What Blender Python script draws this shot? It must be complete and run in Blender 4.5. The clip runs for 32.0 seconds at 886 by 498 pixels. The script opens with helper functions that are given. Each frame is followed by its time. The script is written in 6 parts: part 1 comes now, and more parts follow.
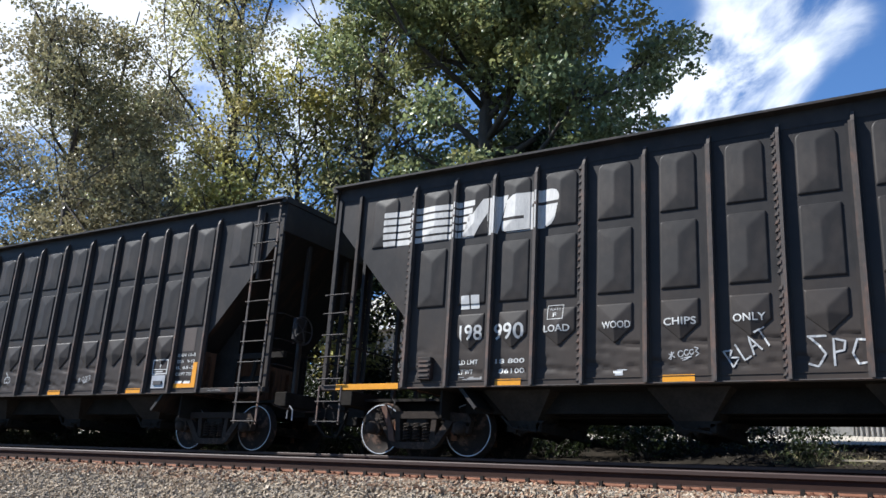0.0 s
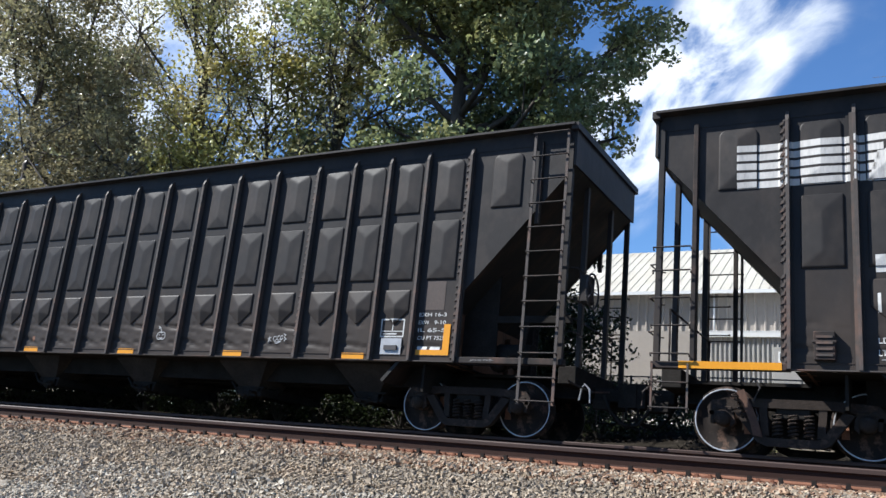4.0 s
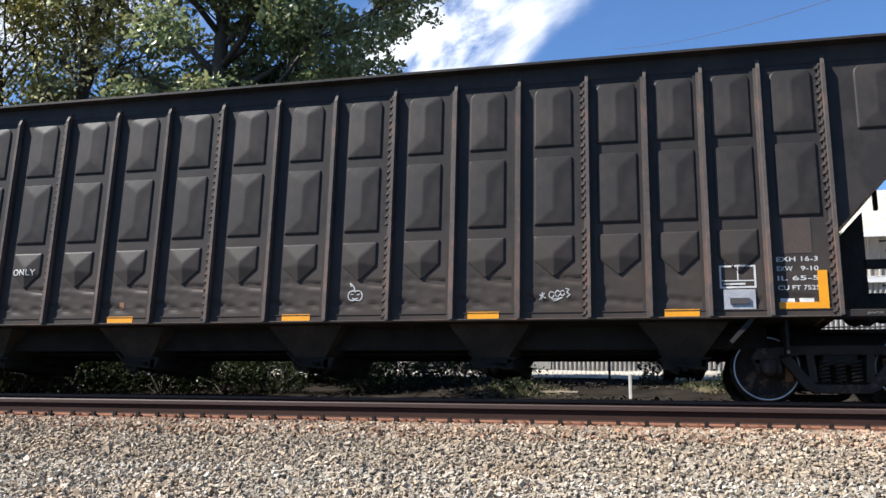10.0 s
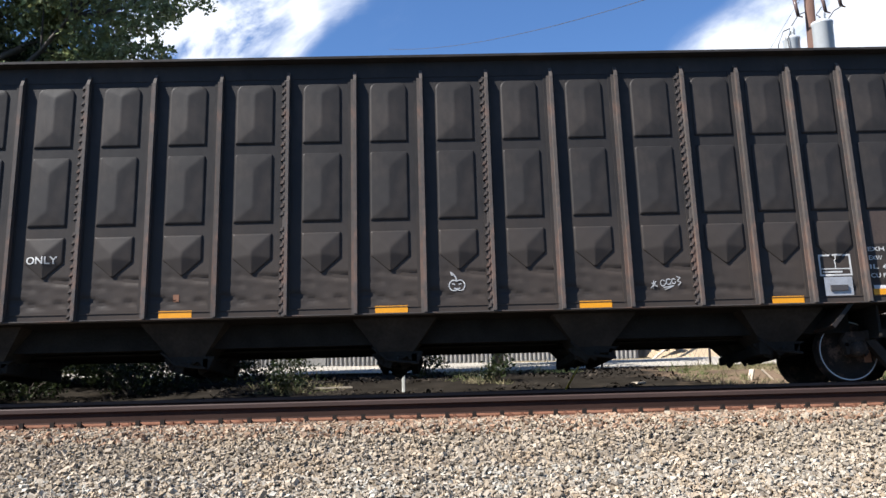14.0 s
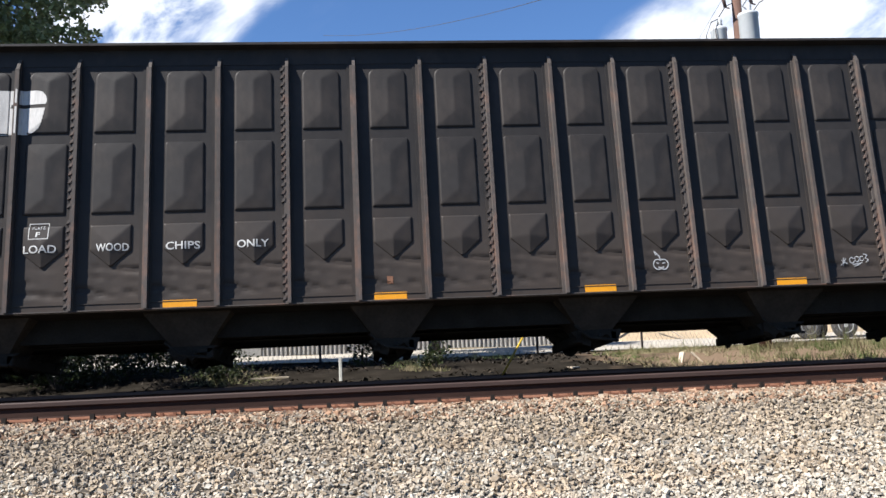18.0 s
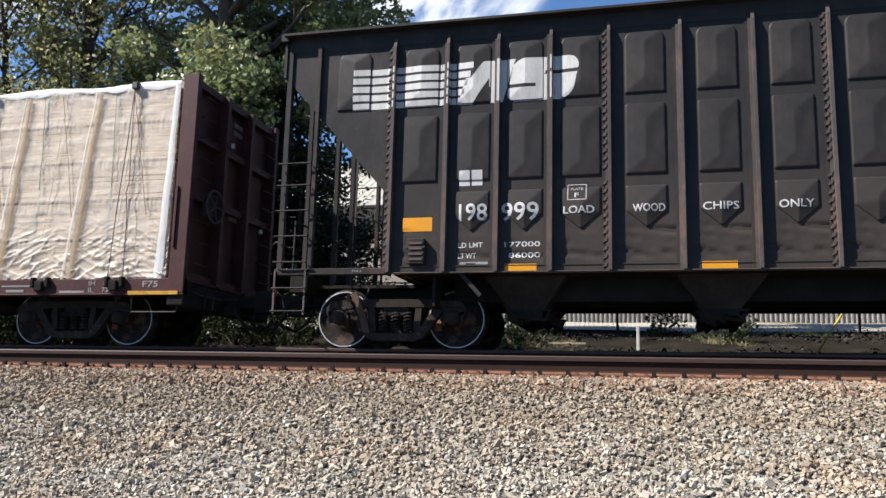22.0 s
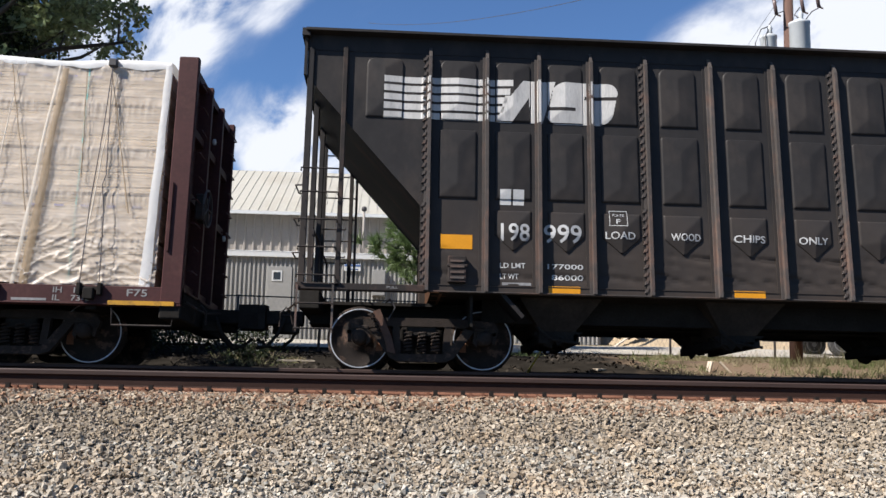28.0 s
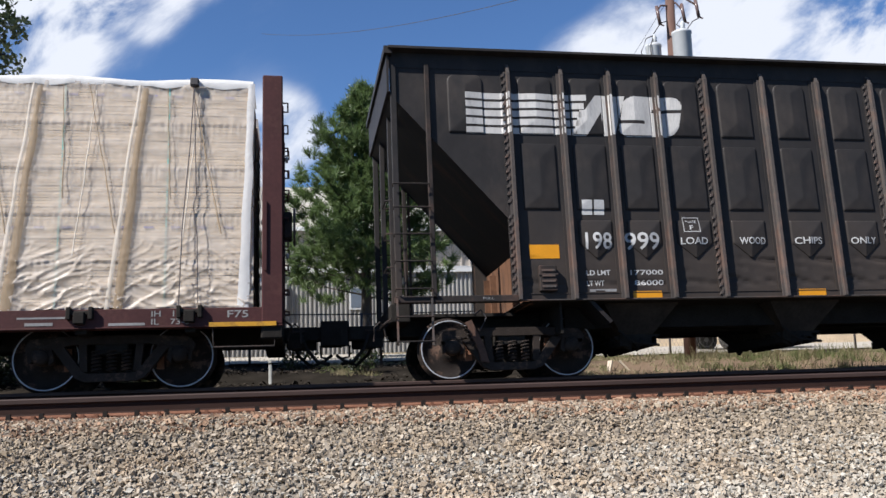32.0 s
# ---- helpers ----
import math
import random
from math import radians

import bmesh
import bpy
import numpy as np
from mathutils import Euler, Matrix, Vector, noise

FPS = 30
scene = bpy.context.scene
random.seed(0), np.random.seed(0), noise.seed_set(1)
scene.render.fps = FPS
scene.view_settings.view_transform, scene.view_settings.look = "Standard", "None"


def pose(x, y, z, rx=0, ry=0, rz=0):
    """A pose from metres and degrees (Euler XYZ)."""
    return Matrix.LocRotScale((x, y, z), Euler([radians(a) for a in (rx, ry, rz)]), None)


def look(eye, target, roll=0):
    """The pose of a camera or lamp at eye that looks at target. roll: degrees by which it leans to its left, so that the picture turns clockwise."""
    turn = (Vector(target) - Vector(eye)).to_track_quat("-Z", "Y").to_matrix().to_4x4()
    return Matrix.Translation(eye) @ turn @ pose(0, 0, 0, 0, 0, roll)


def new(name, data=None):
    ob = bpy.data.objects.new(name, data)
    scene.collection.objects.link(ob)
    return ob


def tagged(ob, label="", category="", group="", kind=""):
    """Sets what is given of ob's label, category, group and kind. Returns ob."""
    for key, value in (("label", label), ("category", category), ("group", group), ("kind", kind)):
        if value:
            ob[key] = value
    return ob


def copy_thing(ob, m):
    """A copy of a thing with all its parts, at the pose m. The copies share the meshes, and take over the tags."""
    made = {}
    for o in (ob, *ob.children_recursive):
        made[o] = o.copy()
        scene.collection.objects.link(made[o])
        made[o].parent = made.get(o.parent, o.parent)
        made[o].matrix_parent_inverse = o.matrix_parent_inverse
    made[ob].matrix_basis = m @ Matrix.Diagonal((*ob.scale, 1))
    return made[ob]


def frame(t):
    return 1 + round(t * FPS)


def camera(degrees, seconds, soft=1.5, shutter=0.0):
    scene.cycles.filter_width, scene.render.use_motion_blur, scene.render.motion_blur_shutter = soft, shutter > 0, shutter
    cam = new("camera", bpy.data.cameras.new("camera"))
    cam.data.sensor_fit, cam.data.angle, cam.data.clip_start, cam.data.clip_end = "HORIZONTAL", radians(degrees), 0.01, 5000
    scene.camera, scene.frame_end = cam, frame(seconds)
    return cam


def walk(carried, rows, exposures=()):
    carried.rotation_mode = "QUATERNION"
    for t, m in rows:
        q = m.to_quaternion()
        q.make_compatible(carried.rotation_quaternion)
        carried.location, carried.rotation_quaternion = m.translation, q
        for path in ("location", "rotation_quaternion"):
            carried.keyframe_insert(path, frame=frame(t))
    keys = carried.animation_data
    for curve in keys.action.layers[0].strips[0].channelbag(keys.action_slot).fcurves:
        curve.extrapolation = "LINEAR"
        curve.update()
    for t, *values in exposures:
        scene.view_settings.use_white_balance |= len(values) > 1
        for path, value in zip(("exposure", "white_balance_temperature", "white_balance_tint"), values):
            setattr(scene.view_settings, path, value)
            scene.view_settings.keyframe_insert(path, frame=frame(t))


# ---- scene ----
EXPOSURES = [(0, 1.22, 5950, 9), (3, 1.22, 5950, 9), (6, 1.11, 5950, 9), (7, 1.29, 6150, 11), (8, 1.76, 6250, 11), (9, 1.43, 6200, 11), (10, 1.34, 6200, 11), (12, 1.36, 6250, 11), (13, 1.27, 6200, 11), (17, 1.23, 6150, 11), (19, 1.25, 6300, 11), (20.5, 1.13, 6300, 11), (23, 1.13, 6250, 11), (25, 0.98, 6300, 11), (26, 0.96, 6300, 11), (29, 0.87, 6300, 12), (32, 0.82, 6150, 12)]
# The camera stands on one spot below the embankment and pans after the train.
cam = camera(55.09, 32.0)
EYE = (0.00, -13.43, 0.21)
LOOKS = [
    (0, 103.17, -1.29, 31.99), (0.5, 102.87, -1.14, 32.10), (1, 102.66, -1.44, 31.63), (1.5, 102.85, -2.17, 30.66),
    (2, 103.09, -2.87, 29.82), (2.5, 102.99, -2.99, 29.52), (3, 102.55, -2.95, 29.34), (3.5, 101.79, -3.37, 29.62),
    (5.5, 101.41, -5.07, 24.27), (6, 101.15, -5.34, 21.38), (6.5, 100.57, -5.09, 19.94), (7, 99.49, -3.70, 19.98),
    (7.5, 98.79, -2.47, 19.96), (8, 98.63, -2.58, 19.25), (8.5, 98.72, -2.39, 18.55), (9, 98.58, -1.81, 17.72),
    (9.5, 98.66, -0.84, 16.42), (10, 99.27, -0.48, 13.86), (10.5, 99.59, -0.07, 10.08), (11, 98.95, 1.10, 6.99),
    (11.5, 97.57, 3.15, 5.72), (12, 96.41, 4.56, 4.87), (12.5, 96.03, 4.48, 3.74), (13, 97.54, 2.47, 2.33),
    (13.5, 98.91, 1.51, 0.65), (15.5, 98.70, 2.87, -4.86), (16, 98.67, 2.75, -5.19), (16.5, 98.69, 2.68, -5.40),
    (17, 98.39, 2.79, -5.88), (17.5, 97.93, 3.50, -6.30), (18, 97.92, 2.53, -5.24), (18.5, 98.33, 2.14, 5.61),
    (19, 97.68, 1.53, 18.59), (19.5, 96.21, 1.11, 20.91), (20, 95.64, 0.05, 18.71), (20.5, 95.86, -0.10, 17.11),
    (21, 96.15, -0.16, 15.80), (21.5, 96.13, -0.25, 14.83), (22, 96.06, -0.47, 14.44), (22.5, 96.05, -0.81, 14.18),
    (23, 96.13, -1.41, 13.75), (23.5, 96.19, -1.64, 12.96), (24, 95.88, -1.58, 11.68), (24.5, 94.85, -1.57, 10.50),
    (25, 93.74, -1.98, 8.44), (25.5, 94.29, -2.39, 5.03), (26, 95.58, -2.30, 1.38), (26.5, 96.38, -1.94, -0.98),
    (28.5, 97.55, -1.27, -3.84), (29, 97.42, -1.82, -4.03), (29.5, 97.43, -1.91, -4.34), (30, 97.67, -1.04, -4.93),
    (30.5, 97.82, -0.35, -5.36), (31, 97.79, 0.32, -5.91), (31.5, 97.82, 0.75, -7.31), (32, 98.09, 1.64, -9.81)]
walk(cam, [(t, pose(*EYE, a, b, c)) for t, a, b, c in LOOKS], EXPOSURES)
# How far the train has rolled, in metres, by the second.
ROLLED = [
    (0, -4.243), (0.5, -3.407), (1, -2.580), (1.5, -1.764), (2, -0.912), (2.5, -0.013), (3, 0.872),
    (3.5, 1.713), (5.5, 4.886), (6, 5.679), (6.5, 6.438), (7, 7.201), (7.5, 7.947), (8, 8.665),
    (8.5, 9.382), (9, 10.094), (9.5, 10.780), (10, 11.454), (10.5, 12.103), (11, 12.741), (11.5, 13.372),
    (12, 13.986), (12.5, 14.582), (13, 15.141), (13.5, 15.713), (15.5, 17.842), (16, 18.331), (16.5, 18.817),
    (17, 19.277), (17.5, 19.738), (18, 20.173), (18.5, 20.609), (19, 21.042), (19.5, 21.444), (20, 21.858),
    (20.5, 22.265), (21, 22.661), (21.5, 23.061), (22, 23.446), (22.5, 23.822), (23, 24.191), (23.5, 24.568),
    (24, 24.936), (24.5, 25.302), (25, 25.661), (25.5, 26.035), (26, 26.422), (26.5, 26.784), (28.5, 28.223),
    (29, 28.570), (29.5, 28.916), (30, 29.267), (30.5, 29.611), (31, 29.957), (31.5, 30.297), (32, 30.625)]

# ---- light ----
SUN = Vector((-2.1, -1.0, 2.4)).normalized()
sun_data = bpy.data.lights.new("sun", "SUN")
sun_data.energy, sun_data.angle, sun_data.color = 5.0, radians(0.55), (1.0, 0.95, 0.87)
sun = new("sun", sun_data)
sun.matrix_world = look((0, 0, 40), Vector((0, 0, 40)) - SUN)


def sky_world():
    world = bpy.data.worlds.new("sky")
    scene.world = world
    world.use_nodes = True
    nt = world.node_tree
    nt.nodes.clear()
    n, l = nt.nodes, nt.links
    sky = n.new("ShaderNodeTexSky")
    sky.sky_type, sky.sun_disc = "NISHITA", False
    sky.sun_elevation = math.asin(SUN.z)
    sky.sun_rotation = math.atan2(SUN.x, SUN.y)
    sky.altitude, sky.dust_density, sky.ozone_density = 100, 0.15, 2.0
    coord = n.new("ShaderNodeTexCoord")
    mapping = n.new("ShaderNodeMapping")
    mapping.vector_type = "TEXTURE"
    mapping.inputs["Rotation"].default_value = (0.0, -0.65, 0.25)
    mapping.inputs["Scale"].default_value = (0.55, 0.5, 0.26)
    l.new(coord.outputs["Generated"], mapping.inputs["Vector"])
    wisps = n.new("ShaderNodeTexNoise")
    wisps.inputs["Scale"].default_value = 3.2
    wisps.inputs["Detail"].default_value = 9
    wisps.inputs["Roughness"].default_value = 0.58
    wisps.inputs["Distortion"].default_value = 0.35
    l.new(mapping.outputs["Vector"], wisps.inputs["Vector"])
    # loose banks of cloud: yaw to the left, elevation, spread in degrees, weight
    total = None
    for yaw, up, spread, weight in CLOUDS:
        d = Vector((-math.sin(radians(yaw)) * math.cos(radians(up)), math.cos(radians(yaw)) * math.cos(radians(up)), math.sin(radians(up))))
        dot = n.new("ShaderNodeVectorMath")
        dot.operation = "DOT_PRODUCT"
        dot.inputs[1].default_value = d
        l.new(coord.outputs["Generated"], dot.inputs[0])
        near = n.new("ShaderNodeMapRange")
        near.interpolation_type = "SMOOTHERSTEP"
        near.inputs["From Min"].default_value = math.cos(radians(spread))
        near.inputs["From Max"].default_value = 1.0
        near.inputs["To Max"].default_value = weight
        l.new(dot.outputs["Value"], near.inputs["Value"])
        if total is None:
            total = near.outputs["Result"]
        else:
            add = n.new("ShaderNodeMath")
            add.operation = "ADD"
            l.new(total, add.inputs[0])
            l.new(near.outputs["Result"], add.inputs[1])
            total = add.outputs["Value"]
    # the banks thin out into streaks: cover = bank * (a + b * wisps)
    streak = n.new("ShaderNodeMath")
    streak.operation = "MULTIPLY_ADD"
    l.new(wisps.outputs["Fac"], streak.inputs[0])
    streak.inputs[1].default_value, streak.inputs[2].default_value = 3.6, -1.15
    both = n.new("ShaderNodeMath")
    both.operation = "MULTIPLY"
    l.new(streak.outputs["Value"], both.inputs[0])
    l.new(total, both.inputs[1])
    cover = n.new("ShaderNodeMapRange")
    cover.interpolation_type = "SMOOTHSTEP"
    cover.inputs["From Min"].default_value, cover.inputs["From Max"].default_value = 0.08, 1.05
    l.new(both.outputs["Value"], cover.inputs["Value"])
    scaled = n.new("ShaderNodeVectorMath")
    scaled.operation = "SCALE"
    scaled.inputs["Scale"].default_value = SKY
    tint = n.new("ShaderNodeVectorMath")
    tint.operation = "MULTIPLY"
    tint.inputs[1].default_value = (0.74, 0.96, 1.22)
    l.new(sky.outputs["Color"], tint.inputs[0])
    l.new(tint.outputs["Vector"], scaled.inputs[0])
    mix = n.new("ShaderNodeMix")
    mix.data_type = "RGBA"
    l.new(cover.outputs["Result"], mix.inputs[0])
    l.new(scaled.outputs["Vector"], mix.inputs[6])
    mix.inputs[7].default_value = (0.50, 0.515, 0.54, 1)
    bg = n.new("ShaderNodeBackground")
    l.new(mix.outputs[2], bg.inputs["Color"])
    out = n.new("ShaderNodeOutputWorld")
    l.new(bg.outputs["Background"], out.inputs["Surface"])


SKY = 0.056
CLOUDS = [
    (17.0, 20.5, 6.0, 1.0), (14.5, 22.0, 4.5, 0.75), (12.8, 25.0, 3.6, 0.8), (11.0, 28.0, 3.6, 0.6), (9.5, 23.5, 3.2, 0.6), (6.5, 26.0, 3.6, 0.5), (19.0, 16.5, 5.0, 0.7),
    (9.0, 24.0, 15.0, 0.22), (5.5, 13.0, 6.0, 1.2), (1.0, 15.5, 4.5, 0.8), (9.0, 15.0, 4.0, 0.6),
    (60, 27, 12, 2.4), (48, 21, 9, 0.7), (40, 25, 7, 0.7), (32, 23, 5, 0.4), (74, 20, 14, 0.8),
    (-20, 18.5, 5, 0.7), (-26, 19, 8, 1.0), (-34, 20, 11, 1.15), (-48, 22, 16, 1.1)]
sky_world()


# ---- materials ----
def material(name, color, rough=0.7, metal=0.0, vary=0.15, grain=(3.0, 40.0), bump=0.0, bump_scale=60.0, stain=None, stain_amount=0.0, stain_scale=2.0, stain_edge=(0.5, 0.7), stretch=(1, 1, 1), piece=0.0, island=0.0, translucent=0.0, gloss=0.35, second=None):
    """Base colour with two scales of mottling, an optional stain colour with its own shape, and relief."""
    m = bpy.data.materials.new(name)
    m.use_nodes = True
    nt = m.node_tree
    n, l = nt.nodes, nt.links
    b = n["Principled BSDF"]
    coord = n.new("ShaderNodeTexCoord")
    mp = n.new("ShaderNodeMapping")
    mp.inputs["Scale"].default_value = stretch
    l.new(coord.outputs["Object"], mp.inputs["Vector"])
    factor = None
    for scale, amount in ((grain[0], vary), (grain[1], vary * 0.7)):
        t = n.new("ShaderNodeTexNoise")
        t.inputs["Scale"].default_value, t.inputs["Detail"].default_value = scale, 5
        l.new(mp.outputs["Vector"], t.inputs["Vector"])
        r = n.new("ShaderNodeMapRange")
        r.inputs["From Min"].default_value, r.inputs["From Max"].default_value = 0.25, 0.75
        r.inputs["To Min"].default_value, r.inputs["To Max"].default_value = 1 - amount, 1 + amount
        l.new(t.outputs["Fac"], r.inputs["Value"])
        if factor is None:
            factor = r.outputs["Result"]
        else:
            x = n.new("ShaderNodeMath")
            x.operation = "MULTIPLY"
            l.new(factor, x.inputs[0])
            l.new(r.outputs["Result"], x.inputs[1])
            factor = x.outputs["Value"]
    for amount, node, output in ((piece, "ShaderNodeObjectInfo", "Random"), (island, "ShaderNodeNewGeometry", "Random Per Island")):
        if amount:
            o = n.new(node)
            r = n.new("ShaderNodeMapRange")
            r.inputs["To Min"].default_value, r.inputs["To Max"].default_value = 1 - amount, 1 + amount
            l.new(o.outputs[output], r.inputs["Value"])
            x = n.new("ShaderNodeMath")
            x.operation = "MULTIPLY"
            l.new(factor, x.inputs[0])
            l.new(r.outputs["Result"], x.inputs[1])
            factor = x.outputs["Value"]
    base = n.new("ShaderNodeRGB")
    base.outputs[0].default_value = (*color, 1)
    tinted = base.outputs[0]
    if second:
        o = n.new("ShaderNodeNewGeometry")
        t = n.new("ShaderNodeMath")
        t.operation = "MULTIPLY"
        t.inputs[1].default_value = 17.31
        l.new(o.outputs["Random Per Island"], t.inputs[0])
        w = n.new("ShaderNodeMath")
        w.operation = "FRACT"
        l.new(t.outputs["Value"], w.inputs[0])
        mix = n.new("ShaderNodeMix")
        mix.data_type = "RGBA"
        l.new(w.outputs["Value"], mix.inputs[0])
        l.new(tinted, mix.inputs[6])
        mix.inputs[7].default_value = (*second, 1)
        tinted = mix.outputs[2]
    if stain:
        t = n.new("ShaderNodeTexNoise")
        t.inputs["Scale"].default_value, t.inputs["Detail"].default_value, t.inputs["Roughness"].default_value = stain_scale, 6, 0.65
        l.new(mp.outputs["Vector"], t.inputs["Vector"])
        r = n.new("ShaderNodeMapRange")
        r.inputs["From Min"].default_value, r.inputs["From Max"].default_value = stain_edge
        r.inputs["To Max"].default_value = stain_amount
        l.new(t.outputs["Fac"], r.inputs["Value"])
        mix = n.new("ShaderNodeMix")
        mix.data_type = "RGBA"
        l.new(r.outputs["Result"], mix.inputs[0])
        l.new(tinted, mix.inputs[6])
        mix.inputs[7].default_value = (*stain, 1)
        tinted = mix.outputs[2]
    mul = n.new("ShaderNodeVectorMath")
    mul.operation = "SCALE"
    l.new(tinted, mul.inputs[0])
    l.new(factor, mul.inputs["Scale"])
    l.new(mul.outputs["Vector"], b.inputs["Base Color"])
    b.inputs["Roughness"].default_value, b.inputs["Metallic"].default_value = rough, metal
    b.inputs["Specular IOR Level"].default_value = gloss
    if bump:
        t = n.new("ShaderNodeTexNoise")
        t.inputs["Scale"].default_value, t.inputs["Detail"].default_value = bump_scale, 6
        l.new(mp.outputs["Vector"], t.inputs["Vector"])
        bp = n.new("ShaderNodeBump")
        bp.inputs["Strength"].default_value, bp.inputs["Distance"].default_value = bump, 0.02
        l.new(t.outputs["Fac"], bp.inputs["Height"])
        l.new(bp.outputs["Normal"], b.inputs["Normal"])
    if translucent:
        tr = n.new("ShaderNodeBsdfTranslucent")
        l.new(mul.outputs["Vector"], tr.inputs["Color"])
        ms = n.new("ShaderNodeMixShader")
        ms.inputs[0].default_value = translucent
        l.new(b.outputs["BSDF"], ms.inputs[1])
        l.new(tr.outputs["BSDF"], ms.inputs[2])
        l.new(ms.outputs["Shader"], n["Material Output"].inputs["Surface"])
    return m


M = {}
M["car"] = material("black_car_paint", (0.02835, 0.0261, 0.0252), 0.5, gloss=0.11, vary=0.13, grain=(1.1, 9), bump=0.35, bump_scale=3.5, stain=(0.0589, 0.04845, 0.0418), stain_amount=0.55, stain_scale=1.5, stretch=(1.1, 1, 0.7))


def dusted(m, color, low, high, amount):
    """Road dust that has settled on the lower part of a side, thinning out raggedly upwards."""
    n, l = m.node_tree.nodes, m.node_tree.links
    b = n["Principled BSDF"]
    coord, sep, t = n.new("ShaderNodeTexCoord"), n.new("ShaderNodeSeparateXYZ"), n.new("ShaderNodeTexNoise")
    l.new(coord.outputs["Object"], sep.inputs[0])
    l.new(coord.outputs["Object"], t.inputs["Vector"])
    t.inputs["Scale"].default_value, t.inputs["Detail"].default_value = 1.7, 6
    ragged, edge, mix = n.new("ShaderNodeMath"), n.new("ShaderNodeMapRange"), n.new("ShaderNodeMix")
    ragged.operation = "MULTIPLY_ADD"
    ragged.inputs[1].default_value = -2.4
    l.new(t.outputs["Fac"], ragged.inputs[0])
    l.new(sep.outputs["Z"], ragged.inputs[2])
    edge.inputs["From Min"].default_value, edge.inputs["From Max"].default_value = high - 1.2, low - 1.2
    edge.inputs["To Max"].default_value = amount
    l.new(ragged.outputs["Value"], edge.inputs["Value"])
    mix.data_type = "RGBA"
    l.new(edge.outputs["Result"], mix.inputs[0])
    l.new(b.inputs["Base Color"].links[0].from_socket, mix.inputs[6])
    mix.inputs[7].default_value = (*color, 1)
    l.new(mix.outputs[2], b.inputs["Base Color"])


dusted(M["car"], (0.060, 0.045, 0.035), 1.0, 2.6, 0.6)
M["rib"] = material("worn_rib_paint", (0.072, 0.062, 0.056), 0.6, gloss=0.12, vary=0.2, grain=(2, 20), stain=(0.150, 0.088, 0.064), stain_amount=0.75, stain_scale=2.2, stain_edge=(0.5, 0.66), stretch=(1, 1, 0.6), piece=0.12)
M["webrust"] = material("flaking_rust_plate", (0.1275, 0.066, 0.039), 0.85, gloss=0.1, vary=0.25, grain=(4, 30), stain=(0.0225, 0.01875, 0.0165), stain_amount=0.85, stain_scale=2.5, stretch=(1, 3, 0.5))
M["wornyellow"] = material("worn_yellow_tape", (0.4464, 0.2232, 0.0144), 0.55, vary=0.15, grain=(4, 40), stain=(0.0648, 0.036, 0.0216), stain_amount=0.9, stain_scale=6)
M["iron"] = material("dark_rusty_iron", (0.0272, 0.0224, 0.02), 0.65, gloss=0.15, vary=0.2, grain=(3, 30), stain=(0.08, 0.0448, 0.032), stain_amount=0.6, stain_scale=3)
M["under"] = material("greasy_underframe", (0.024, 0.0215, 0.019), 0.95, gloss=0.02, vary=0.25, grain=(3, 30), bump=0.3, bump_scale=30)
M["hopper"] = material("dusty_hopper_steel", (0.036, 0.030, 0.025), 0.9, gloss=0.03, vary=0.25, grain=(2, 20), stain=(0.055, 0.042, 0.032), stain_amount=0.6, stain_scale=2.0)
M["slope"] = material("rusty_slope_sheet", (0.01, 0.009, 0.0085), 0.65, vary=0.25, grain=(1.5, 20), stain=(0.06, 0.03, 0.0175), stain_amount=0.7, stain_scale=1.3, stretch=(1, 2.5, 0.6))
M["truck"] = material("dusty_truck_steel", (0.032, 0.0245, 0.02), 0.85, gloss=0.12, vary=0.25, grain=(4, 40), bump=0.3, bump_scale=50, stain=(0.14, 0.085, 0.058), stain_amount=0.7, stain_scale=3.5, stain_edge=(0.56, 0.68))
M["wheel"] = material("dark_wheel_steel", (0.019, 0.0145, 0.012), 0.8, gloss=0.15, vary=0.25, grain=(4, 40), stain=(0.1, 0.06, 0.042), stain_amount=0.7, stain_scale=5, stain_edge=(0.52, 0.62))
M["rustcast"] = material("rust_dusted_casting", (0.10, 0.057, 0.041), 0.85, gloss=0.15, vary=0.25, grain=(5, 40), stain=(0.04, 0.028, 0.022), stain_amount=0.8, stain_scale=5)
M["rim"] = material("polished_wheel_rim", (0.40, 0.40, 0.41), 0.4, metal=0.2, vary=0.15, grain=(8, 60))
M["rust"] = material("bare_rust", (0.20, 0.095, 0.055), 0.85, vary=0.25, grain=(5, 50))
M["white"] = material("white_stencil_paint", (0.47, 0.46, 0.44), 0.6, vary=0.16, grain=(3, 30), stain=(0.22, 0.21, 0.20), stain_amount=0.5, stain_scale=3.0)
M["stencilgrey"] = material("faded_grey_stencil", (0.216, 0.2088, 0.2016), 0.7, vary=0.2, grain=(3, 30))
M["primer"] = material("brown_primer", (0.050, 0.035, 0.028), 0.6, vary=0.2, grain=(3, 30))
M["faded"] = material("faded_white_paint", (0.475, 0.455, 0.425), 0.6, vary=0.18, grain=(1.5, 25), stain=(0.2, 0.195, 0.19), stain_amount=0.6, stain_scale=3.0, stretch=(3, 1, 0.5))
M["chalk"] = material("white_paint_marker", (0.36, 0.36, 0.36), 0.7, vary=0.12, grain=(5, 40))
M["yellow"] = material("yellow_reflective_tape", (0.6, 0.248, 0.007), 0.45, vary=0.08, grain=(4, 40))
M["plate"] = material("aluminium_sheet", (0.324, 0.324, 0.3312), 0.5, metal=0.3, vary=0.15, grain=(5, 40))
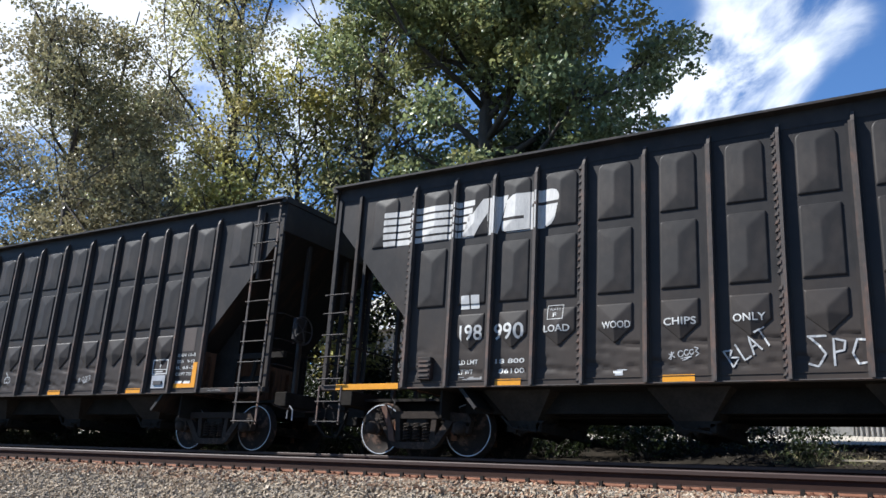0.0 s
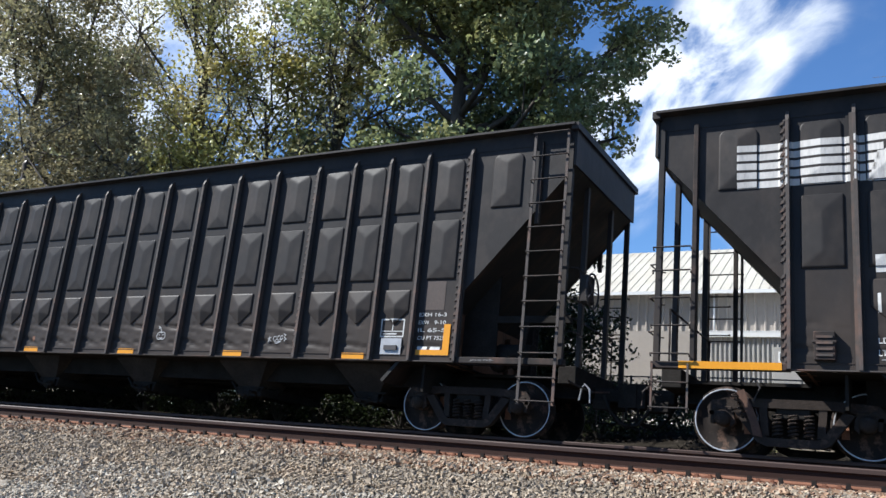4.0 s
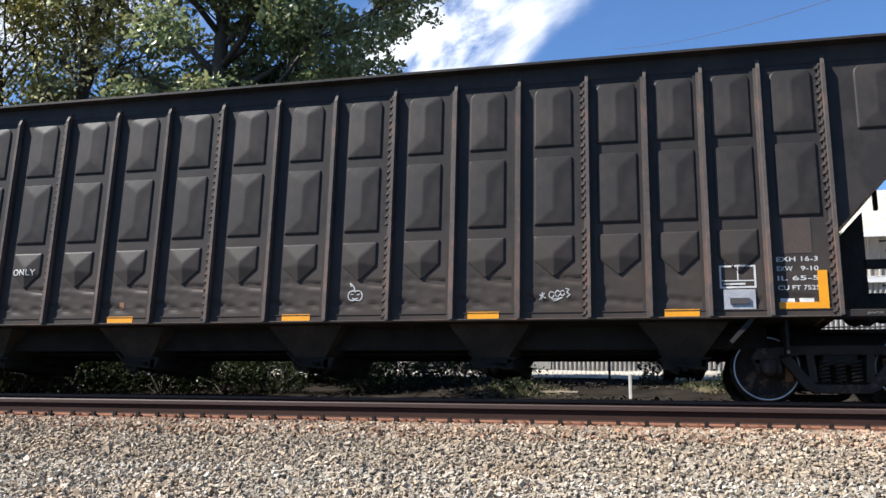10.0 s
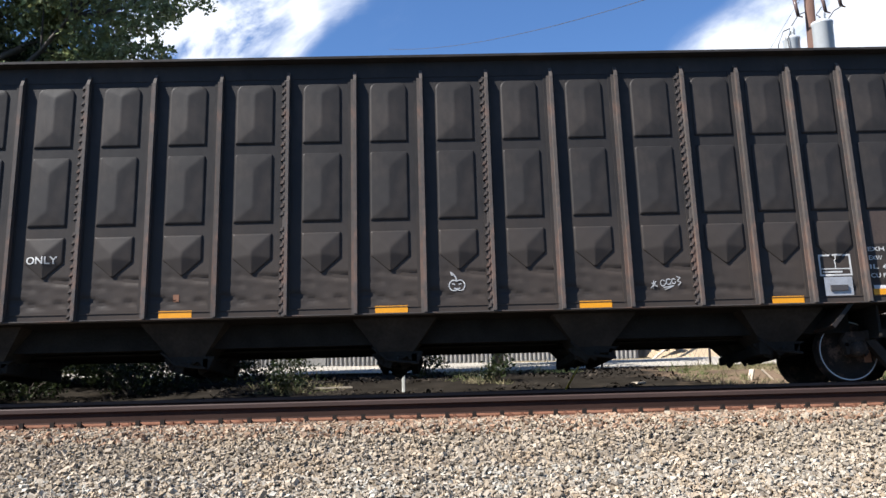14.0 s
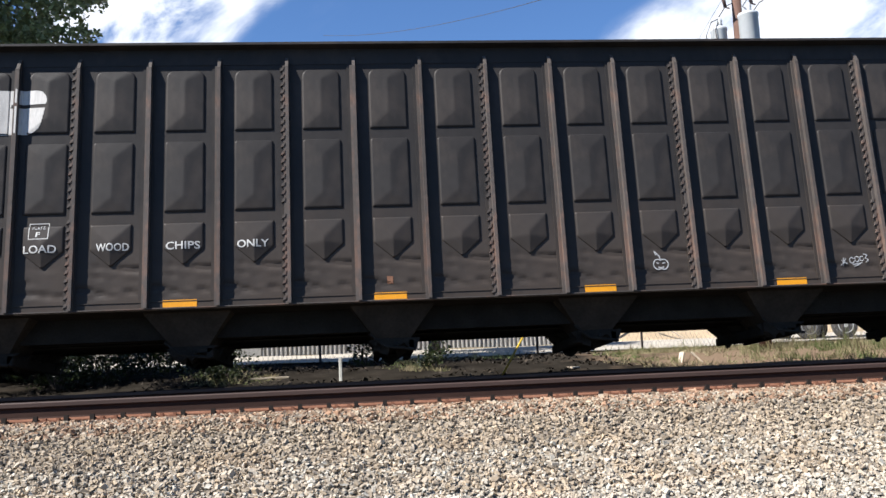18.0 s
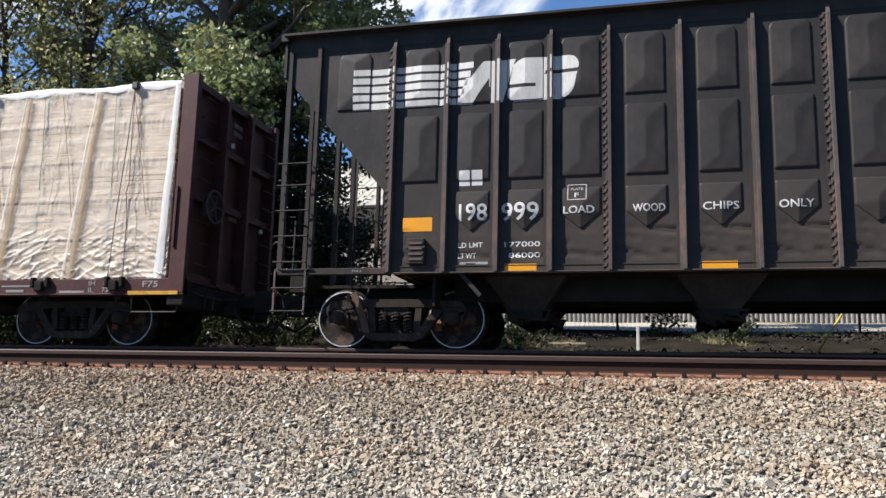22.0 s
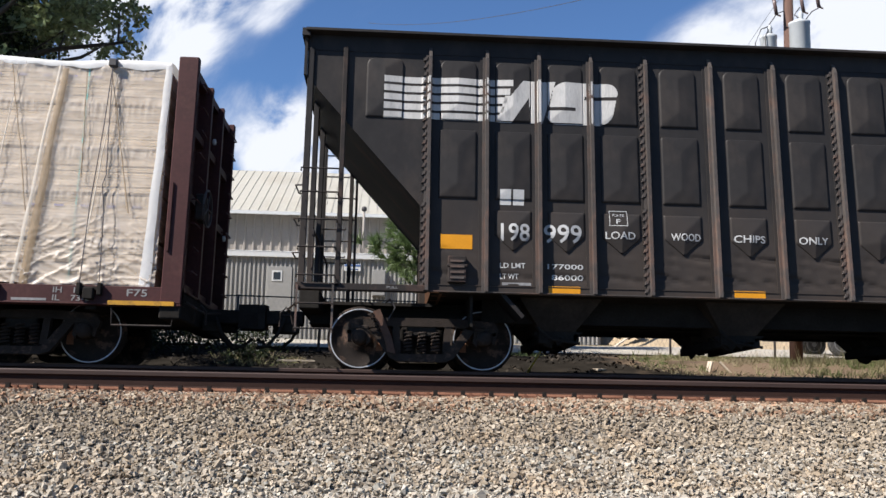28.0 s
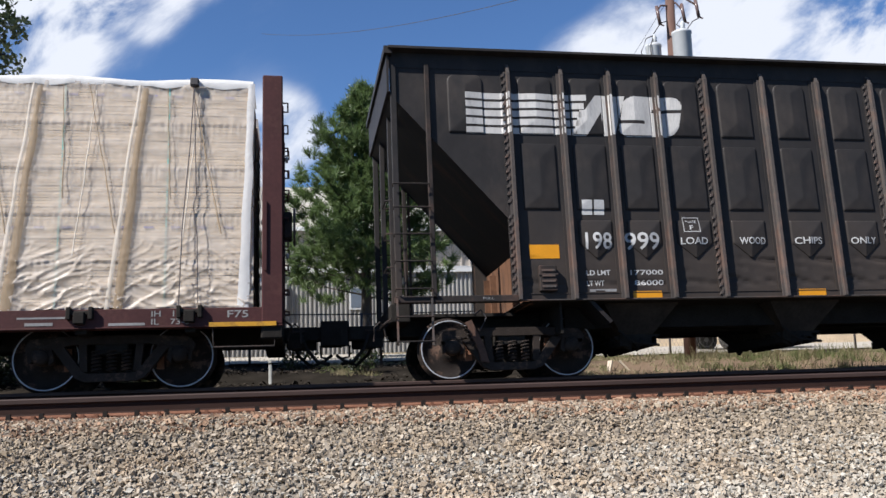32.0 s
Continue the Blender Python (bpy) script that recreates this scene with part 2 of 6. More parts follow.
M["maroon"] = material("maroon_car_paint", (0.05054, 0.01732, 0.01591), 0.6, gloss=0.2, vary=0.2, grain=(1.5, 20), stain=(0.07956, 0.03557, 0.02621), stain_amount=0.6, stain_scale=2.5)
M["railside"] = material("brown_rail_steel", (0.03, 0.0155, 0.0115), 0.85, gloss=0.15, vary=0.2, grain=(6, 60), stretch=(0.2, 1, 1))
M["railhead"] = material("worn_rail_head_side", (0.052, 0.033, 0.027), 0.6, gloss=0.2, vary=0.15, grain=(4, 50), stretch=(0.15, 1, 1))
M["railtop"] = material("worn_rail_head", (0.1125, 0.08625, 0.075), 0.65, gloss=0.15, metal=0.0, vary=0.15, grain=(4, 50), stretch=(0.15, 1, 1))
M["plate_rust"] = material("rusty_tie_plate", (0.15, 0.07, 0.043), 0.9, gloss=0.1, vary=0.25, grain=(8, 60), stain=(0.19, 0.095, 0.06), stain_amount=0.6, stain_scale=3)
M["tie"] = material("weathered_tie_wood", (0.11, 0.085, 0.07), 0.9, vary=0.3, grain=(6, 60), stretch=(6, 1, 6), piece=0.2)
M["stone"] = material("granite_ballast", (0.365, 0.34, 0.288), 0.95, gloss=0.12, vary=0.14, grain=(4, 70), island=0.22, second=(0.35, 0.29, 0.22), stain=(0.35, 0.265, 0.18), stain_amount=0.7, stain_scale=1.6)
M["brownstone"] = material("dusty_brown_ballast", (0.2889, 0.244, 0.1905), 0.95, gloss=0.1, vary=0.14, grain=(4, 70), island=0.32, second=(0.2675, 0.2119, 0.1477), stain=(0.3092, 0.2244, 0.1446), stain_amount=0.6, stain_scale=1.6)
M["rustystone"] = material("rust_dusted_ballast", (0.225, 0.158, 0.108), 0.95, gloss=0.1, vary=0.14, grain=(4, 70), island=0.42, second=(0.225, 0.135, 0.085))
M["bed"] = material("ballast_bed", (0.184, 0.161, 0.1323), 0.95, gloss=0.0, vary=0.35, grain=(6, 45), bump=1.0, bump_scale=22)
# a darker copy of the bed, with the train's shade in its colour
M["shadebed"] = material("oily_track_bed", (0.055, 0.046, 0.037), 0.95, gloss=0.0, vary=0.35, grain=(6, 45), bump=1.0, bump_scale=22)
M["wood"] = material("pole_wood", (0.10, 0.055, 0.04), 0.85, vary=0.25, grain=(4, 40), stretch=(8, 8, 0.6))
M["bark"] = material("tree_bark", (0.075, 0.062, 0.052), 0.95, vary=0.3, grain=(5, 30), bump=0.5, bump_scale=25, stretch=(3, 3, 0.7))
M["roof"] = material("pale_metal_roof", (0.3839, 0.3622, 0.3034), 0.5, vary=0.06, grain=(0.5, 6), stain=(0.3024, 0.2592, 0.1944), stain_amount=0.5, stain_scale=0.45, stretch=(1, 0.5, 1))
M["siding"] = material("grey_corrugated_siding", (0.272, 0.264, 0.247), 0.6, vary=0.08, grain=(0.6, 8))
M["uppersiding"] = material("tan_metal_siding", (0.2663, 0.2384, 0.2074), 0.65, vary=0.07, grain=(0.6, 8))
M["trim"] = material("white_metal_trim", (0.5904, 0.5904, 0.576), 0.5, vary=0.04, grain=(2, 20))
M["glass"] = material("dark_window_glass", (0.03, 0.035, 0.04), 0.08, vary=0.05)
M["pane"] = material("dull_blue_grey_pane", (0.13, 0.155, 0.19), 0.3, vary=0.1)
M["blue"] = material("blue_sign_paint", (0.0864, 0.144, 0.3024), 0.5, vary=0.08)
M["can"] = material("grey_transformer_paint", (0.432, 0.4464, 0.4464), 0.4, vary=0.05, grain=(3, 20))
M["dark"] = material("dark_hardware", (0.05, 0.045, 0.045), 0.6, vary=0.1)
M["porcelain"] = material("brown_porcelain", (0.12, 0.08, 0.07), 0.25, vary=0.1)
M["galv"] = material("galvanised_wire", (0.22, 0.22, 0.22), 0.5, metal=0.6, vary=0.1)
M["postwhite"] = material("white_marker_post", (0.4464, 0.4464, 0.4176), 0.6, vary=0.2, grain=(3, 20))
M["guy"] = material("yellow_guy_guard", (0.54, 0.36, 0.036), 0.5, vary=0.1)


# ---- building blocks ----
def mesh_ob(name, bm, mats, parent=None, label=""):
    me = bpy.data.meshes.new(name)
    bm.to_mesh(me)
    bm.free()
    for m in mats if isinstance(mats, (list, tuple)) else [mats]:
        me.materials.append(m)
    ob = new(name, me)
    if parent:
        ob.parent = parent
    if label:
        tagged(ob, label)
    return ob


def part(name, bm, mat, parent, label=""):
    return mesh_ob(name, bm, mat, parent, label)


def share(ob, m, parent=None):
    """Another object on the same mesh."""
    c = new(ob.name.split(".")[0], ob.data)
    c.parent = parent or ob.parent
    c.matrix_basis = m
    for key in ("label", "kind"):
        if key in ob:
            c[key] = ob[key]
    return c


def thing(name, label, category, group="", m=None, kind=""):
    e = new(name)
    e.empty_display_size = 0.3
    tagged(e, label, category, group, kind)
    if m is not None:
        e.matrix_basis = m
    return e


def box(bm, x0, x1, y0, y1, z0, z1, bevel=0.0, mi=0):
    vs = [bm.verts.new(p) for p in ((x0, y0, z0), (x1, y0, z0), (x1, y1, z0), (x0, y1, z0), (x0, y0, z1), (x1, y0, z1), (x1, y1, z1), (x0, y1, z1))]
    fs = [bm.faces.new([vs[i] for i in f]) for f in ((3, 2, 1, 0), (4, 5, 6, 7), (0, 1, 5, 4), (1, 2, 6, 5), (2, 3, 7, 6), (3, 0, 4, 7))]
    for f in fs:
        f.material_index = mi
    if bevel:
        es = {e for f in fs for e in f.edges}
        bmesh.ops.bevel(bm, geom=list(es), offset=bevel, segments=1, affect="EDGES")
    return vs


def boxes(*specs, bevel=0.0):
    bm = bmesh.new()
    for s in specs:
        box(bm, *s, bevel=bevel)
    return bm


def prism(bm, pts, axis, a, b, mi=0):
    """A polygon given in two coordinates, drawn out along an axis from a to b."""
    def at(p, v):
        return {"x": (v, p[0], p[1]), "y": (p[0], v, p[1]), "z": (p[0], p[1], v)}[axis]
    lo, hi = [bm.verts.new(at(p, a)) for p in pts], [bm.verts.new(at(p, b)) for p in pts]
    fs = [bm.faces.new(lo), bm.faces.new(hi[::-1])]
    n = len(pts)
    for i in range(n):
        fs.append(bm.faces.new((lo[i], hi[i], hi[(i + 1) % n], lo[(i + 1) % n])))
    for f in fs:
        f.material_index = mi
    bmesh.ops.recalc_face_normals(bm, faces=fs)
    return fs


def tube(bm, pts, r, n=6, r_end=None, mi=0):
    """A round bar through points."""
    pts = [Vector(p) for p in pts]
    rings = []
    for i, p in enumerate(pts):
        d = (pts[min(i + 1, len(pts) - 1)] - pts[max(i - 1, 0)]).normalized()
        u = d.orthogonal().normalized() if abs(d.z) > 0.99 else d.cross(Vector((0, 0, 1))).normalized()
        v = d.cross(u)
        k = r if r_end is None else r + (r_end - r) * i / (len(pts) - 1)
        rings.append([bm.verts.new(p + (u * math.cos(2 * math.pi * j / n) + v * math.sin(2 * math.pi * j / n)) * k) for j in range(n)])
    fs = []
    for a, b in zip(rings, rings[1:]):
        for j in range(n):
            fs.append(bm.faces.new((a[j], a[(j + 1) % n], b[(j + 1) % n], b[j])))
    fs += [bm.faces.new(rings[0][::-1]), bm.faces.new(rings[-1])]
    for f in fs:
        f.material_index = mi
        f.smooth = n > 6
    return fs


def lathe(bm, prof, axis, centre=(0, 0, 0), n=32, mi=None):
    """A profile of (radius, along) turned about an axis; mi gives each band's material."""
    def at(r, h, a):
        c, s = r * math.cos(a), r * math.sin(a)
        p = {"x": (h, c, s), "y": (c, h, s), "z": (c, s, h)}[axis]
        return Vector(p) + Vector(centre)
    rings = [[bm.verts.new(at(r, h, 2 * math.pi * j / n)) for j in range(n)] for r, h in prof]
    fs = []
    for i, (a, b) in enumerate(zip(rings, rings[1:])):
        for j in range(n):
            f = bm.faces.new((a[j], a[(j + 1) % n], b[(j + 1) % n], b[j]))
            f.material_index = mi[i] if mi else 0
            f.smooth = True
            fs.append(f)
    for ring in (rings[0], rings[-1]):
        f = bm.faces.new(ring)
        fs.append(f)
    bmesh.ops.recalc_face_normals(bm, faces=fs)
    return fs


LETTERS = {}


def letters(text, height, wide=1.0):
    """The flat outline mesh of a word in the built-in font, standing in x and z, from its lower left corner."""
    key = (text, height, wide)
    if key not in LETTERS:
        cu = bpy.data.curves.new("word", "FONT")
        cu.body, cu.size, cu.resolution_u, cu.offset = text, 1.0, 3, 0.012
        ob = new("word", cu)
        deps = bpy.context.evaluated_depsgraph_get()
        me = bpy.data.meshes.new_from_object(ob.evaluated_get(deps))
        bpy.data.objects.remove(ob)
        co = np.zeros(len(me.vertices) * 3)
        me.vertices.foreach_get("co", co)
        co = co.reshape(-1, 3)
        lo, hi = co.min(0), co.max(0)
        k = height / (hi[1] - lo[1])
        co = (co - lo) * k
        LETTERS[key] = (np.stack([co[:, 0] * wide, co[:, 1]], 1), [tuple(p.vertices) for p in me.polygons])
        bpy.data.meshes.remove(me)
    return LETTERS[key]


def painted_word(name, text, x0, x1, z0, z1, depth, parent, mat=None, label=""):
    """A stencilled word between x0 and x1, z0 and z1, laid on a surface y = depth(x, z)."""
    co, faces = letters(text, 1.0)
    w = co[:, 0].max()
    bm = bmesh.new()
    vs = []
    for a, b in co:
        x, z = x0 + a / w * (x1 - x0), z0 + b * (z1 - z0)
        vs.append(bm.verts.new((x, 0, z)))
    for f in faces:
        try:
            bm.faces.new([vs[i] for i in f])
        except ValueError:
            pass
    bmesh.ops.triangulate(bm, faces=bm.faces[:])
    for k in range(3):
        long = [e for e in bm.edges if e.calc_length() > 0.05]
        if long:
            bmesh.ops.subdivide_edges(bm, edges=long, cuts=1)
            bmesh.ops.triangulate(bm, faces=bm.faces[:])
    for v in bm.verts:
        v.co.y = depth(v.co.x, v.co.z) - 0.005
    bmesh.ops.recalc_face_normals(bm, faces=bm.faces[:])
    # one part a letter
    bm.faces.ensure_lookup_table()
    left, word = set(range(len(bm.faces))), []
    while left:
        todo, group = [left.pop()], []
        while todo:
            i = todo.pop()
            group.append(i)
            for e in bm.faces[i].edges:
                for f in e.link_faces:
                    if f.index in left:
                        left.discard(f.index)
                        todo.append(f.index)
        one, made = bmesh.new(), {}
        for i in group:
            for v in bm.faces[i].verts:
                if v not in made:
                    made[v] = one.verts.new(v.co)
            one.faces.new([made[v] for v in bm.faces[i].verts])
        word.append(part(name + "_letter", one, mat or M["white"], parent, label))
    bm.free()
    return word


def painted_shape(name, inside, x0, x1, z0, z1, depth, parent, mat, label="", step=0.03):
    """Paint laid over the relief of a side, in small cells, wherever inside(x, z) holds."""
    nx, nz = max(1, round((x1 - x0) / step)), max(1, round((z1 - z0) / (step * 0.6)))
    bm, grid = bmesh.new(), {}

    def vert(i, j):
        if (i, j) not in grid:
            x, z = x0 + (x1 - x0) * i / nx, z0 + (z1 - z0) * j / nz
            grid[i, j] = bm.verts.new((x, depth(x, z) - 0.004, z))
        return grid[i, j]
    for i in range(nx):
        for j in range(nz):
            if inside(x0 + (x1 - x0) * (i + 0.5) / nx, z0 + (z1 - z0) * (j + 0.5) / nz):
                bm.faces.new((vert(i, j), vert(i + 1, j), vert(i + 1, j + 1), vert(i, j + 1)))
    return part(name, bm, mat, parent, label)


# ---- ground and tracks ----
BANK = -4.0  # both tracks lean away from the camera on the curve
TRACK = pose(0, 0, 0, BANK, 0, 0)
PROFILE = [(-4000, -1.3), (-60, -1.3), (-10.5, -1.42), (-8.7, -1.36), (-5.95, -0.185), (-5.5, -0.168), (-5.12, -0.172), (-4.9, -0.20), (-3.0, -0.30), (-2.2, -0.30), (-1.4, -0.15), (1.4, -0.33), (2.1, -0.32), (4.0, 0.0), (6.5, 0.30), (9, 0.38), (12, 0.50), (20, 0.85), (24, 1.0), (60, 1.3), (4000, 1.3)]


def ground_z(x, y):
    z = float(np.interp(y, [p[0] for p in PROFILE], [p[1] for p in PROFILE]))
    if 2.5 < y < 60:
        z += 0.06 * noise.noise((x * 0.35, y * 0.6, 0))
    return z


def ground():
    xs = [-4000, -300, -80, -50] + list(np.arange(-40, 30.1, 0.5)) + [40, 60, 120, 400, 4000]
    ys = [-4000, -300, -60, -30, -20, -14] + list(np.arange(-12, 3, 0.3)) + list(np.arange(3, 13, 0.4)) + list(np.arange(13, 26, 1.0)) + [30, 40, 60, 120, 300, 4000]
    bm = bmesh.new()
    grid = [[bm.verts.new((x, y, ground_z(x, y))) for y in ys] for x in xs]
    for i in range(len(xs) - 1):
        for j in range(len(ys) - 1):
            f = bm.faces.new((grid[i][j], grid[i + 1][j], grid[i + 1][j + 1], grid[i][j + 1]))
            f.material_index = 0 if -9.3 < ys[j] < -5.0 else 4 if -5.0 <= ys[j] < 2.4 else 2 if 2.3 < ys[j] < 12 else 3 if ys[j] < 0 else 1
            f.smooth = True
    dirt = material("dry_grass_and_dirt", (0.19, 0.155, 0.10), 0.95, gloss=0.0, vary=0.3, grain=(0.7, 18), bump=0.6, bump_scale=30, stain=(0.21, 0.145, 0.095), stain_amount=0.8, stain_scale=0.5)
    # the shade of trees and train is put into this dark ground colour
    shaded_litter = material("dark_leaf_litter", (0.021, 0.018, 0.0145), 0.95, gloss=0.0, vary=0.4, grain=(1.5, 25), bump=0.8, bump_scale=25, stain=(0.046, 0.036, 0.027), stain_amount=0.7, stain_scale=1.6, stain_edge=(0.56, 0.7))
    # shade-painted leaf litter runs out raggedly into dry dirt past x = 6
    n, l = shaded_litter.node_tree.nodes, shaded_litter.node_tree.links
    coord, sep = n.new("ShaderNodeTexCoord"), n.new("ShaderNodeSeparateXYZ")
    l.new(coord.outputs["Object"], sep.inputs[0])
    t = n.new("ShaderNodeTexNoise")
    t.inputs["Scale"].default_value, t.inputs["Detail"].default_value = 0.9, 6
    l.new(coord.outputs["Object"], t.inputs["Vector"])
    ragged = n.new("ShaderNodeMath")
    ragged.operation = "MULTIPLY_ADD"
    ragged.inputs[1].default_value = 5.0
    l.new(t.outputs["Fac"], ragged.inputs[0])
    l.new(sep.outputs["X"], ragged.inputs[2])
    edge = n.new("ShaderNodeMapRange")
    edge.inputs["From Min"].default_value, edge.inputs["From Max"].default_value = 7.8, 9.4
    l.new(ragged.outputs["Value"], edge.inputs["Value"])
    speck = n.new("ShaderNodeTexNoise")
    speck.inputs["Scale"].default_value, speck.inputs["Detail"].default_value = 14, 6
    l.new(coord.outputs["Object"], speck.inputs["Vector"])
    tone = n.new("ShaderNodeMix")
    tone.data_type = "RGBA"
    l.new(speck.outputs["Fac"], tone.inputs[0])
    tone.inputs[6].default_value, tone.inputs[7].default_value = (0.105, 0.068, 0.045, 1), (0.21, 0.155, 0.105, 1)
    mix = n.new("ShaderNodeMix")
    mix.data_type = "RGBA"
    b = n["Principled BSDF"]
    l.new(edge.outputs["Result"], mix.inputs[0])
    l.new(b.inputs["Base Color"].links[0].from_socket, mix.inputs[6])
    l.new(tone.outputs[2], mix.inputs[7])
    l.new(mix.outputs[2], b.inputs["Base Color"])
    # unseen ground behind the camera, added dark to cut bounce onto the cars
    unseen_ground = material("worn_asphalt_lot", (0.05, 0.049, 0.047), 0.95, gloss=0.05, vary=0.2, grain=(0.5, 20), bump=0.3, bump_scale=60)
    g = mesh_ob("ground", bm, [M["bed"], dirt, shaded_litter, unseen_ground, M["shadebed"]])
    tagged(g, "ballast bed running out into dry grass and bare dirt", "ground", kind="structure")
    bm = bmesh.new()
    ys = [10.9, 12.4, 14, 16, 18, 20.4]
    xs = list(np.arange(-40, 41, 2.0))
    grid = [[bm.verts.new((x, y + 0.25 * noise.noise((x * 0.4, y, 3)), ground_z(x, y) + 0.05)) for y in ys] for x in xs]
    for i in range(len(xs) - 1):
        for j in range(len(ys) - 1):
            bm.faces.new((grid[i][j], grid[i + 1][j], grid[i + 1][j + 1], grid[i][j + 1])).smooth = True
    gravel = material("pale_gravel_road", (0.36, 0.325, 0.27), 0.95, gloss=0.0, vary=0.12, grain=(0.6, 12), bump=0.5, bump_scale=20)
    tagged(mesh_ob("road", bm, gravel), "pale gravel lane in front of the warehouse", "road", kind="structure")


def stones(name, label, xa, xb, bands, seed, mat="stone"):
    """Broken ballast: bands of (y from, y to, stones per square metre, size)."""
    rng = np.random.default_rng(seed)
    ico = np.array([(x, y, z) for z in (-1, 1) for y in (-1, 1) for x in (-1, 1)]) * 0.72
    tri = np.array([(0, 2, 1), (1, 2, 3), (4, 5, 6), (5, 7, 6), (0, 1, 4), (1, 5, 4), (2, 6, 3), (3, 6, 7), (0, 4, 2), (2, 4, 6), (1, 3, 5), (3, 7, 5)])
    V, F, base = [], [], 0
    py, pz = [p[0] for p in PROFILE], [p[1] for p in PROFILE]
    for ya, yb, dens, size in bands:
        n = int((xb - xa) * (yb - ya) * dens)
        x, y = rng.uniform(xa, xb, n), rng.uniform(ya, yb, n)
        z = np.interp(y, py, pz)
        r = size * rng.lognormal(0, 0.24, n)
        sc = np.stack([rng.uniform(0.75, 1.3, n), rng.uniform(0.65, 1.1, n), rng.uniform(0.34, 0.66, n)], 1) * r[:, None] * 0.5
        v = ico[None] * (1 + rng.uniform(-0.5, 0.34, (n, 8, 3))) * sc[:, None, :]
        q = rng.normal(size=(n, 4)) * np.array([1, 0.45, 0.45, 1.0])
        q /= np.linalg.norm(q, axis=1, keepdims=True)
        w, a, b, c = q.T
        R = np.stack([np.stack([1 - 2 * (b * b + c * c), 2 * (a * b - c * w), 2 * (a * c + b * w)], 1), np.stack([2 * (a * b + c * w), 1 - 2 * (a * a + c * c), 2 * (b * c - a * w)], 1), np.stack([2 * (a * c - b * w), 2 * (b * c + a * w), 1 - 2 * (a * a + b * b)], 1)], 1)
        v = np.einsum("nij,nkj->nki", R, v) + np.stack([x, y, z + 0.25 * r + rng.uniform(-0.012, 0.02, n)], 1)[:, None, :]
        V.append(v.reshape(-1, 3))
        F.append((tri[None] + (np.arange(n) * 8)[:, None, None] + base).reshape(-1, 3))
        base += n * 8
    V, F = np.concatenate(V), np.concatenate(F)
    me = bpy.data.meshes.new(name)
    me.vertices.add(len(V))
    me.vertices.foreach_set("co", V.ravel())
    me.loops.add(F.size)
    me.loops.foreach_set("vertex_index", F.ravel().astype(np.int32))
    me.polygons.add(len(F))
    me.polygons.foreach_set("loop_start", np.arange(0, F.size, 3, dtype=np.int32))
    me.update(calc_edges=True)
    me.shade_flat()
    me.materials.append(M[mat])
    tagged(new(name, me), label, "ballast", kind="stuff")


def rail_mesh(x0, x1):
    """A rail standing on its foot, top at z = 0."""
    half = [(0.076, -0.186), (0.076, -0.176), (0.02, -0.155), (0.009, -0.14), (0.009, -0.062), (0.034, -0.046), (0.037, -0.012)]
    top = [(0.028, 0.0), (-0.028, 0.0)]
    pts = half + top + [(-a, b) for a, b in half[::-1]]
    bm = bmesh.new()
    prism(bm, pts, "x", x0, x1)
    for f in bm.faces:
        c = f.calc_center_median()
        if c.z > -0.05 and abs(f.normal.x) < 0.5:
            f.material_index = 2 if f.normal.z > 0.7 else 1
        elif c.z < -0.15:
            f.material_index = 3
    return bm


def track(name, y, z, label, plates):
    """Two rails on tie plates, anchored to timber ties; x stretch of the plates built one by one."""
    t = thing(name, label, "railway track", m=TRACK @ pose(0, y, z), kind="structure")
    for side in (-0.7525, 0.7525):
        r = part("rail", rail_mesh(-160, 120), [M["railside"], M["railhead"], M["railtop"], M["plate_rust"]], t, "brown steel rail with a polished head")
        r.matrix_basis = pose(0, side, 0)
    bm = bmesh.new()
    box(bm, -0.115, 0.115, -1.0, 1.3, -0.375, -0.2, bevel=0.012)
    tie = part("tie", bm, M["tie"], t)
    bm = bmesh.new()
    box(bm, -0.10, 0.10, -0.18, 0.18, -0.2, -0.186)
    box(bm, -0.075, -0.045, -0.115, -0.078, -0.19, -0.160)
    box(bm, 0.045, 0.075, -0.115, -0.078, -0.19, -0.160)
    plate = part("tie_plate", bm, M["plate_rust"], t)
    bm = bmesh.new()
    box(bm, -0.018, 0.018, -0.115, 0.02, -0.215, -0.165)
    box(bm, -0.020, 0.020, -0.128, -0.098, -0.215, -0.138)
    anchor = part("rail_anchor", bm, M["wheel"], t)
    x0, n = plates
    for i in range(n):
        x = x0 + i * 0.537 + random.uniform(-0.02, 0.02)
        if i == 0:
            tie.matrix_basis, plate.matrix_basis, anchor.matrix_basis = pose(x, 0, 0), pose(x, -0.7525, 0), pose(x - 0.135, -0.7525, 0)
            share(anchor, pose(x + 0.135, -0.7525, 0))
            continue
        share(tie, pose(x, 0, 0, 0, 0, random.uniform(-1, 1)))
        share(plate, pose(x, -0.7525, 0))
        for d in (-0.135, 0.135):
            share(anchor, pose(x + d + random.uniform(-0.015, 0.015), -0.7525, 0))
    return t


ground()


# ---- the hopper cars ----
RIBS = [0, 0.99, 1.975, 2.955, 3.93, 4.91, 5.91, 6.745, 7.53, 8.31, 9.16]
RIBS = [-r for r in RIBS[:0:-1]] + RIBS
SHEET, HALF, TOP, FLOOR = -1.5, 11.01, 4.95, 1.08
ROWS = ((3.65, 4.57), (2.455, 3.48))
BUMP_W, BUMP_D = 0.268, 0.048
HIPS = {True: (0.15, 0.23), False: (0.23, 0.22)}
SHIELD = (2.28, 1.92, 1.69)
LIP = 0.016


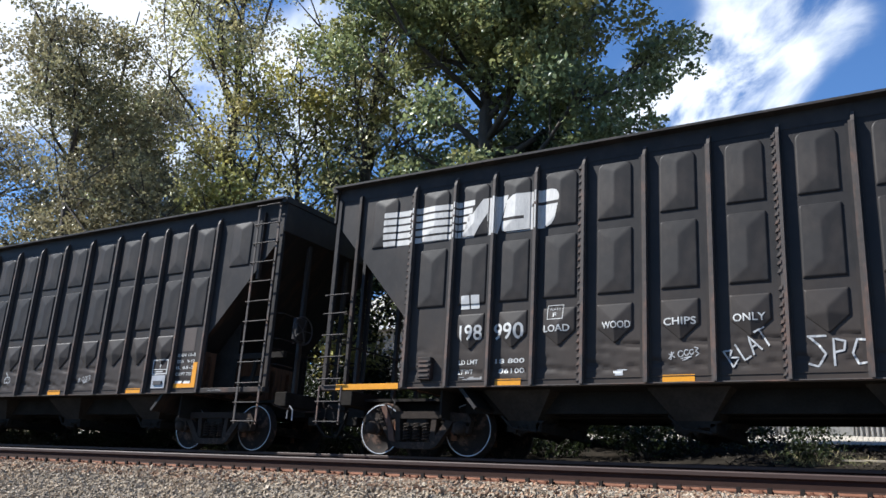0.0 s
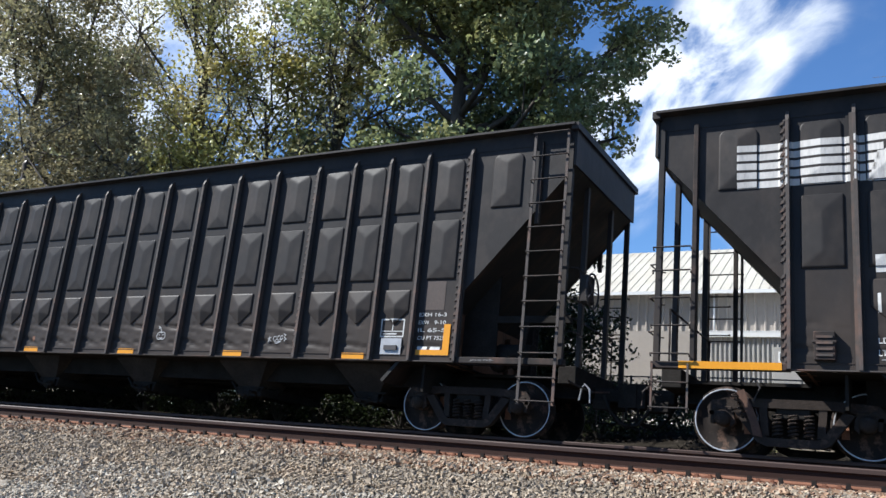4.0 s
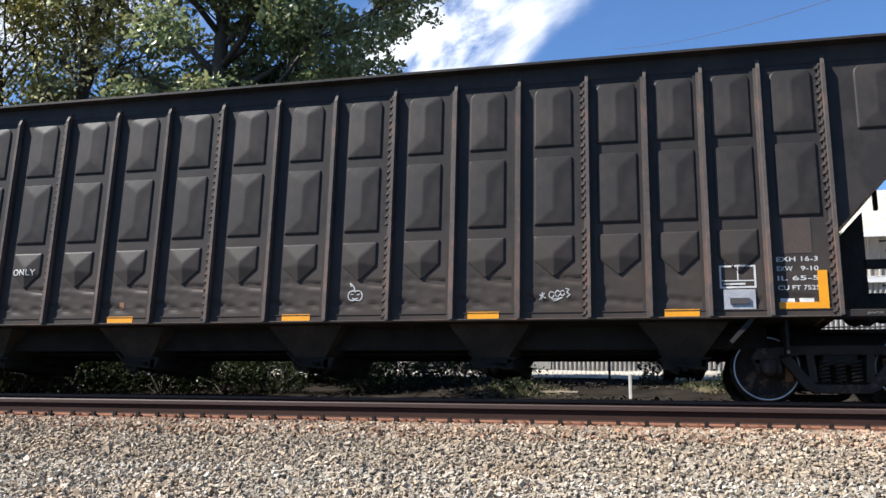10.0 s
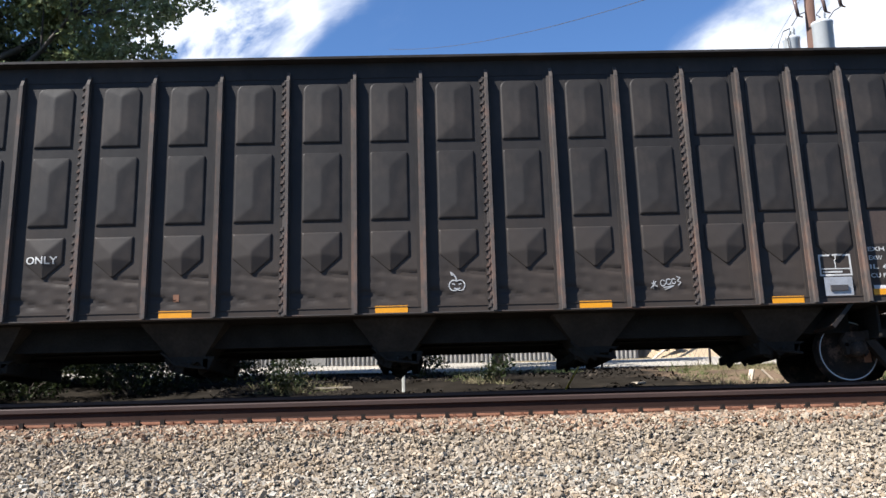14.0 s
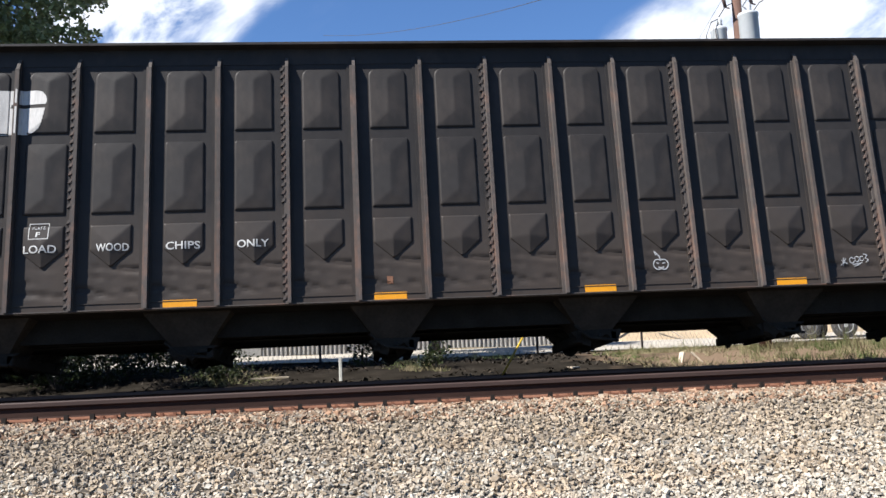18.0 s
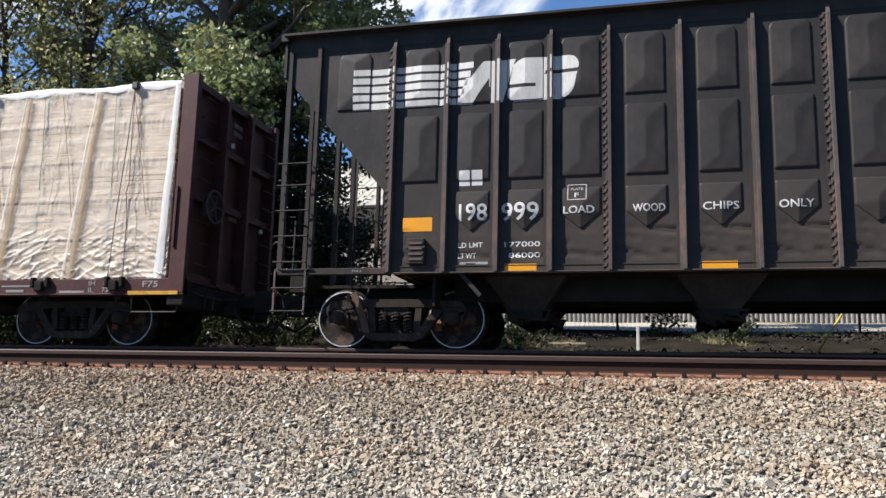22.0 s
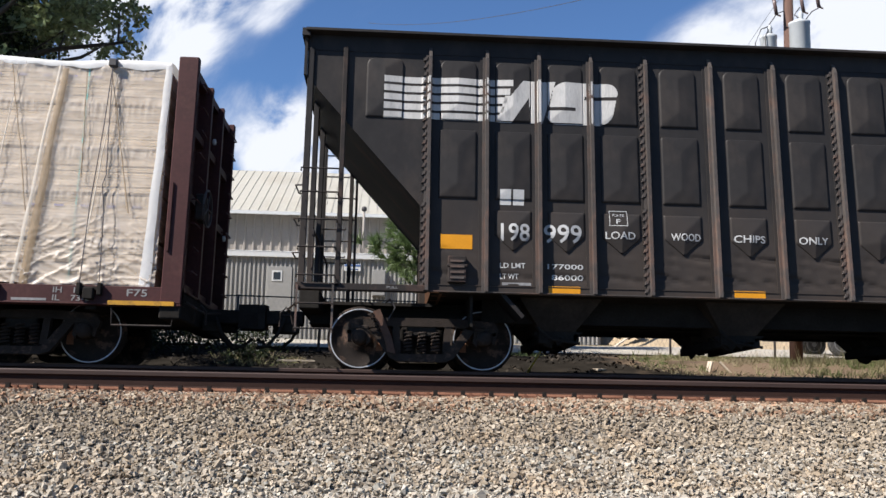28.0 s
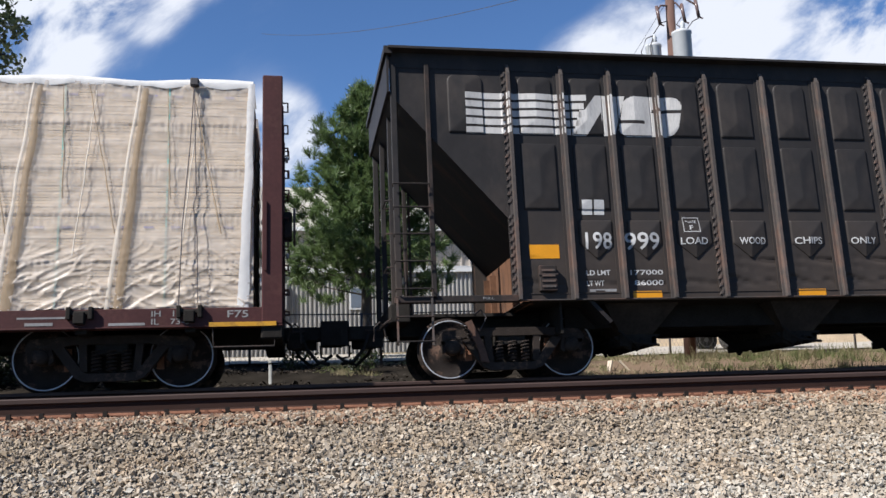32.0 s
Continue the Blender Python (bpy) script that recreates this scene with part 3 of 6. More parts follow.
def least(values, k=0.07):
    """The least of some values, rounded off where two of them meet."""
    out = values[0]
    for v in values[1:]:
        h = max(k - abs(out - v), 0.0) / k
        out = min(out, v) - h * h * k * 0.25
    return max(out, 0.0)


def pocket_width(z, z1, r):
    """Half the width of a pocket, drawn in at its rounded top."""
    d = z - (z1 - r)
    return BUMP_W - (0.0 if d <= 0 else r - math.sqrt(max(r * r - d * d, 0.0)))


def pillow(dx, z, z0, z1, r):
    """A hipped pressing: two long faces that meet in a soft upright ridge, a hip at its top and foot."""
    if not z0 <= z <= z1 or abs(dx) > pocket_width(z, z1, r) + 1e-6:
        return 0.0
    top, foot = HIPS[z1 > 4]
    return LIP + (BUMP_D - LIP) * least((1.02 - abs(dx) / BUMP_W, (z - z0) / foot, (z1 - z) / top))


def shield_width(z):
    zt, zs, zp = SHIELD
    return BUMP_W if z >= zs else BUMP_W * max(0.0, (z - zp) / (zs - zp))


def shield_bump(dx, z):
    zt, zs, zp = SHIELD
    if not zp <= z <= zt or abs(dx) > shield_width(z) + 1e-6:
        return 0.0
    low = (z - zp - abs(dx) * (zs - zp) / BUMP_W) / 0.26
    return LIP + (0.070 - LIP) * least((1.02 - abs(dx) / BUMP_W, (zt - z) / 0.26, low))


ROUND = (0.11, 0.035)


def bump_depth(dx, z, with_shield=True):
    """How far the pressings stand out of the sheet, dx from the panel's middle."""
    if abs(dx) <= BUMP_W:
        for (z0, z1), r in zip(ROWS, ROUND):
            if z0 <= z <= z1:
                return pillow(dx, z, z0, z1, r)
        if with_shield and SHIELD[2] <= z <= SHIELD[0]:
            return shield_bump(dx, z)
    return 0.012 if z < 1.166 else 0.0


def side_depth(x, z):
    """y of the near side of a hopper car at x along and z up."""
    out = 0.0
    for r in RIBS:
        if abs(x - r) < 0.023 and z < 4.72:
            return SHEET - 0.100
        if -0.115 < x - r < 0.055 and z < 4.66:
            out = 0.014
    for a, b in zip(RIBS, RIBS[1:]):
        if a < x < b:
            w, dx = bay(a, b), x - (a + b) / 2
            d = bump_depth(dx * w / (b - a), z, w != 0.85)
            return SHEET - max(out, d) + (dent(dx * w / (b - a), z, w) if max(out, d) == 0 else 0)
    c = 9.83 if x > 0 else -9.83
    if abs(x - c) < BUMP_W and ROWS[0][0] < z < ROWS[0][1]:
        return SHEET - bump_depth(x - c, z)
    return SHEET - out


def pressing(bm, cx, levels, width, depth):
    """A raised pressing drawn up row by row, with a soft rim that runs out into the sheet."""
    n = 24
    rows = [[bm.verts.new((cx + width(z) * (2 * i / n - 1), SHEET - depth(width(z) * (2 * i / n - 1), z), z)) for i in range(n + 1)] for z in levels]
    for lower, upper in zip(rows, rows[1:]):
        for i in range(n):
            bm.faces.new((lower[i], lower[i + 1], upper[i + 1], upper[i])).smooth = True
    rim = rows[0] + [r[-1] for r in rows[1:-1]] + rows[-1][::-1] + [r[0] for r in rows[-2:0:-1]]
    mid = (levels[0] + levels[-1]) / 2
    foot = [bm.verts.new((cx + (v.co.x - cx) * 1.035, SHEET + 0.002, mid + (v.co.z - mid) * 1.02)) for v in rim]
    for i in range(len(rim)):
        j = (i + 1) % len(rim)
        bm.faces.new((foot[i], foot[j], rim[j], rim[i])).smooth = True


def pocket(bm, cx, z0, z1):
    r = ROUND[z1 < 4]
    levels = [z0 + (z1 - r - z0) * i / 30 for i in range(31)] + [z1 - r + r * math.sin(a) for a in (0.35, 0.7, 1.0, 1.3, 1.5707)]
    pressing(bm, cx, levels, lambda z: pocket_width(z, z1, r), lambda dx, z: pillow(dx, z, z0, z1, r))


def shield(bm, cx):
    zt, zs, zp = SHIELD
    levels = [zp + 0.008 + (zs - zp - 0.008) * i / 14 for i in range(15)] + [zs + (zt - zs) * i / 14 for i in range(1, 15)]
    pressing(bm, cx, levels, shield_width, shield_bump)


def dent(x, z, w):
    """How far the foot of a bay of sheet is pushed in, x from its middle."""
    if not 1.18 < z < 1.78 or abs(x) > 0.46 * w:
        return 0.0
    n = noise.noise((x * 2.6 + w * 9, z * 8.0 + x * 1.2, w)) + 0.25 * noise.noise((x * 9, z * 14, w + 5))
    return (0.062 if w > 0.9 else 0.035) * max(0.0, n - 0.02) * min(1, (z - 1.18) * 8, (1.78 - z) * 8)


def bay(a, b):
    return 0.85 if abs(a + b) > 17 else 0.98 if b - a > 0.9 else 0.80


def panel_mesh(w, with_shield=True):
    """One bay of side sheet, centred on x = 0, with its pressed pockets; the foot of the sheet is dented."""
    bm = bmesh.new()
    zs = [FLOOR, 1.17] + [1.17 + 0.035 * k for k in range(1, 19)] + [2.4, 3.57, 4.69]
    xs = [-w / 2 + w * i / 18 for i in range(19)]
    front = {}
    for i, x in enumerate(xs):
        for j, z in enumerate(zs):
            front[i, j] = bm.verts.new((x, SHEET + dent(x, z, w), z))
    for i in range(18):
        for j in range(len(zs) - 1):
            bm.faces.new((front[i, j], front[i + 1, j], front[i + 1, j + 1], front[i, j + 1])).smooth = True
    box(bm, -w / 2, w / 2, SHEET + 0.02, SHEET + 0.03, FLOOR, 4.69)
    box(bm, -w / 2, w / 2, SHEET - 0.010, SHEET + 0.018, FLOOR, 1.165)
    box(bm, -w / 2, w / 2, SHEET - 0.020, SHEET + 0.018, 1.166, 1.178)
    for z0, z1 in ROWS:
        pocket(bm, 0, z0, z1)
    if with_shield:
        shield(bm, 0)
    bmesh.ops.recalc_face_normals(bm, faces=bm.faces[:])
    return bm


def rib_mesh():
    bm = bmesh.new()
    prism(bm, [(SHEET, FLOOR), (SHEET - 0.100, FLOOR), (SHEET - 0.100, 4.60), (SHEET - 0.05, 4.72), (SHEET, 4.78)], "x", -0.024, 0.022)
    box(bm, -0.065, -0.024, SHEET - 0.030, SHEET, FLOOR, 4.64, mi=0)
    box(bm, -0.11, 0.05, SHEET - 0.013, SHEET, FLOOR, 4.66, mi=1)
    return bm


def seam_mesh():
    """A riveted lap with a row of short teeth down one side of a rib."""
    bm = bmesh.new()
    for i in range(30):
        z = 1.12 + i * 0.118
        if 2.30 < z < 2.42:
            continue
        prism(bm, [(-0.105, z), (-0.055, z + 0.02), (-0.040, z + 0.075), (-0.085, z + 0.055)], "y", SHEET - 0.040, SHEET)
    return bm


FLIP = pose(0, 0, 0, 0, 0, 180)


def both_sides(ob):
    """The same part on the far side and, being symmetric, turned end for end."""
    return share(ob, FLIP @ ob.matrix_basis)


def wheel_mesh(y):
    """A freight wheel whose rim faces away from the car's middle."""
    s = 1 if y > 0 else -1
    prof = [(0.10, 0.06), (0.14, 0.05), (0.17, 0.015), (0.36, 0.0), (0.395, 0.035), (0.422, 0.047), (0.438, 0.048), (0.457, 0.036), (0.457, -0.055), (0.485, -0.07), (0.482, -0.095), (0.40, -0.095), (0.36, -0.05), (0.17, -0.04), (0.10, -0.06)]
    bm = bmesh.new()
    lathe(bm, [(r, s * h) for r, h in prof], "y", (0, y, 0), 48, mi=[0, 0, 0, 0, 0, 1, 0, 0, 0, 0, 0, 0, 0, 0])
    return bm


def wheelset(car, x):
    bm = bmesh.new()
    lathe(bm, [(0.075, -1.02), (0.075, -0.75), (0.095, -0.70), (0.085, 0), (0.095, 0.70), (0.075, 0.75), (0.075, 1.02)], "y", n=16)
    ws = part("wheelset", bm, M["wheel"], car, "steel wheels on their axle")
    ws.matrix_basis = pose(x, 0, 0.457)
    for y in (-0.745, 0.745):
        part("wheel", wheel_mesh(y), [M["wheel"], M["rim"]], ws, "dark steel wheel with a bright rim")
    return ws


def side_frame_mesh(y):
    """The cast side frame of a truck, 1.82 m between axles."""
    bm = bmesh.new()
    a, b = y - 0.06, y + 0.06
    top = [(-1.12, 0.60), (-1.05, 0.70), (-0.55, 0.74), (0.55, 0.74), (1.05, 0.70), (1.12, 0.60), (1.10, 0.50), (0.98, 0.50), (0.72, 0.58), (0.5, 0.62), (-0.5, 0.62), (-0.72, 0.58), (-0.98, 0.50), (-1.10, 0.50)]
    prism(bm, top, "y", a, b)
    bottom = [(-0.78, 0.585), (-0.64, 0.62), (-0.36, 0.25), (-0.30, 0.22), (0.30, 0.22), (0.36, 0.25), (0.64, 0.62), (0.78, 0.585), (0.46, 0.16), (0.34, 0.11), (-0.34, 0.11), (-0.46, 0.16)]
    prism(bm, bottom, "y", a, b)
    for s in (-1, 1):
        prism(bm, [(s * 0.40, 0.25), (s * 0.30, 0.25), (s * 0.33, 0.64), (s * 0.43, 0.64)], "y", a + 0.01, b - 0.01)
        prism(bm, [(s * 0.74, 0.40), (s * 0.80, 0.34), (s * 0.83, 0.55), (s * 0.77, 0.57)], "y", a, b)
        prism(bm, [(s * 1.02, 0.38), (s * 1.07, 0.38), (s * 1.09, 0.55), (s * 1.03, 0.55)], "y", a, b)
    return bm


def bearing_mesh(x, y):
    s = 1 if y > 0 else -1
    bm = bmesh.new()
    lathe(bm, [(0.02, 0.16), (0.075, 0.155), (0.09, 0.13), (0.105, 0.12), (0.115, 0.05), (0.115, -0.08)] if s > 0 else [(0.02, -0.16), (0.075, -0.155), (0.09, -0.13), (0.105, -0.12), (0.115, -0.05), (0.115, 0.08)], "y", (x, y, 0.457), 20)
    box(bm, x - 0.13, x + 0.13, y - 0.07, y + 0.07, 0.565, 0.62, bevel=0.01)
    return bm


def spring_mesh(x, y, r=0.06):
    bm = bmesh.new()
    pts = [(x + r * math.cos(a), y + r * math.sin(a), 0.24 + 0.30 * a / (2 * math.pi * 6)) for a in np.linspace(0, 2 * math.pi * 6, 60)]
    tube(bm, pts, 0.014, 5)
    return bm


def truck(car, x):
    bm = boxes((-0.22, 0.22, -1.02, 1.02, 0.48, 0.66), (-0.3, 0.3, -0.4, 0.4, 0.62, 0.80), bevel=0.02)
    t = part("truck", bm, M["under"], car, "greasy cast bolster of the truck")
    t.matrix_basis = pose(x, 0, 0)
    part("brake_beam", boxes((-0.62, 0.62, -0.62, -0.55, 0.24, 0.62), (-0.62, 0.62, 0.55, 0.62, 0.24, 0.62), (-0.06, 0.06, -0.6, 0.6, 0.3, 0.5)), M["under"], t, "greasy brake beams")
    for y in (-1.0, 1.0):
        part("side_frame", side_frame_mesh(y), M["truck"], t, "dusty cast side frame")
        for dx in (-0.91, 0.91):
            part("bearing", bearing_mesh(dx, y), M["truck"], t)
        for dx in (-0.20, 0.0, 0.20):
            part("spring", spring_mesh(dx, y), M["truck"], t)
        for dx in (-0.62, 0.62):
            bm = bmesh.new()
            prism(bm, [(dx - 0.05, 0.28), (dx + 0.05, 0.28), (dx + 0.04, 0.6), (dx - 0.04, 0.6)], "y", y * 0.72 - 0.05, y * 0.72 + 0.05)
            part("brake_shoe", bm, M["rust"], t)
    return t


def coupler(car, x, s):
    bm = bmesh.new()
    box(bm, min(x, x + s * 0.75), max(x, x + s * 0.75), -0.11, 0.11, 0.70, 0.92, bevel=0.02)
    c = x + s * 0.72
    prism(bm, [(c - 0.16, -0.16), (c + 0.14, -0.19), (c + 0.17, 0.02), (c + 0.08, 0.04), (c + 0.06, 0.22), (c - 0.16, 0.18)], "z", 0.62, 1.0)
    k = part("coupler", bm, M["under"], car, "greasy knuckle coupler")
    bm = bmesh.new()
    tube(bm, [(x + s * 0.25, -0.35, 0.78), (x + s * 0.34, -0.34, 0.55), (x + s * 0.5, -0.28, 0.36), (x + s * 0.68, -0.2, 0.33)], 0.028, 8)
    part("air_hose", bm, M["under"], car, "black rubber air hose")
    bar(car, "angle_cock", [(x + s * 0.06, -0.95, 0.62), (x + s * 0.10, -0.98, 0.80), (x + s * 0.16, -1.0, 0.86), (x + s * 0.24, -1.0, 0.78), (x + s * 0.25, -1.0, 0.58)], 0.014, M["plate"] if s > 0 and car.name.startswith("hopper") else M["iron"], "angle cock handle")
    bm = bmesh.new()
    tube(bm, [(x + s * 0.02, -1.35, 0.86), (x + s * 0.12, -1.2, 0.80), (x + s * 0.12, -0.5, 0.80), (x + s * 0.3, -0.25, 0.84)], 0.016, 6)
    part("uncoupling_lever", bm, M["iron"], car)
    bm = bmesh.new()
    tube(bm, [(x + s * 0.1, 0.42, 0.80), (x + s * 0.22, 0.40, 0.52), (x + s * 0.42, 0.34, 0.34), (x + s * 0.62, 0.26, 0.42), (x + s * 0.74, 0.2, 0.5)], 0.026, 8)
    part("air_hose", bm, M["under"], car, "black rubber air hose")
    bm = boxes((min(x + s * 0.04, x + s * 0.30), max(x + s * 0.04, x + s * 0.30), -0.30, -0.16, 0.56, 0.72), bevel=0.015)
    part("coupler_carrier", bm, M["under"], car, "greasy coupler carrier")
    part("draft_lug", boxes((min(x + s * 0.1, x + s * 0.5), max(x + s * 0.1, x + s * 0.5), 0.13, 0.2, 0.58, 0.9), bevel=0.015), M["under"], car)
    bm = bmesh.new()
    tube(bm, [(x + s * 0.55, -0.14, 0.62), (x + s * 0.56, -0.16, 0.44), (x + s * 0.68, -0.16, 0.42)], 0.018, 6)
    part("lock_lifter", bm, M["under"], car)


def bar(car, name, pts, r=0.016, mat=None, label=""):
    bm = bmesh.new()
    tube(bm, pts, r, 6)
    return part(name, bm, mat or M["iron"], car, label)


def ladder(car, name, xa, xb, y, z0, z1, rungs, label):
    bm = bmesh.new()
    w = 0.022 if z1 > 2 else 0.014
    for x in (xa, xb):
        box(bm, x - w, x + w, y - 0.010, y + 0.010, z0, z1)
    ld = part(name, bm, M["rib"], car, label)
    for z in rungs:
        b = bmesh.new()
        tube(b, [(xa - 0.02, y, z - 0.03), (xa - 0.02, y - 0.055, z), (xb + 0.02, y - 0.055, z), (xb + 0.02, y, z - 0.03)], 0.013, 6)
        part("rung", b, M["iron"], ld)
    return ld


def hopper_car():
    car = thing("hopper_car", "black open-top wood chip hopper car with pressed steel sides", "rail car", "cars of the train")
    # sides: bays of sheet, ribs, riveted seams
    kinds = {}
    for a, b in zip(RIBS, RIBS[1:]):
        w = bay(a, b)
        w_real = round(b - a, 3)
        c = (a + b) / 2
        if w not in kinds:
            kinds[w] = part("side_panel", panel_mesh(w, w != 0.85), M["car"], car, "black pressed sheet with raised pockets and dents")
            kinds[w].matrix_basis = pose(c, 0, 0)
            p = kinds[w]
        else:
            p = share(kinds[w], pose(c, 0, 0))
        p.scale = (w_real / w, 1, 1)
        f = share(p, pose(-c, 0, 0, 0, 0, 180))
        f.scale = (w_real / w, 1, 1)
    rib = seam = None
    for i, x in enumerate(RIBS):
        rib = share(rib, pose(x, 0, 0)) if rib else part("rib", rib_mesh(), [M["rib"], M["car"]], car, "worn vertical rib with rust showing")
        rib.matrix_basis = pose(x, 0, 0)
        both_sides(rib)
        if any(abs(abs(x) - k) < 0.05 for k in (0, 2.955, 5.91, 9.16)):
            seam = share(seam, pose(x, 0, 0)) if seam else part("seam", seam_mesh(), M["rib"], car, "toothed lap seam")
            seam["kind"] = "stuff"
            seam.matrix_basis = pose(x, 0, 0)
            both_sides(seam)
    # top chords
    for y in (-1, 1):
        bm = bmesh.new()
        prism(bm, [(y * 1.508, 4.66), (y * 1.508, 4.905), (y * 1.668, 4.912), (y * 1.668, 4.95), (y * 1.46, 4.95), (y * 1.46, 4.66)], "x", -HALF, HALF)
        part("top_chord", bm, M["car"], car)
    for s in (-1, 1):
        bm = boxes((s * HALF - 0.06, s * HALF + 0.06, -1.63, 1.63, 4.84, 4.955), (s * HALF - 0.02, s * HALF + 0.02, -1.55, 1.55, 4.25, 4.85))
        part("end_sheet", bm, M["car"], car)
        # corner sheets above the slope
        for y in (-1, 1):
            bm = bmesh.new()
            pts = [(s * 9.16, 2.20), (s * 10.98, 4.23), (s * 10.98, 4.70), (s * 9.16, 4.70)]
            prism(bm, pts, "y", y * 1.49, y * 1.5)
            if y < 0:
                pocket(bm, s * 9.83, *ROWS[0])
            bmesh.ops.recalc_face_normals(bm, faces=bm.faces[:])
            part("corner_panel", bm, M["car"], car)
        # sloping floor over the truck
        bm = bmesh.new()
        prism(bm, [(s * 11.0, 4.26), (s * 10.96, 4.30), (s * 7.75, 0.76), (s * 7.79, 0.72)], "y", -1.48, 1.48)
        part("slope_sheet", bm, M["slope"], car, "sloping end floor, rusty underneath")
        # bulkhead under the slope with its stiffeners
        bm = boxes((s * 8.95 - 0.02, s * 8.95 + 0.02, -1.4, 1.4, 1.05, 1.95))
        part("bolster_web", bm, M["webrust"], car, "brown web plate below the slope")
        for y in (-1.2, -0.7, 0.7, 1.2):
            part("stiffener", boxes((s * 8.97 - 0.1, s * 8.97 + 0.1, y - 0.015, y + 0.015, 1.05, 1.85)), M["webrust"], car)
        part("cross_web", boxes((s * 8.5 - 0.02, s * 8.5 + 0.02, -1.35, 1.35, 0.60, 1.06)), M["under"], car)
        # platform and end sill
        for y in (-1, 1):
            part("side_sill", boxes((min(s * 9.15, s * 11.0), max(s * 9.15, s * 11.0), min(y * 1.56, y * 1.42), max(y * 1.56, y * 1.42), 1.055, 1.155), bevel=0.01), M["iron"], car)
        part("end_sill", boxes((min(s * 10.7, s * 11.0), max(s * 10.7, s * 11.0), -0.95, 0.95, 0.86, 1.14), bevel=0.015), M["under"], car)
        part("shear_plate", boxes((min(s * 9.0, s * 10.9), max(s * 9.0, s * 10.9), -0.55, 0.55, 0.98, 1.03)), M["under"], car)
        # posts
        for y in (-1, 1):
            part("corner_post", boxes((s * 10.93 - 0.045, s * 10.93 + 0.045, y * 1.49 - 0.04, y * 1.49 + 0.04, 1.1, 4.7), bevel=0.008), M["car"], car)
            part("corner_post", boxes((s * 10.42 - 0.035, s * 10.42 + 0.035, y * 1.52 - 0.04, y * 1.52 + 0.04, 1.1 if s < 0 else 3.3, 4.72), bevel=0.008), M["iron"], car, "slim worn post")
            part("end_post", boxes((s * 10.9 - 0.04, s * 10.9 + 0.04, y * 0.62 - 0.05, y * 0.62 + 0.05, 1.1, 4.3), bevel=0.008), M["car"], car)
        truck(car, s * 9.19)
        for dx in (-0.91, 0.91):
            wheelset(car, s * 9.19 + dx)
        coupler(car, s * HALF, s)
    # middle: sills, hoppers and gates
    part("center_sill", boxes((-10.9, 10.9, -0.24, 0.24, 0.70, 1.06), (-10.9, 10.9, -0.36, 0.36, 0.70, 0.73), bevel=0.01), M["under"], car)
    for y in (-1, 1):
        part("bottom_flange", boxes((-9.2, 9.2, min(y * 1.47, y * 1.56), max(y * 1.47, y * 1.545), 1.066, 1.082)), M["rib"], car)
    for cx in (-7.17, -4.42, -1.52, 1.52, 4.42, 7.17):
        bm = bmesh.new()
        w = 0.62
        for y0, y1 in ((-1.24, -0.25), (0.25, 1.24)):
            o, i = (y0, y1) if y0 < 0 else (y1, y0)
            top = [(cx - w, o, 1.07), (cx + w, o, 1.07), (cx + w, i, 1.07), (cx - w, i, 1.07)]
            oo = o * 0.74
            low = [(cx - 0.22, oo, 0.55), (cx + 0.22, oo, 0.55), (cx + 0.22, i, 0.55), (cx - 0.22, i, 0.55)]
            a, b = [bm.verts.new(p) for p in top], [bm.verts.new(p) for p in low]
            fs = [bm.faces.new((a[k], a[(k + 1) % 4], b[(k + 1) % 4], b[k])) for k in range(4)] + [bm.faces.new(a), bm.faces.new(b)]
            bmesh.ops.recalc_face_normals(bm, faces=fs)
        part("hopper_bay", bm, M["hopper"], car, "tapering discharge hopper")
        bm = boxes((cx - 0.24, cx + 0.28, -0.85, 0.85, 0.47, 0.57), (cx + 0.22, cx + 0.32, -0.95, 0.95, 0.42, 0.58), (cx - 0.28, cx - 0.18, -0.9, 0.9, 0.42, 0.55), bevel=0.015)
        tube(bm, [(cx + 0.05, -1.0, 0.50), (cx + 0.05, 1.0, 0.50)], 0.035, 8)
        prism(bm, [(cx - 0.36, 0.58), (cx - 0.20, 0.40), (cx - 0.08, 0.36), (cx - 0.04, 0.50), (cx - 0.20, 0.62)], "y", -0.88, -0.80)
        rg = random.Random(int(cx * 100))
        for y0 in (-0.95, -0.5, 0.15, 0.7):
            pts = [(cx - 0.28, 0.60)]
            for k in range(9):
                pts.append((cx - 0.28 + 0.075 * k + rg.uniform(-0.025, 0.025), 0.44 + rg.uniform(-0.11, 0.06) + 0.07 * abs(k - 4) / 4))
            prism(bm, pts + [(cx + 0.40, 0.60)], "y", y0, y0 + 0.10)
        tube(bm, [(cx - 0.34, -1.05, 0.66), (cx - 0.12, -1.08, 0.47), (cx + 0.30, -1.06, 0.42)], 0.022, 6)
        part("discharge_gate", bm, M["under"], car, "greasy gate gear under the hopper")
    part("floor_sheet", boxes((-9.1, 9.1, -1.465, 1.465, 1.056, 1.064)), M["under"], car, "dark floor sheet between the hoppers")
    for y in (-0.86, 0.86):
        part("hopper_skirt", boxes((-8.3, 8.3, y - 0.01, y + 0.01, 0.715, 1.06)), M["under"], car, "dark longitudinal web between the hoppers")
    for x in (-5.8, -2.95, 0, 2.95, 5.8):
        part("crossbearer", boxes((x - 0.06, x + 0.06, -0.84, 0.84, 0.80, 1.06)), M["under"], car)
    bar(car, "brake_rod", [(-8.4, -0.5, 0.73), (0, -0.55, 0.76), (8.4, -0.5, 0.73)], 0.02, M["under"])
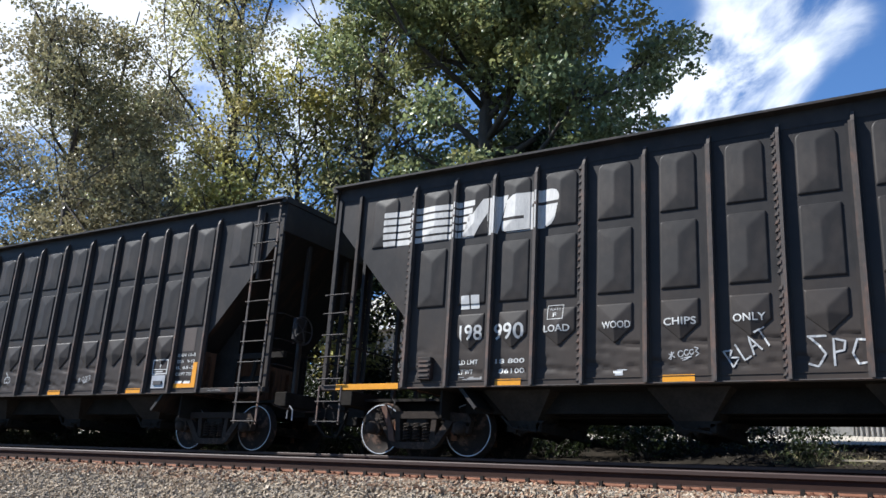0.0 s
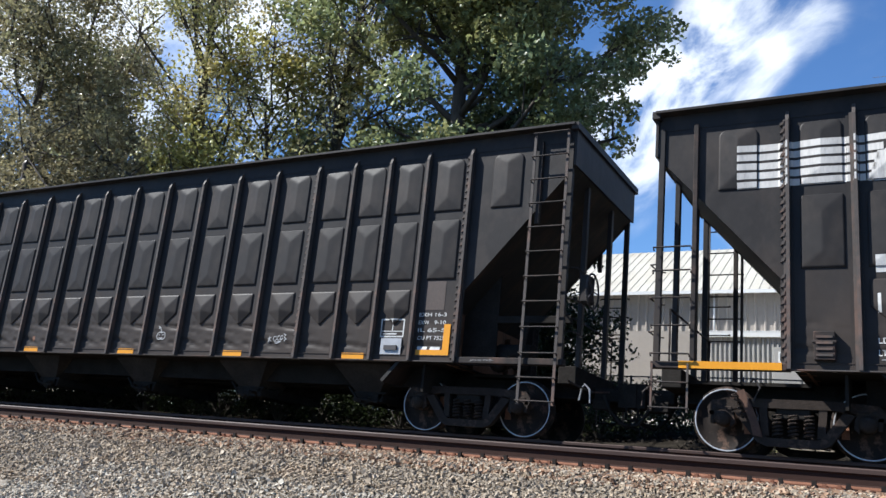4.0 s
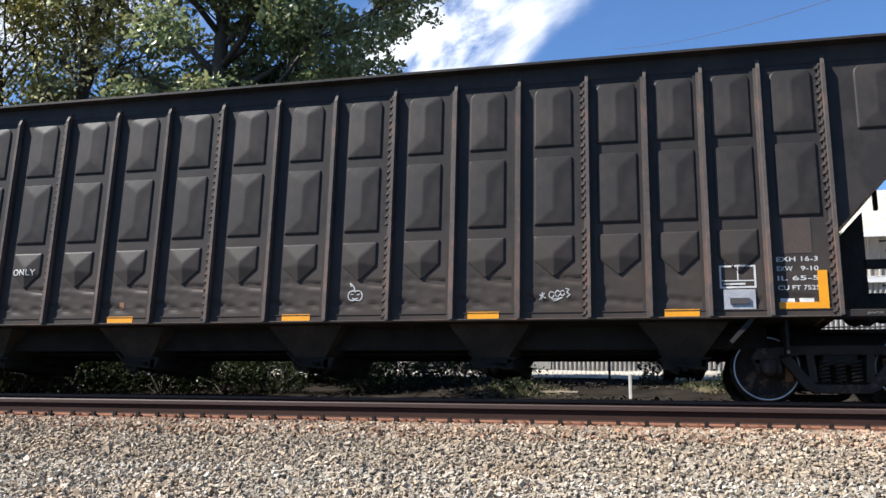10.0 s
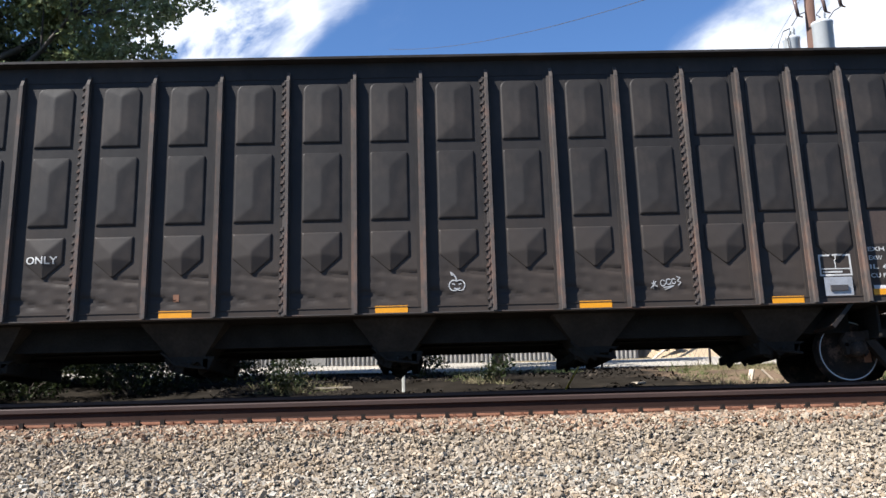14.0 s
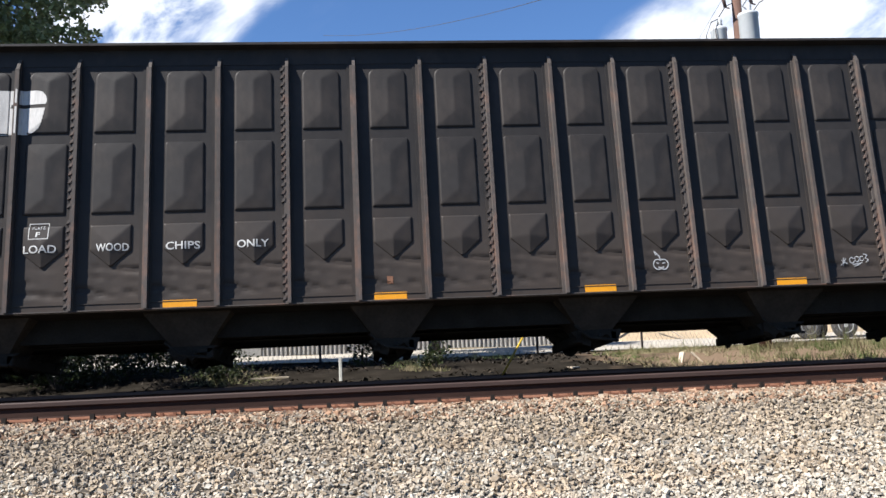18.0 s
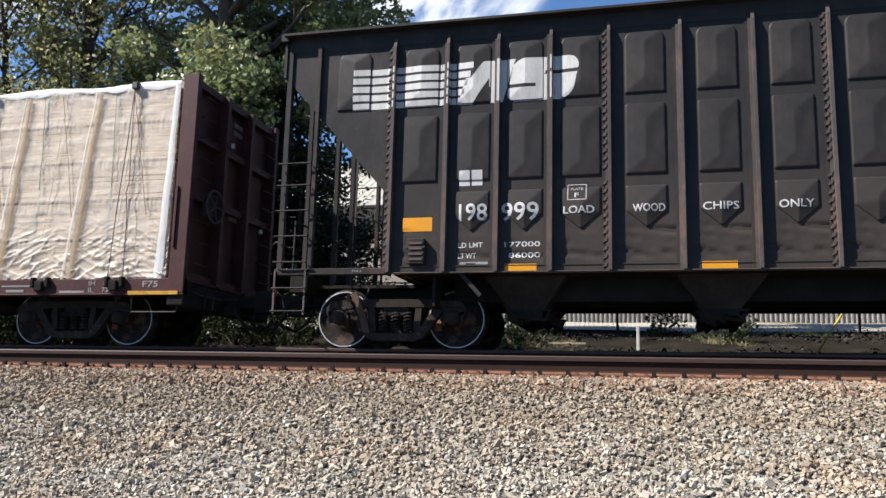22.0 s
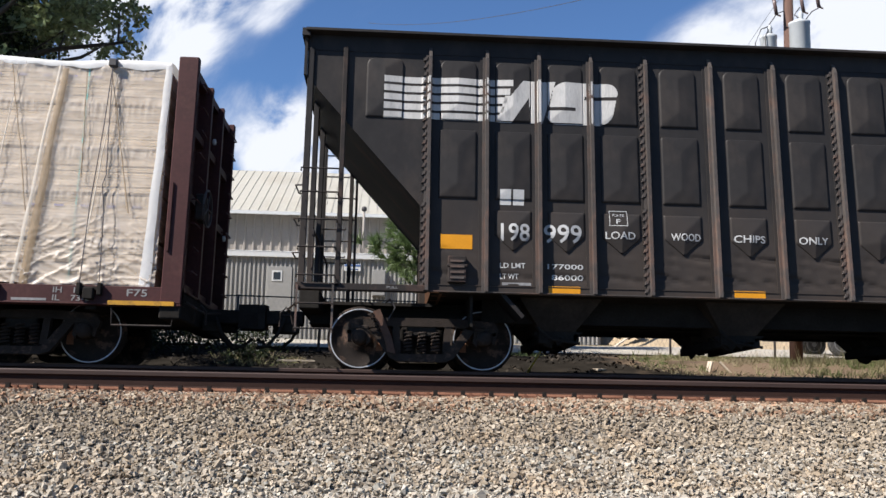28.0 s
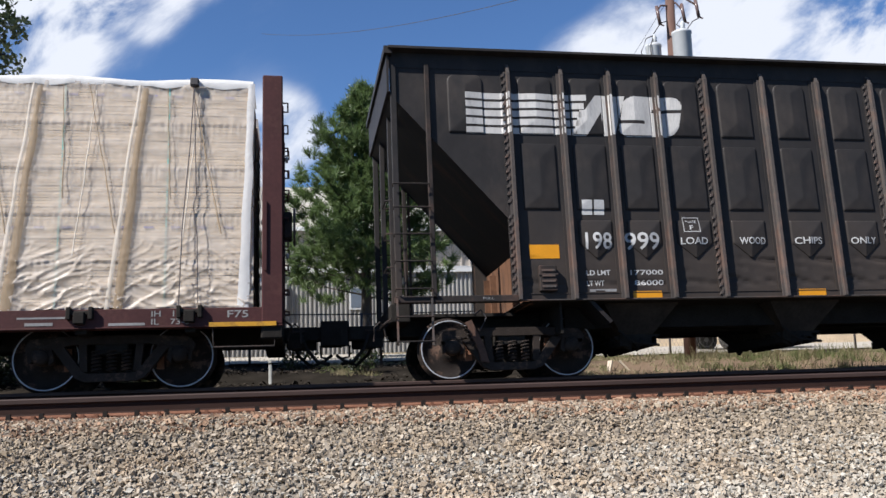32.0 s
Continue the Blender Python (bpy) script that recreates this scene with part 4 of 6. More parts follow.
    for s in (-1,):
        for m in (s,):
            bm = bmesh.new()
            xa = s * 9.19 + m * 0.60
            prism(bm, [(xa + m * 0.02, 0.86), (xa + m * 0.12, 0.82), (xa - m * 0.06, 0.42), (xa - m * 0.10, 0.24), (xa - m * 0.22, 0.22), (xa - m * 0.16, 0.46)], "y", -1.10, -1.06)
            part("brake_lever", bm, M["rustcast"], car, "rusty cast brake lever")
            coil = [(xa + m * (0.16 - 0.16 * k / 40) + 0.035 * math.cos(k * 0.9), -1.12 + 0.035 * math.sin(k * 0.9), 0.80 - 0.34 * k / 40) for k in range(41)]
            bar(car, "release_spring", coil, 0.010, M["truck"])
            bar(car, "brake_hose", [(xa - m * 0.05, -1.05, 0.95), (xa - m * 0.12, -1.13, 1.0), (xa - m * 0.2, -1.13, 0.88), (xa - m * 0.1, -1.1, 0.7)], 0.014, M["dark"])
    bar(car, "train_line_pipe", [(-10.9, 0.45, 0.78), (10.9, 0.45, 0.78)], 0.025, M["under"])
    # ladders and grab irons
    full = [0.50, 0.85] + [1.22 + 0.40 * i for i in range(10)]
    short = [0.50, 0.85, 1.25, 1.65, 2.05, 2.45, 2.80]
    for m in (Matrix.Identity(4), FLIP):
        a = ladder(car, "side_ladder", 10.33, 10.90, -1.60, 0.45, 4.85, full, "long steel side ladder")
        b = ladder(car, "end_ladder", -10.97, -10.47, -1.575, 0.45, 1.12, short, "stirrup and grab irons at the platform end")
        a.matrix_basis = b.matrix_basis = m
    for s in (-1, 1):
        for z in (1.6, 2.1, 2.6):
            bar(car, "grab_iron", [(s * 10.98, -1.42, z), (s * 11.08, -1.40, z), (s * 11.08, -0.95, z), (s * 10.98, -0.93, z)], 0.012)
            bar(car, "grab_iron", [(s * 10.5, 1.42, z), (s * 10.5, 1.50, z), (s * 10.92, 1.50, z), (s * 10.92, 1.42, z)], 0.012)
        bar(car, "hand_rail", [(s * 10.8, -1.3, 1.12), (s * 10.8, -1.3, 1.95), (s * 10.8, 1.3, 1.95), (s * 10.8, 1.3, 1.12)], 0.016)
    # cross frame and brake gear above the truck at the ladder end
    for y in (-1.0,):
        bm = bmesh.new()
        prism(bm, [(9.0, 1.1), (9.62, 1.1), (9.62, 2.60), (9.45, 2.42), (9.0, 1.92)], "y", y - 0.012, y + 0.012)
        part("gusset", bm, M["under"], car, "dark gusset plate below the slope")
        part("end_beam", boxes((9.60, 10.90, y - 0.05, y + 0.05, 1.80, 1.92), bevel=0.008), M["under"], car, "dark cross beam of the end frame")
        bm = bmesh.new()
        tube(bm, [(10.02, y, 1.12), (10.17, y, 1.84)], 0.045, 6)
        part("strut", bm, M["under"], car)
    bm = bmesh.new()
    for k, (dx, dy, dz, r) in enumerate(((9.50, -0.62, 1.22, 0.17), (9.68, -0.70, 1.27, 0.18), (9.84, -0.62, 1.24, 0.15), (9.98, -0.70, 1.17, 0.10), (9.6, -0.85, 1.15, 0.13))):
        bmesh.ops.create_icosphere(bm, subdivisions=2, radius=r, matrix=pose(dx, dy, dz, k * 40, k * 25, 0))
    part("brake_gear", bm, M["under"], car, "greasy brake gear on the platform")
    # hand brake at the ladder end
    bm = bmesh.new()
    ring = [(11.16, 0.28 * math.cos(a), 2.35 + 0.28 * math.sin(a)) for a in np.linspace(0, 2 * math.pi, 25)]
    tube(bm, [(x, y - 0.85, z) for x, y, z in ring], 0.018, 6)
    for a in range(5):
        k = a * 2 * math.pi / 5
        tube(bm, [(11.16, -0.85, 2.35), (11.16, -0.85 + 0.28 * math.cos(k), 2.35 + 0.28 * math.sin(k))], 0.012, 5)
    part("brake_wheel", bm, M["dark"], car, "spoked hand brake wheel")
    part("brake_housing", boxes((11.0, 11.14, -1.0, -0.7, 2.15, 2.6), bevel=0.02), M["car"], car)
    part("brake_cylinder", (lambda b: (lathe(b, [(0.14, 9.5), (0.16, 9.55), (0.16, 10.1), (0.14, 10.15)], "x", (0, -0.7, 1.35), 20), b)[1])(bmesh.new()), M["under"], car)
    return car


def flat(car, name, x0, x1, z0, z1, mat, label="", y=None, proud=0.004):
    """A thin plate or strip of tape on the near side, following the sheet."""
    yy = (SHEET - 0.012 if y is None else y)
    return part(name, boxes((x0, x1, yy - proud, yy + 0.002, z0, z1)), mat, car, label)


def emblem(car):
    """White stripes and a slanted block emblem painted across the pockets and ribs of the side."""
    for i in range(5):
        z1 = 4.29 - i * 0.138
        painted_shape("painted_stripe", lambda x, z: True, -9.84, -7.92 - 0.045 * i, z1 - 0.098, z1, side_depth, car, M["faded"], step=0.022)
    z0, z1 = 3.63, 4.29

    def slab(x, z):
        """A leaning block with a wedge cut from its foot and one from its head."""
        k = (z - z0) / (z1 - z0)
        u = x - 0.20 * (k - 0.5)
        if not -8.06 < u < -7.38 or (k > 0.62 and u < -7.98 + 0.3 * (k - 0.62)):
            return False
        return not (k < 0.60 and abs(u + 7.70) < 0.14 * (0.60 - k) / 0.60)

    def curl(x, z):
        """A rounded block with a short slot in each side."""
        k = (z - z0) / (z1 - z0)
        u = x - 0.14 * (k - 0.5)
        side = max(abs(u + 6.88) - 0.30, 0.0) / 0.20
        if not -7.36 < u < -6.38 or side ** 2 + max(abs(k - 0.5) - 0.22, 0.0) ** 2 / 0.0784 > 1:
            return False
        return not (abs(k - 0.64) < 0.04 and u > -6.86 or abs(k - 0.36) < 0.04 and u < -6.96)
    painted_shape("painted_emblem", slab, -8.3, -7.2, z0, z1, side_depth, car, M["faded"], "white painted emblem block", step=0.013)
    painted_shape("painted_emblem", curl, -7.5, -6.2, z0, z1, side_depth, car, M["faded"], "white painted emblem block", step=0.013)
    # small reporting mark drawn as plain blocks
    for x in (-8.11, -7.92):
        painted_shape("painted_mark", lambda u, v: True, x, x + 0.16, 2.37, 2.60, side_depth, car, M["white"])


def stencils(car, number, limit, weight):
    emblem(car)
    w = lambda text, x0, x1, z0, z1, mat=None: painted_word("stencil", text, x0, x1, z0, z1, side_depth, car, mat)
    w(number[:3], -8.10, -7.68, 1.83, 2.09)
    w(number[3:], -7.47, -6.92, 1.82, 2.09)
    w("LD LMT", -8.11, -7.74, 1.44, 1.515)
    w(limit, -7.42, -6.90, 1.44, 1.515)
    w("LT WT", -8.11, -7.84, 1.28, 1.36)
    w(weight, -7.36, -6.90, 1.28, 1.36)
    for text, x0, x1 in (("LOAD", -6.57, -6.13), ("WOOD", -5.60, -5.16), ("CHIPS", -4.66, -4.19), ("ONLY", -3.68, -3.24)):
        w(text, x0, x1, 1.90, 2.01)
    # framed letter
    for x0, x1, z0, z1 in ((-6.51, -6.24, 2.095, 2.105), (-6.51, -6.24, 2.32, 2.33), (-6.51, -6.50, 2.105, 2.32), (-6.25, -6.24, 2.105, 2.32)):
        painted_shape("stencil", lambda u, v: True, x0, x1, z0, z1, side_depth, car, M["white"])
    w("F", -6.41, -6.35, 2.13, 2.20)
    w("PLATE", -6.46, -6.29, 2.24, 2.285, M["chalk"])
    # dimension block at the far end of the side
    w("EXH 16-3", 8.40, 8.92, 1.82, 1.885)
    w("EXW", 8.40, 8.60, 1.69, 1.755)
    w("9-10", 8.70, 8.92, 1.69, 1.755)
    w("IL 65-5", 8.40, 8.92, 1.56, 1.625)
    w("CU FT 7525", 8.40, 8.92, 1.43, 1.495)
    painted_shape("stencil", lambda u, v: True, 8.42, 8.60, 1.22, 1.32, side_depth, car, M["white"])
    painted_shape("stencil", lambda u, v: True, 8.66, 8.84, 1.22, 1.32, side_depth, car, M["white"])
    sill = lambda x, z: -1.56
    painted_word("stencil", "JACK PAD", 9.45, 9.85, 1.085, 1.12, sill, car, M["stencilgrey"])
    painted_word("stencil", "PULL", -9.72, -9.56, 1.09, 1.125, sill, car, M["stencilgrey"])
    # consolidated stencil frame with a card holder below
    for x0, x1, z0, z1 in ((7.66, 8.13, 1.76, 1.785), (7.66, 8.13, 1.47, 1.495), (7.66, 7.685, 1.495, 1.76), (8.105, 8.13, 1.495, 1.76), (7.66, 8.13, 1.565, 1.58), (7.89, 7.905, 1.58, 1.76)):
        painted_shape("stencil", lambda u, v: True, x0, x1, z0, z1, side_depth, car, M["white"])
    painted_shape("stencil", lambda u, v: True, 7.71, 7.99, 1.515, 1.54, side_depth, car, M["white"])
    flat(car, "notice_board", 7.70, 8.11, 1.18, 1.45, M["plate"], "dull metal card holder")
    part("card_slot", boxes((7.78, 8.03, SHEET - 0.04, SHEET, 1.25, 1.33)), M["dark"], car)
    # yellow reflective tape
    for x in (-7.41, -4.69, -1.78, 1.26, 4.16, 6.92):
        flat(car, "reflector", x, x + 0.46, 1.09, 1.19, M["yellow"], "yellow reflective tape")
    flat(car, "reflector", 8.40, 9.02, 1.165, 1.265, M["yellow"], "yellow reflective tape")
    flat(car, "reflector", 8.90, 9.02, 1.265, 1.69, M["yellow"], "yellow reflective tape")
    bm = boxes((-8.86, -8.60, SHEET - 0.10, SHEET, 1.20, 1.58), (-8.88, -8.58, SHEET - 0.11, SHEET - 0.09, 1.42, 1.46), bevel=0.01)
    rb = part("retainer_box", bm, M["iron"], car, "small rusty steel box")
    for k in range(4):
        part("slat", boxes((-8.83, -8.63, SHEET - 0.115, SHEET - 0.10, 1.25 + 0.08 * k, 1.28 + 0.08 * k)), M["rib"], rb)


def strokes(car, name, lines, scale, x, z, label, r=0.009, tilt=0.0):
    """A scrawl in paint marker: strokes in small units, laid on the side."""
    bm = bmesh.new()
    c, s = math.cos(radians(tilt)), math.sin(radians(tilt))
    for pts in lines:
        out = []
        for (a0, b0), (a1, b1) in zip(pts, pts[1:]):
            for k in range(4):
                a, b = a0 + (a1 - a0) * k / 4, b0 + (b1 - b0) * k / 4
                out.append((a, b))
        out.append(pts[-1])
        prev = None
        for i, (a, b) in enumerate(out):
            (pa, pb), (qa, qb) = out[max(i - 1, 0)], out[min(i + 1, len(out) - 1)]
            du, dv = (qa - pa) * c - (qb - pb) * s, (qa - pa) * s + (qb - pb) * c
            d = max(math.hypot(du, dv), 1e-6)
            u, v = x + scale * (a * c - b * s), z + scale * (a * s + b * c)
            y = side_depth(u, v) - 0.009
            cur = [bm.verts.new((u - r * dv / d, y, v + r * du / d)), bm.verts.new((u + r * dv / d, y, v - r * du / d))]
            if prev:
                bm.faces.new((prev[0], cur[0], cur[1], prev[1]))
            prev = cur
    return part(name, bm, M["chalk"], car, label)


chip_car = hopper_car()
lead_car = copy_thing(chip_car, pose(0, 0, 0))
stencils(chip_car, "198999", "177000", "86000")
stencils(lead_car, "198990", "18 800", "86100")
painted_shape("reflector", lambda x, z: True, -8.97, -8.51, 1.70, 1.91, side_depth, chip_car, M["yellow"], "faded yellow reflective tape")
flat(lead_car, "reflector", -10.6, -9.25, 1.06, 1.16, M["yellow"], "yellow reflective tape on the platform sill", y=-1.562)
LOBES = [(a, 0.40 * (1 - 0.30 * abs(math.sin(a)) ** 12)) for a in np.linspace(1.57, 7.85, 27)]
APPLE = [[(0.5 + 1.22 * q * math.cos(a), 0.40 + q * math.sin(a)) for a, q in LOBES], [(0.5, 0.62), (0.44, 0.9), (0.3, 1.1)], [(0.3, 1.1), (0.12, 1.25), (0.2, 1.02), (0.3, 1.1)], [(0.2, 0.50), (0.38, 0.46)], [(0.6, 0.46), (0.8, 0.50)], [(0.32, 0.22), (0.5, 0.17), (0.7, 0.23)]]
strokes(chip_car, "scrawl", APPLE, 0.23, 2.31, 1.37, "chalk outline of an apple", 0.008)
LOOPS = [(0.62, 0.30, 0.16), (0.92, 0.36, 0.15), (1.18, 0.38, 0.13)]
SCRIBBLE = [[(0, 0.05), (0.28, 0.40)], [(0.02, 0.32), (0.34, 0.12)], [(0.12, 0.0), (0.16, 0.44)]] + [[(u + 0.8 * q * math.cos(a), v + q * math.sin(a)) for a in np.linspace(0.6, 6.2, 10)] for u, v, q in LOOPS]
SCRIBBLE += [[(1.32, 0.62), (1.52, 0.56), (1.38, 0.40), (1.56, 0.30), (1.40, 0.16)], [(0.62, 0.06), (1.2, 0.16), (0.7, -0.04), (1.0, 0.06)]]
strokes(chip_car, "scrawl", SCRIBBLE, 0.28, 5.20, 1.34, "white marker scribble", 0.006)
strokes(lead_car, "scrawl", SCRIBBLE, 0.28, -4.6, 1.40, "white marker scribble", 0.006)
BLAT = [[(0, 0), (0, 1), (0.4, 0.8), (0.1, 0.55), (0.5, 0.3), (0, 0)], [(0.7, 1), (0.7, 0), (1.1, 0.02)], [(1.25, 0), (1.5, 1), (1.75, 0)], [(1.35, 0.4), (1.65, 0.4)], [(1.85, 1), (2.45, 1)], [(2.15, 1), (2.15, 0)]]
strokes(lead_car, "scrawl", BLAT, 0.26, -3.70, 1.27, "white marker graffiti letters", 0.012, tilt=30)
FIVE = [[(0, 1), (0.6, 1)], [(0.05, 1.0), (0.35, 0.7), (0.55, 0.4), (0.3, 0.0), (0.0, 0.1)], [(0.8, 0), (0.8, 0.9), (1.15, 0.8), (1.1, 0.5), (0.8, 0.45)], [(1.8, 0.8), (1.5, 0.85), (1.35, 0.4), (1.5, 0.05), (1.85, 0.1)]]
strokes(lead_car, "scrawl", FIVE, 0.40, -2.74, 1.25, "white marker graffiti letters", 0.014)
painted_shape("primer_patch", lambda x, z: True, 8.47, 8.86, 1.93, 2.42, side_depth, chip_car, M["primer"], "brown primer patch")
painted_shape("primer_patch", lambda x, z: (x + 1.55) ** 2 + (z - 1.37) ** 2 < 0.0030, -1.62, -1.48, 1.30, 1.44, side_depth, chip_car, M["rust"], "orange rust spot")
smear = lambda x, z: noise.noise((x * 5, z * 22, 6)) > -0.1 + 3.0 * abs(x + 5.36)
painted_shape("paint_smear", smear, -5.62, -5.10, 1.20, 1.29, side_depth, lead_car, M["chalk"], "smeared white paint")
painted_shape("paint_smear", lambda x, z: noise.noise((x * 6, z * 30, 2)) > -0.05, -8.08, -7.66, 1.19, 1.24, side_depth, lead_car, M["stencilgrey"], "faint white paint line")
painted_shape("paint_smear", lambda x, z: noise.noise((x * 6, z * 30, 4)) > -0.05, -8.08, -7.66, 1.19, 1.23, side_depth, chip_car, M["stencilgrey"], "faint white paint line")


# ---- the lumber car ----
LUM_HALF = 11.45  # outer faces of the bulkheads


def lumber_car():
    car = thing("centerbeam_car", "maroon centre-beam flat car with end bulkheads", "rail car", "cars of the train")
    for y in (-1, 1):
        part("side_sill", boxes((-LUM_HALF, LUM_HALF, min(y * 1.50, y * 1.40), max(y * 1.50, y * 1.40), 0.79, 1.04), (-LUM_HALF, LUM_HALF, min(y * 1.52, y * 1.30), max(y * 1.52, y * 1.30), 0.775, 0.80), bevel=0.006), M["maroon"], car)
    part("deck", boxes((-LUM_HALF, LUM_HALF, -1.40, 1.40, 0.98, 1.03)), M["maroon"], car)
    part("center_sill", boxes((-LUM_HALF + 0.2, LUM_HALF - 0.2, -0.26, 0.26, 0.62, 0.98), bevel=0.02), M["under"], car)
    part("center_beam", boxes((-10.9, 10.9, -0.06, 0.06, 1.03, 4.25), (-10.9, 10.9, -0.2, 0.2, 4.25, 4.40)), M["maroon"], car, "maroon centre partition")
    for x in np.arange(10.2, -10.6, -1.41):
        part("crossbearer", boxes((x - 0.07, x + 0.07, -1.42, 1.42, 0.72, 0.98)), M["under"], car)
        for y in (-1, 1):
            part("winch", boxes((x - 0.07, x + 0.07, y * 1.54 - 0.06, y * 1.54 + 0.06, 0.84, 1.00), (x - 0.17, x - 0.11, y * 1.53 - 0.05, y * 1.53 + 0.05, 0.90, 1.07), (x + 0.11, x + 0.17, y * 1.53 - 0.05, y * 1.53 + 0.05, 0.90, 1.07), (x - 0.17, x + 0.17, y * 1.53 - 0.02, y * 1.53 + 0.02, 0.96, 1.02), bevel=0.01), M["under"], car, "dark tie-down winch on the sill")
    for s in (-1, 1):
        x1 = s * LUM_HALF
        bh = part("bulkhead", boxes((min(x1 - s * 0.24, x1 - s * 0.20), max(x1 - s * 0.24, x1 - s * 0.20), -1.47, 1.47, 1.0, 4.44)), M["maroon"], car, "maroon steel end bulkhead")
        for y in (-1, 1):
            bm = bmesh.new()
            box(bm, min(x1, x1 - s * 0.29), max(x1, x1 - s * 0.29), min(y * 1.52, y * 1.40), max(y * 1.52, y * 1.40), 0.80, 4.47, bevel=0.015)
            part("bulkhead_post", bm, M["maroon"], bh)
            part("side_bar", boxes((x1 - s * 0.24 - 0.015, x1 - s * 0.24 + 0.015, y * 1.535 - 0.015, y * 1.535 + 0.015, 1.55, 2.55)), M["maroon"], bh)
        for y in (-0.45, 0.45):
            part("bulkhead_stiffener", boxes((min(x1, x1 - s * 0.2), max(x1, x1 - s * 0.2), y - 0.05, y + 0.05, 1.0, 4.4)), M["maroon"], bh)
        for z in (1.1, 2.45, 3.45, 4.35):
            part("bulkhead_stiffener", boxes((min(x1 - s * 0.02, x1 - s * 0.2), max(x1 - s * 0.08, x1 - s * 0.2), -1.40, 1.40, z - 0.06, z + 0.06)), M["maroon"], bh)
        rungs = [1.3 + 0.35 * i for i in range(9)]
        for z in rungs:
            bar(car, "grab_iron", [(x1, 1.30, z), (x1 + s * 0.07, 1.30, z), (x1 + s * 0.07, 0.85, z), (x1, 0.85, z)], 0.012, M["maroon"])
            bar(car, "grab_iron", [(x1, -1.36, z), (x1 + s * 0.07, -1.36, z), (x1 + s * 0.07, -1.0, z), (x1, -1.0, z)], 0.012, M["maroon"])
        # white discs stand in for bright see-through holes in the bulkhead
        for yy, zz in ((-0.35, 3.55), (0.9, 2.25)):
            bm = bmesh.new()
            lathe(bm, [(0.03, 0.0), (0.05, 0.01), (0.05, 0.04), (0.03, 0.05)], "x", (x1 + s * 0.02, yy, zz), 12)
            part("marker_disc", bm, M["white"], bh, "small white disc standing in for a see-through hole")
        part("end_sill", boxes((min(x1, x1 - s * 0.3), max(x1, x1 - s * 0.3), -1.5, 1.5, 0.60, 1.02), bevel=0.02), M["under"], car)
        for y in (-1, 1):
            bar(car, "stirrup_step", [(x1 - s * 0.95, y * 1.46, 0.80), (x1 - s * 0.93, y * 1.48, 0.50), (x1 - s * 0.12, y * 1.48, 0.50), (x1 - s * 0.10, y * 1.46, 0.80)], 0.016)
        truck(car, s * 9.11)
        for dx in (-0.91, 0.91):
            wheelset(car, s * 9.11 + dx)
        coupler(car, x1, s)
    bm = bmesh.new()
    c = (LUM_HALF + 0.16, -1.0, 2.30)
    tube(bm, [(c[0], c[1] + 0.27 * math.cos(a), c[2] + 0.27 * math.sin(a)) for a in np.linspace(0, 2 * math.pi, 25)], 0.018, 6)
    for k in range(5):
        a = k * 2 * math.pi / 5
        tube(bm, [c, (c[0], c[1] + 0.27 * math.cos(a), c[2] + 0.27 * math.sin(a))], 0.012, 5)
    part("brake_wheel", bm, M["dark"], car, "spoked hand brake wheel")
    part("brake_housing", boxes((LUM_HALF, LUM_HALF + 0.13, -1.14, -0.86, 2.1, 2.5), bevel=0.02), M["iron"], car)
    sill = lambda x, z: -1.50
    part("reflector", boxes((10.46, 11.36, -1.535, -1.52, 0.775, 0.835)), M["wornyellow"], car, "worn yellow reflective tape")
    painted_word("stencil", "IH", 9.70, 9.82, 0.93, 1.01, sill, car, M["stencilgrey"])
    painted_word("stencil", "11-5", 9.98, 10.20, 0.93, 1.01, sill, car, M["stencilgrey"])
    painted_word("stencil", "IL", 9.70, 9.80, 0.82, 0.90, sill, car, M["stencilgrey"])
    painted_word("stencil", "73-0", 9.95, 10.20, 0.82, 0.90, sill, car, M["stencilgrey"])
    painted_word("stencil", "F75", 10.70, 10.98, 0.90, 1.00, sill, car, M["stencilgrey"])
    for x0, x1, z0, z1 in ((9.15, 9.62, 0.815, 0.85), (8.0, 8.6, 0.92, 0.945), (11.2, 11.33, 0.90, 0.98), (8.1, 8.45, 0.83, 0.87)):
        part("stencil", boxes((x0, x1, -1.504, -1.499, z0, z1)), M["stencilgrey"], car)
    # lettering on the end sheet, too small to read
    for y0, y1, z in ((0.08, 0.55, 3.95), (0.08, 0.42, 4.10), (0.1, 0.6, 2.45), (0.1, 0.5, 2.36)):
        part("stencil", boxes((LUM_HALF - 0.199, LUM_HALF - 0.195, y0, y1, z - 0.04, z + 0.04)), M["stencilgrey"], car)
    return car


TIERS = [1.08, 1.74, 2.41, 3.08, 3.75, 4.36]


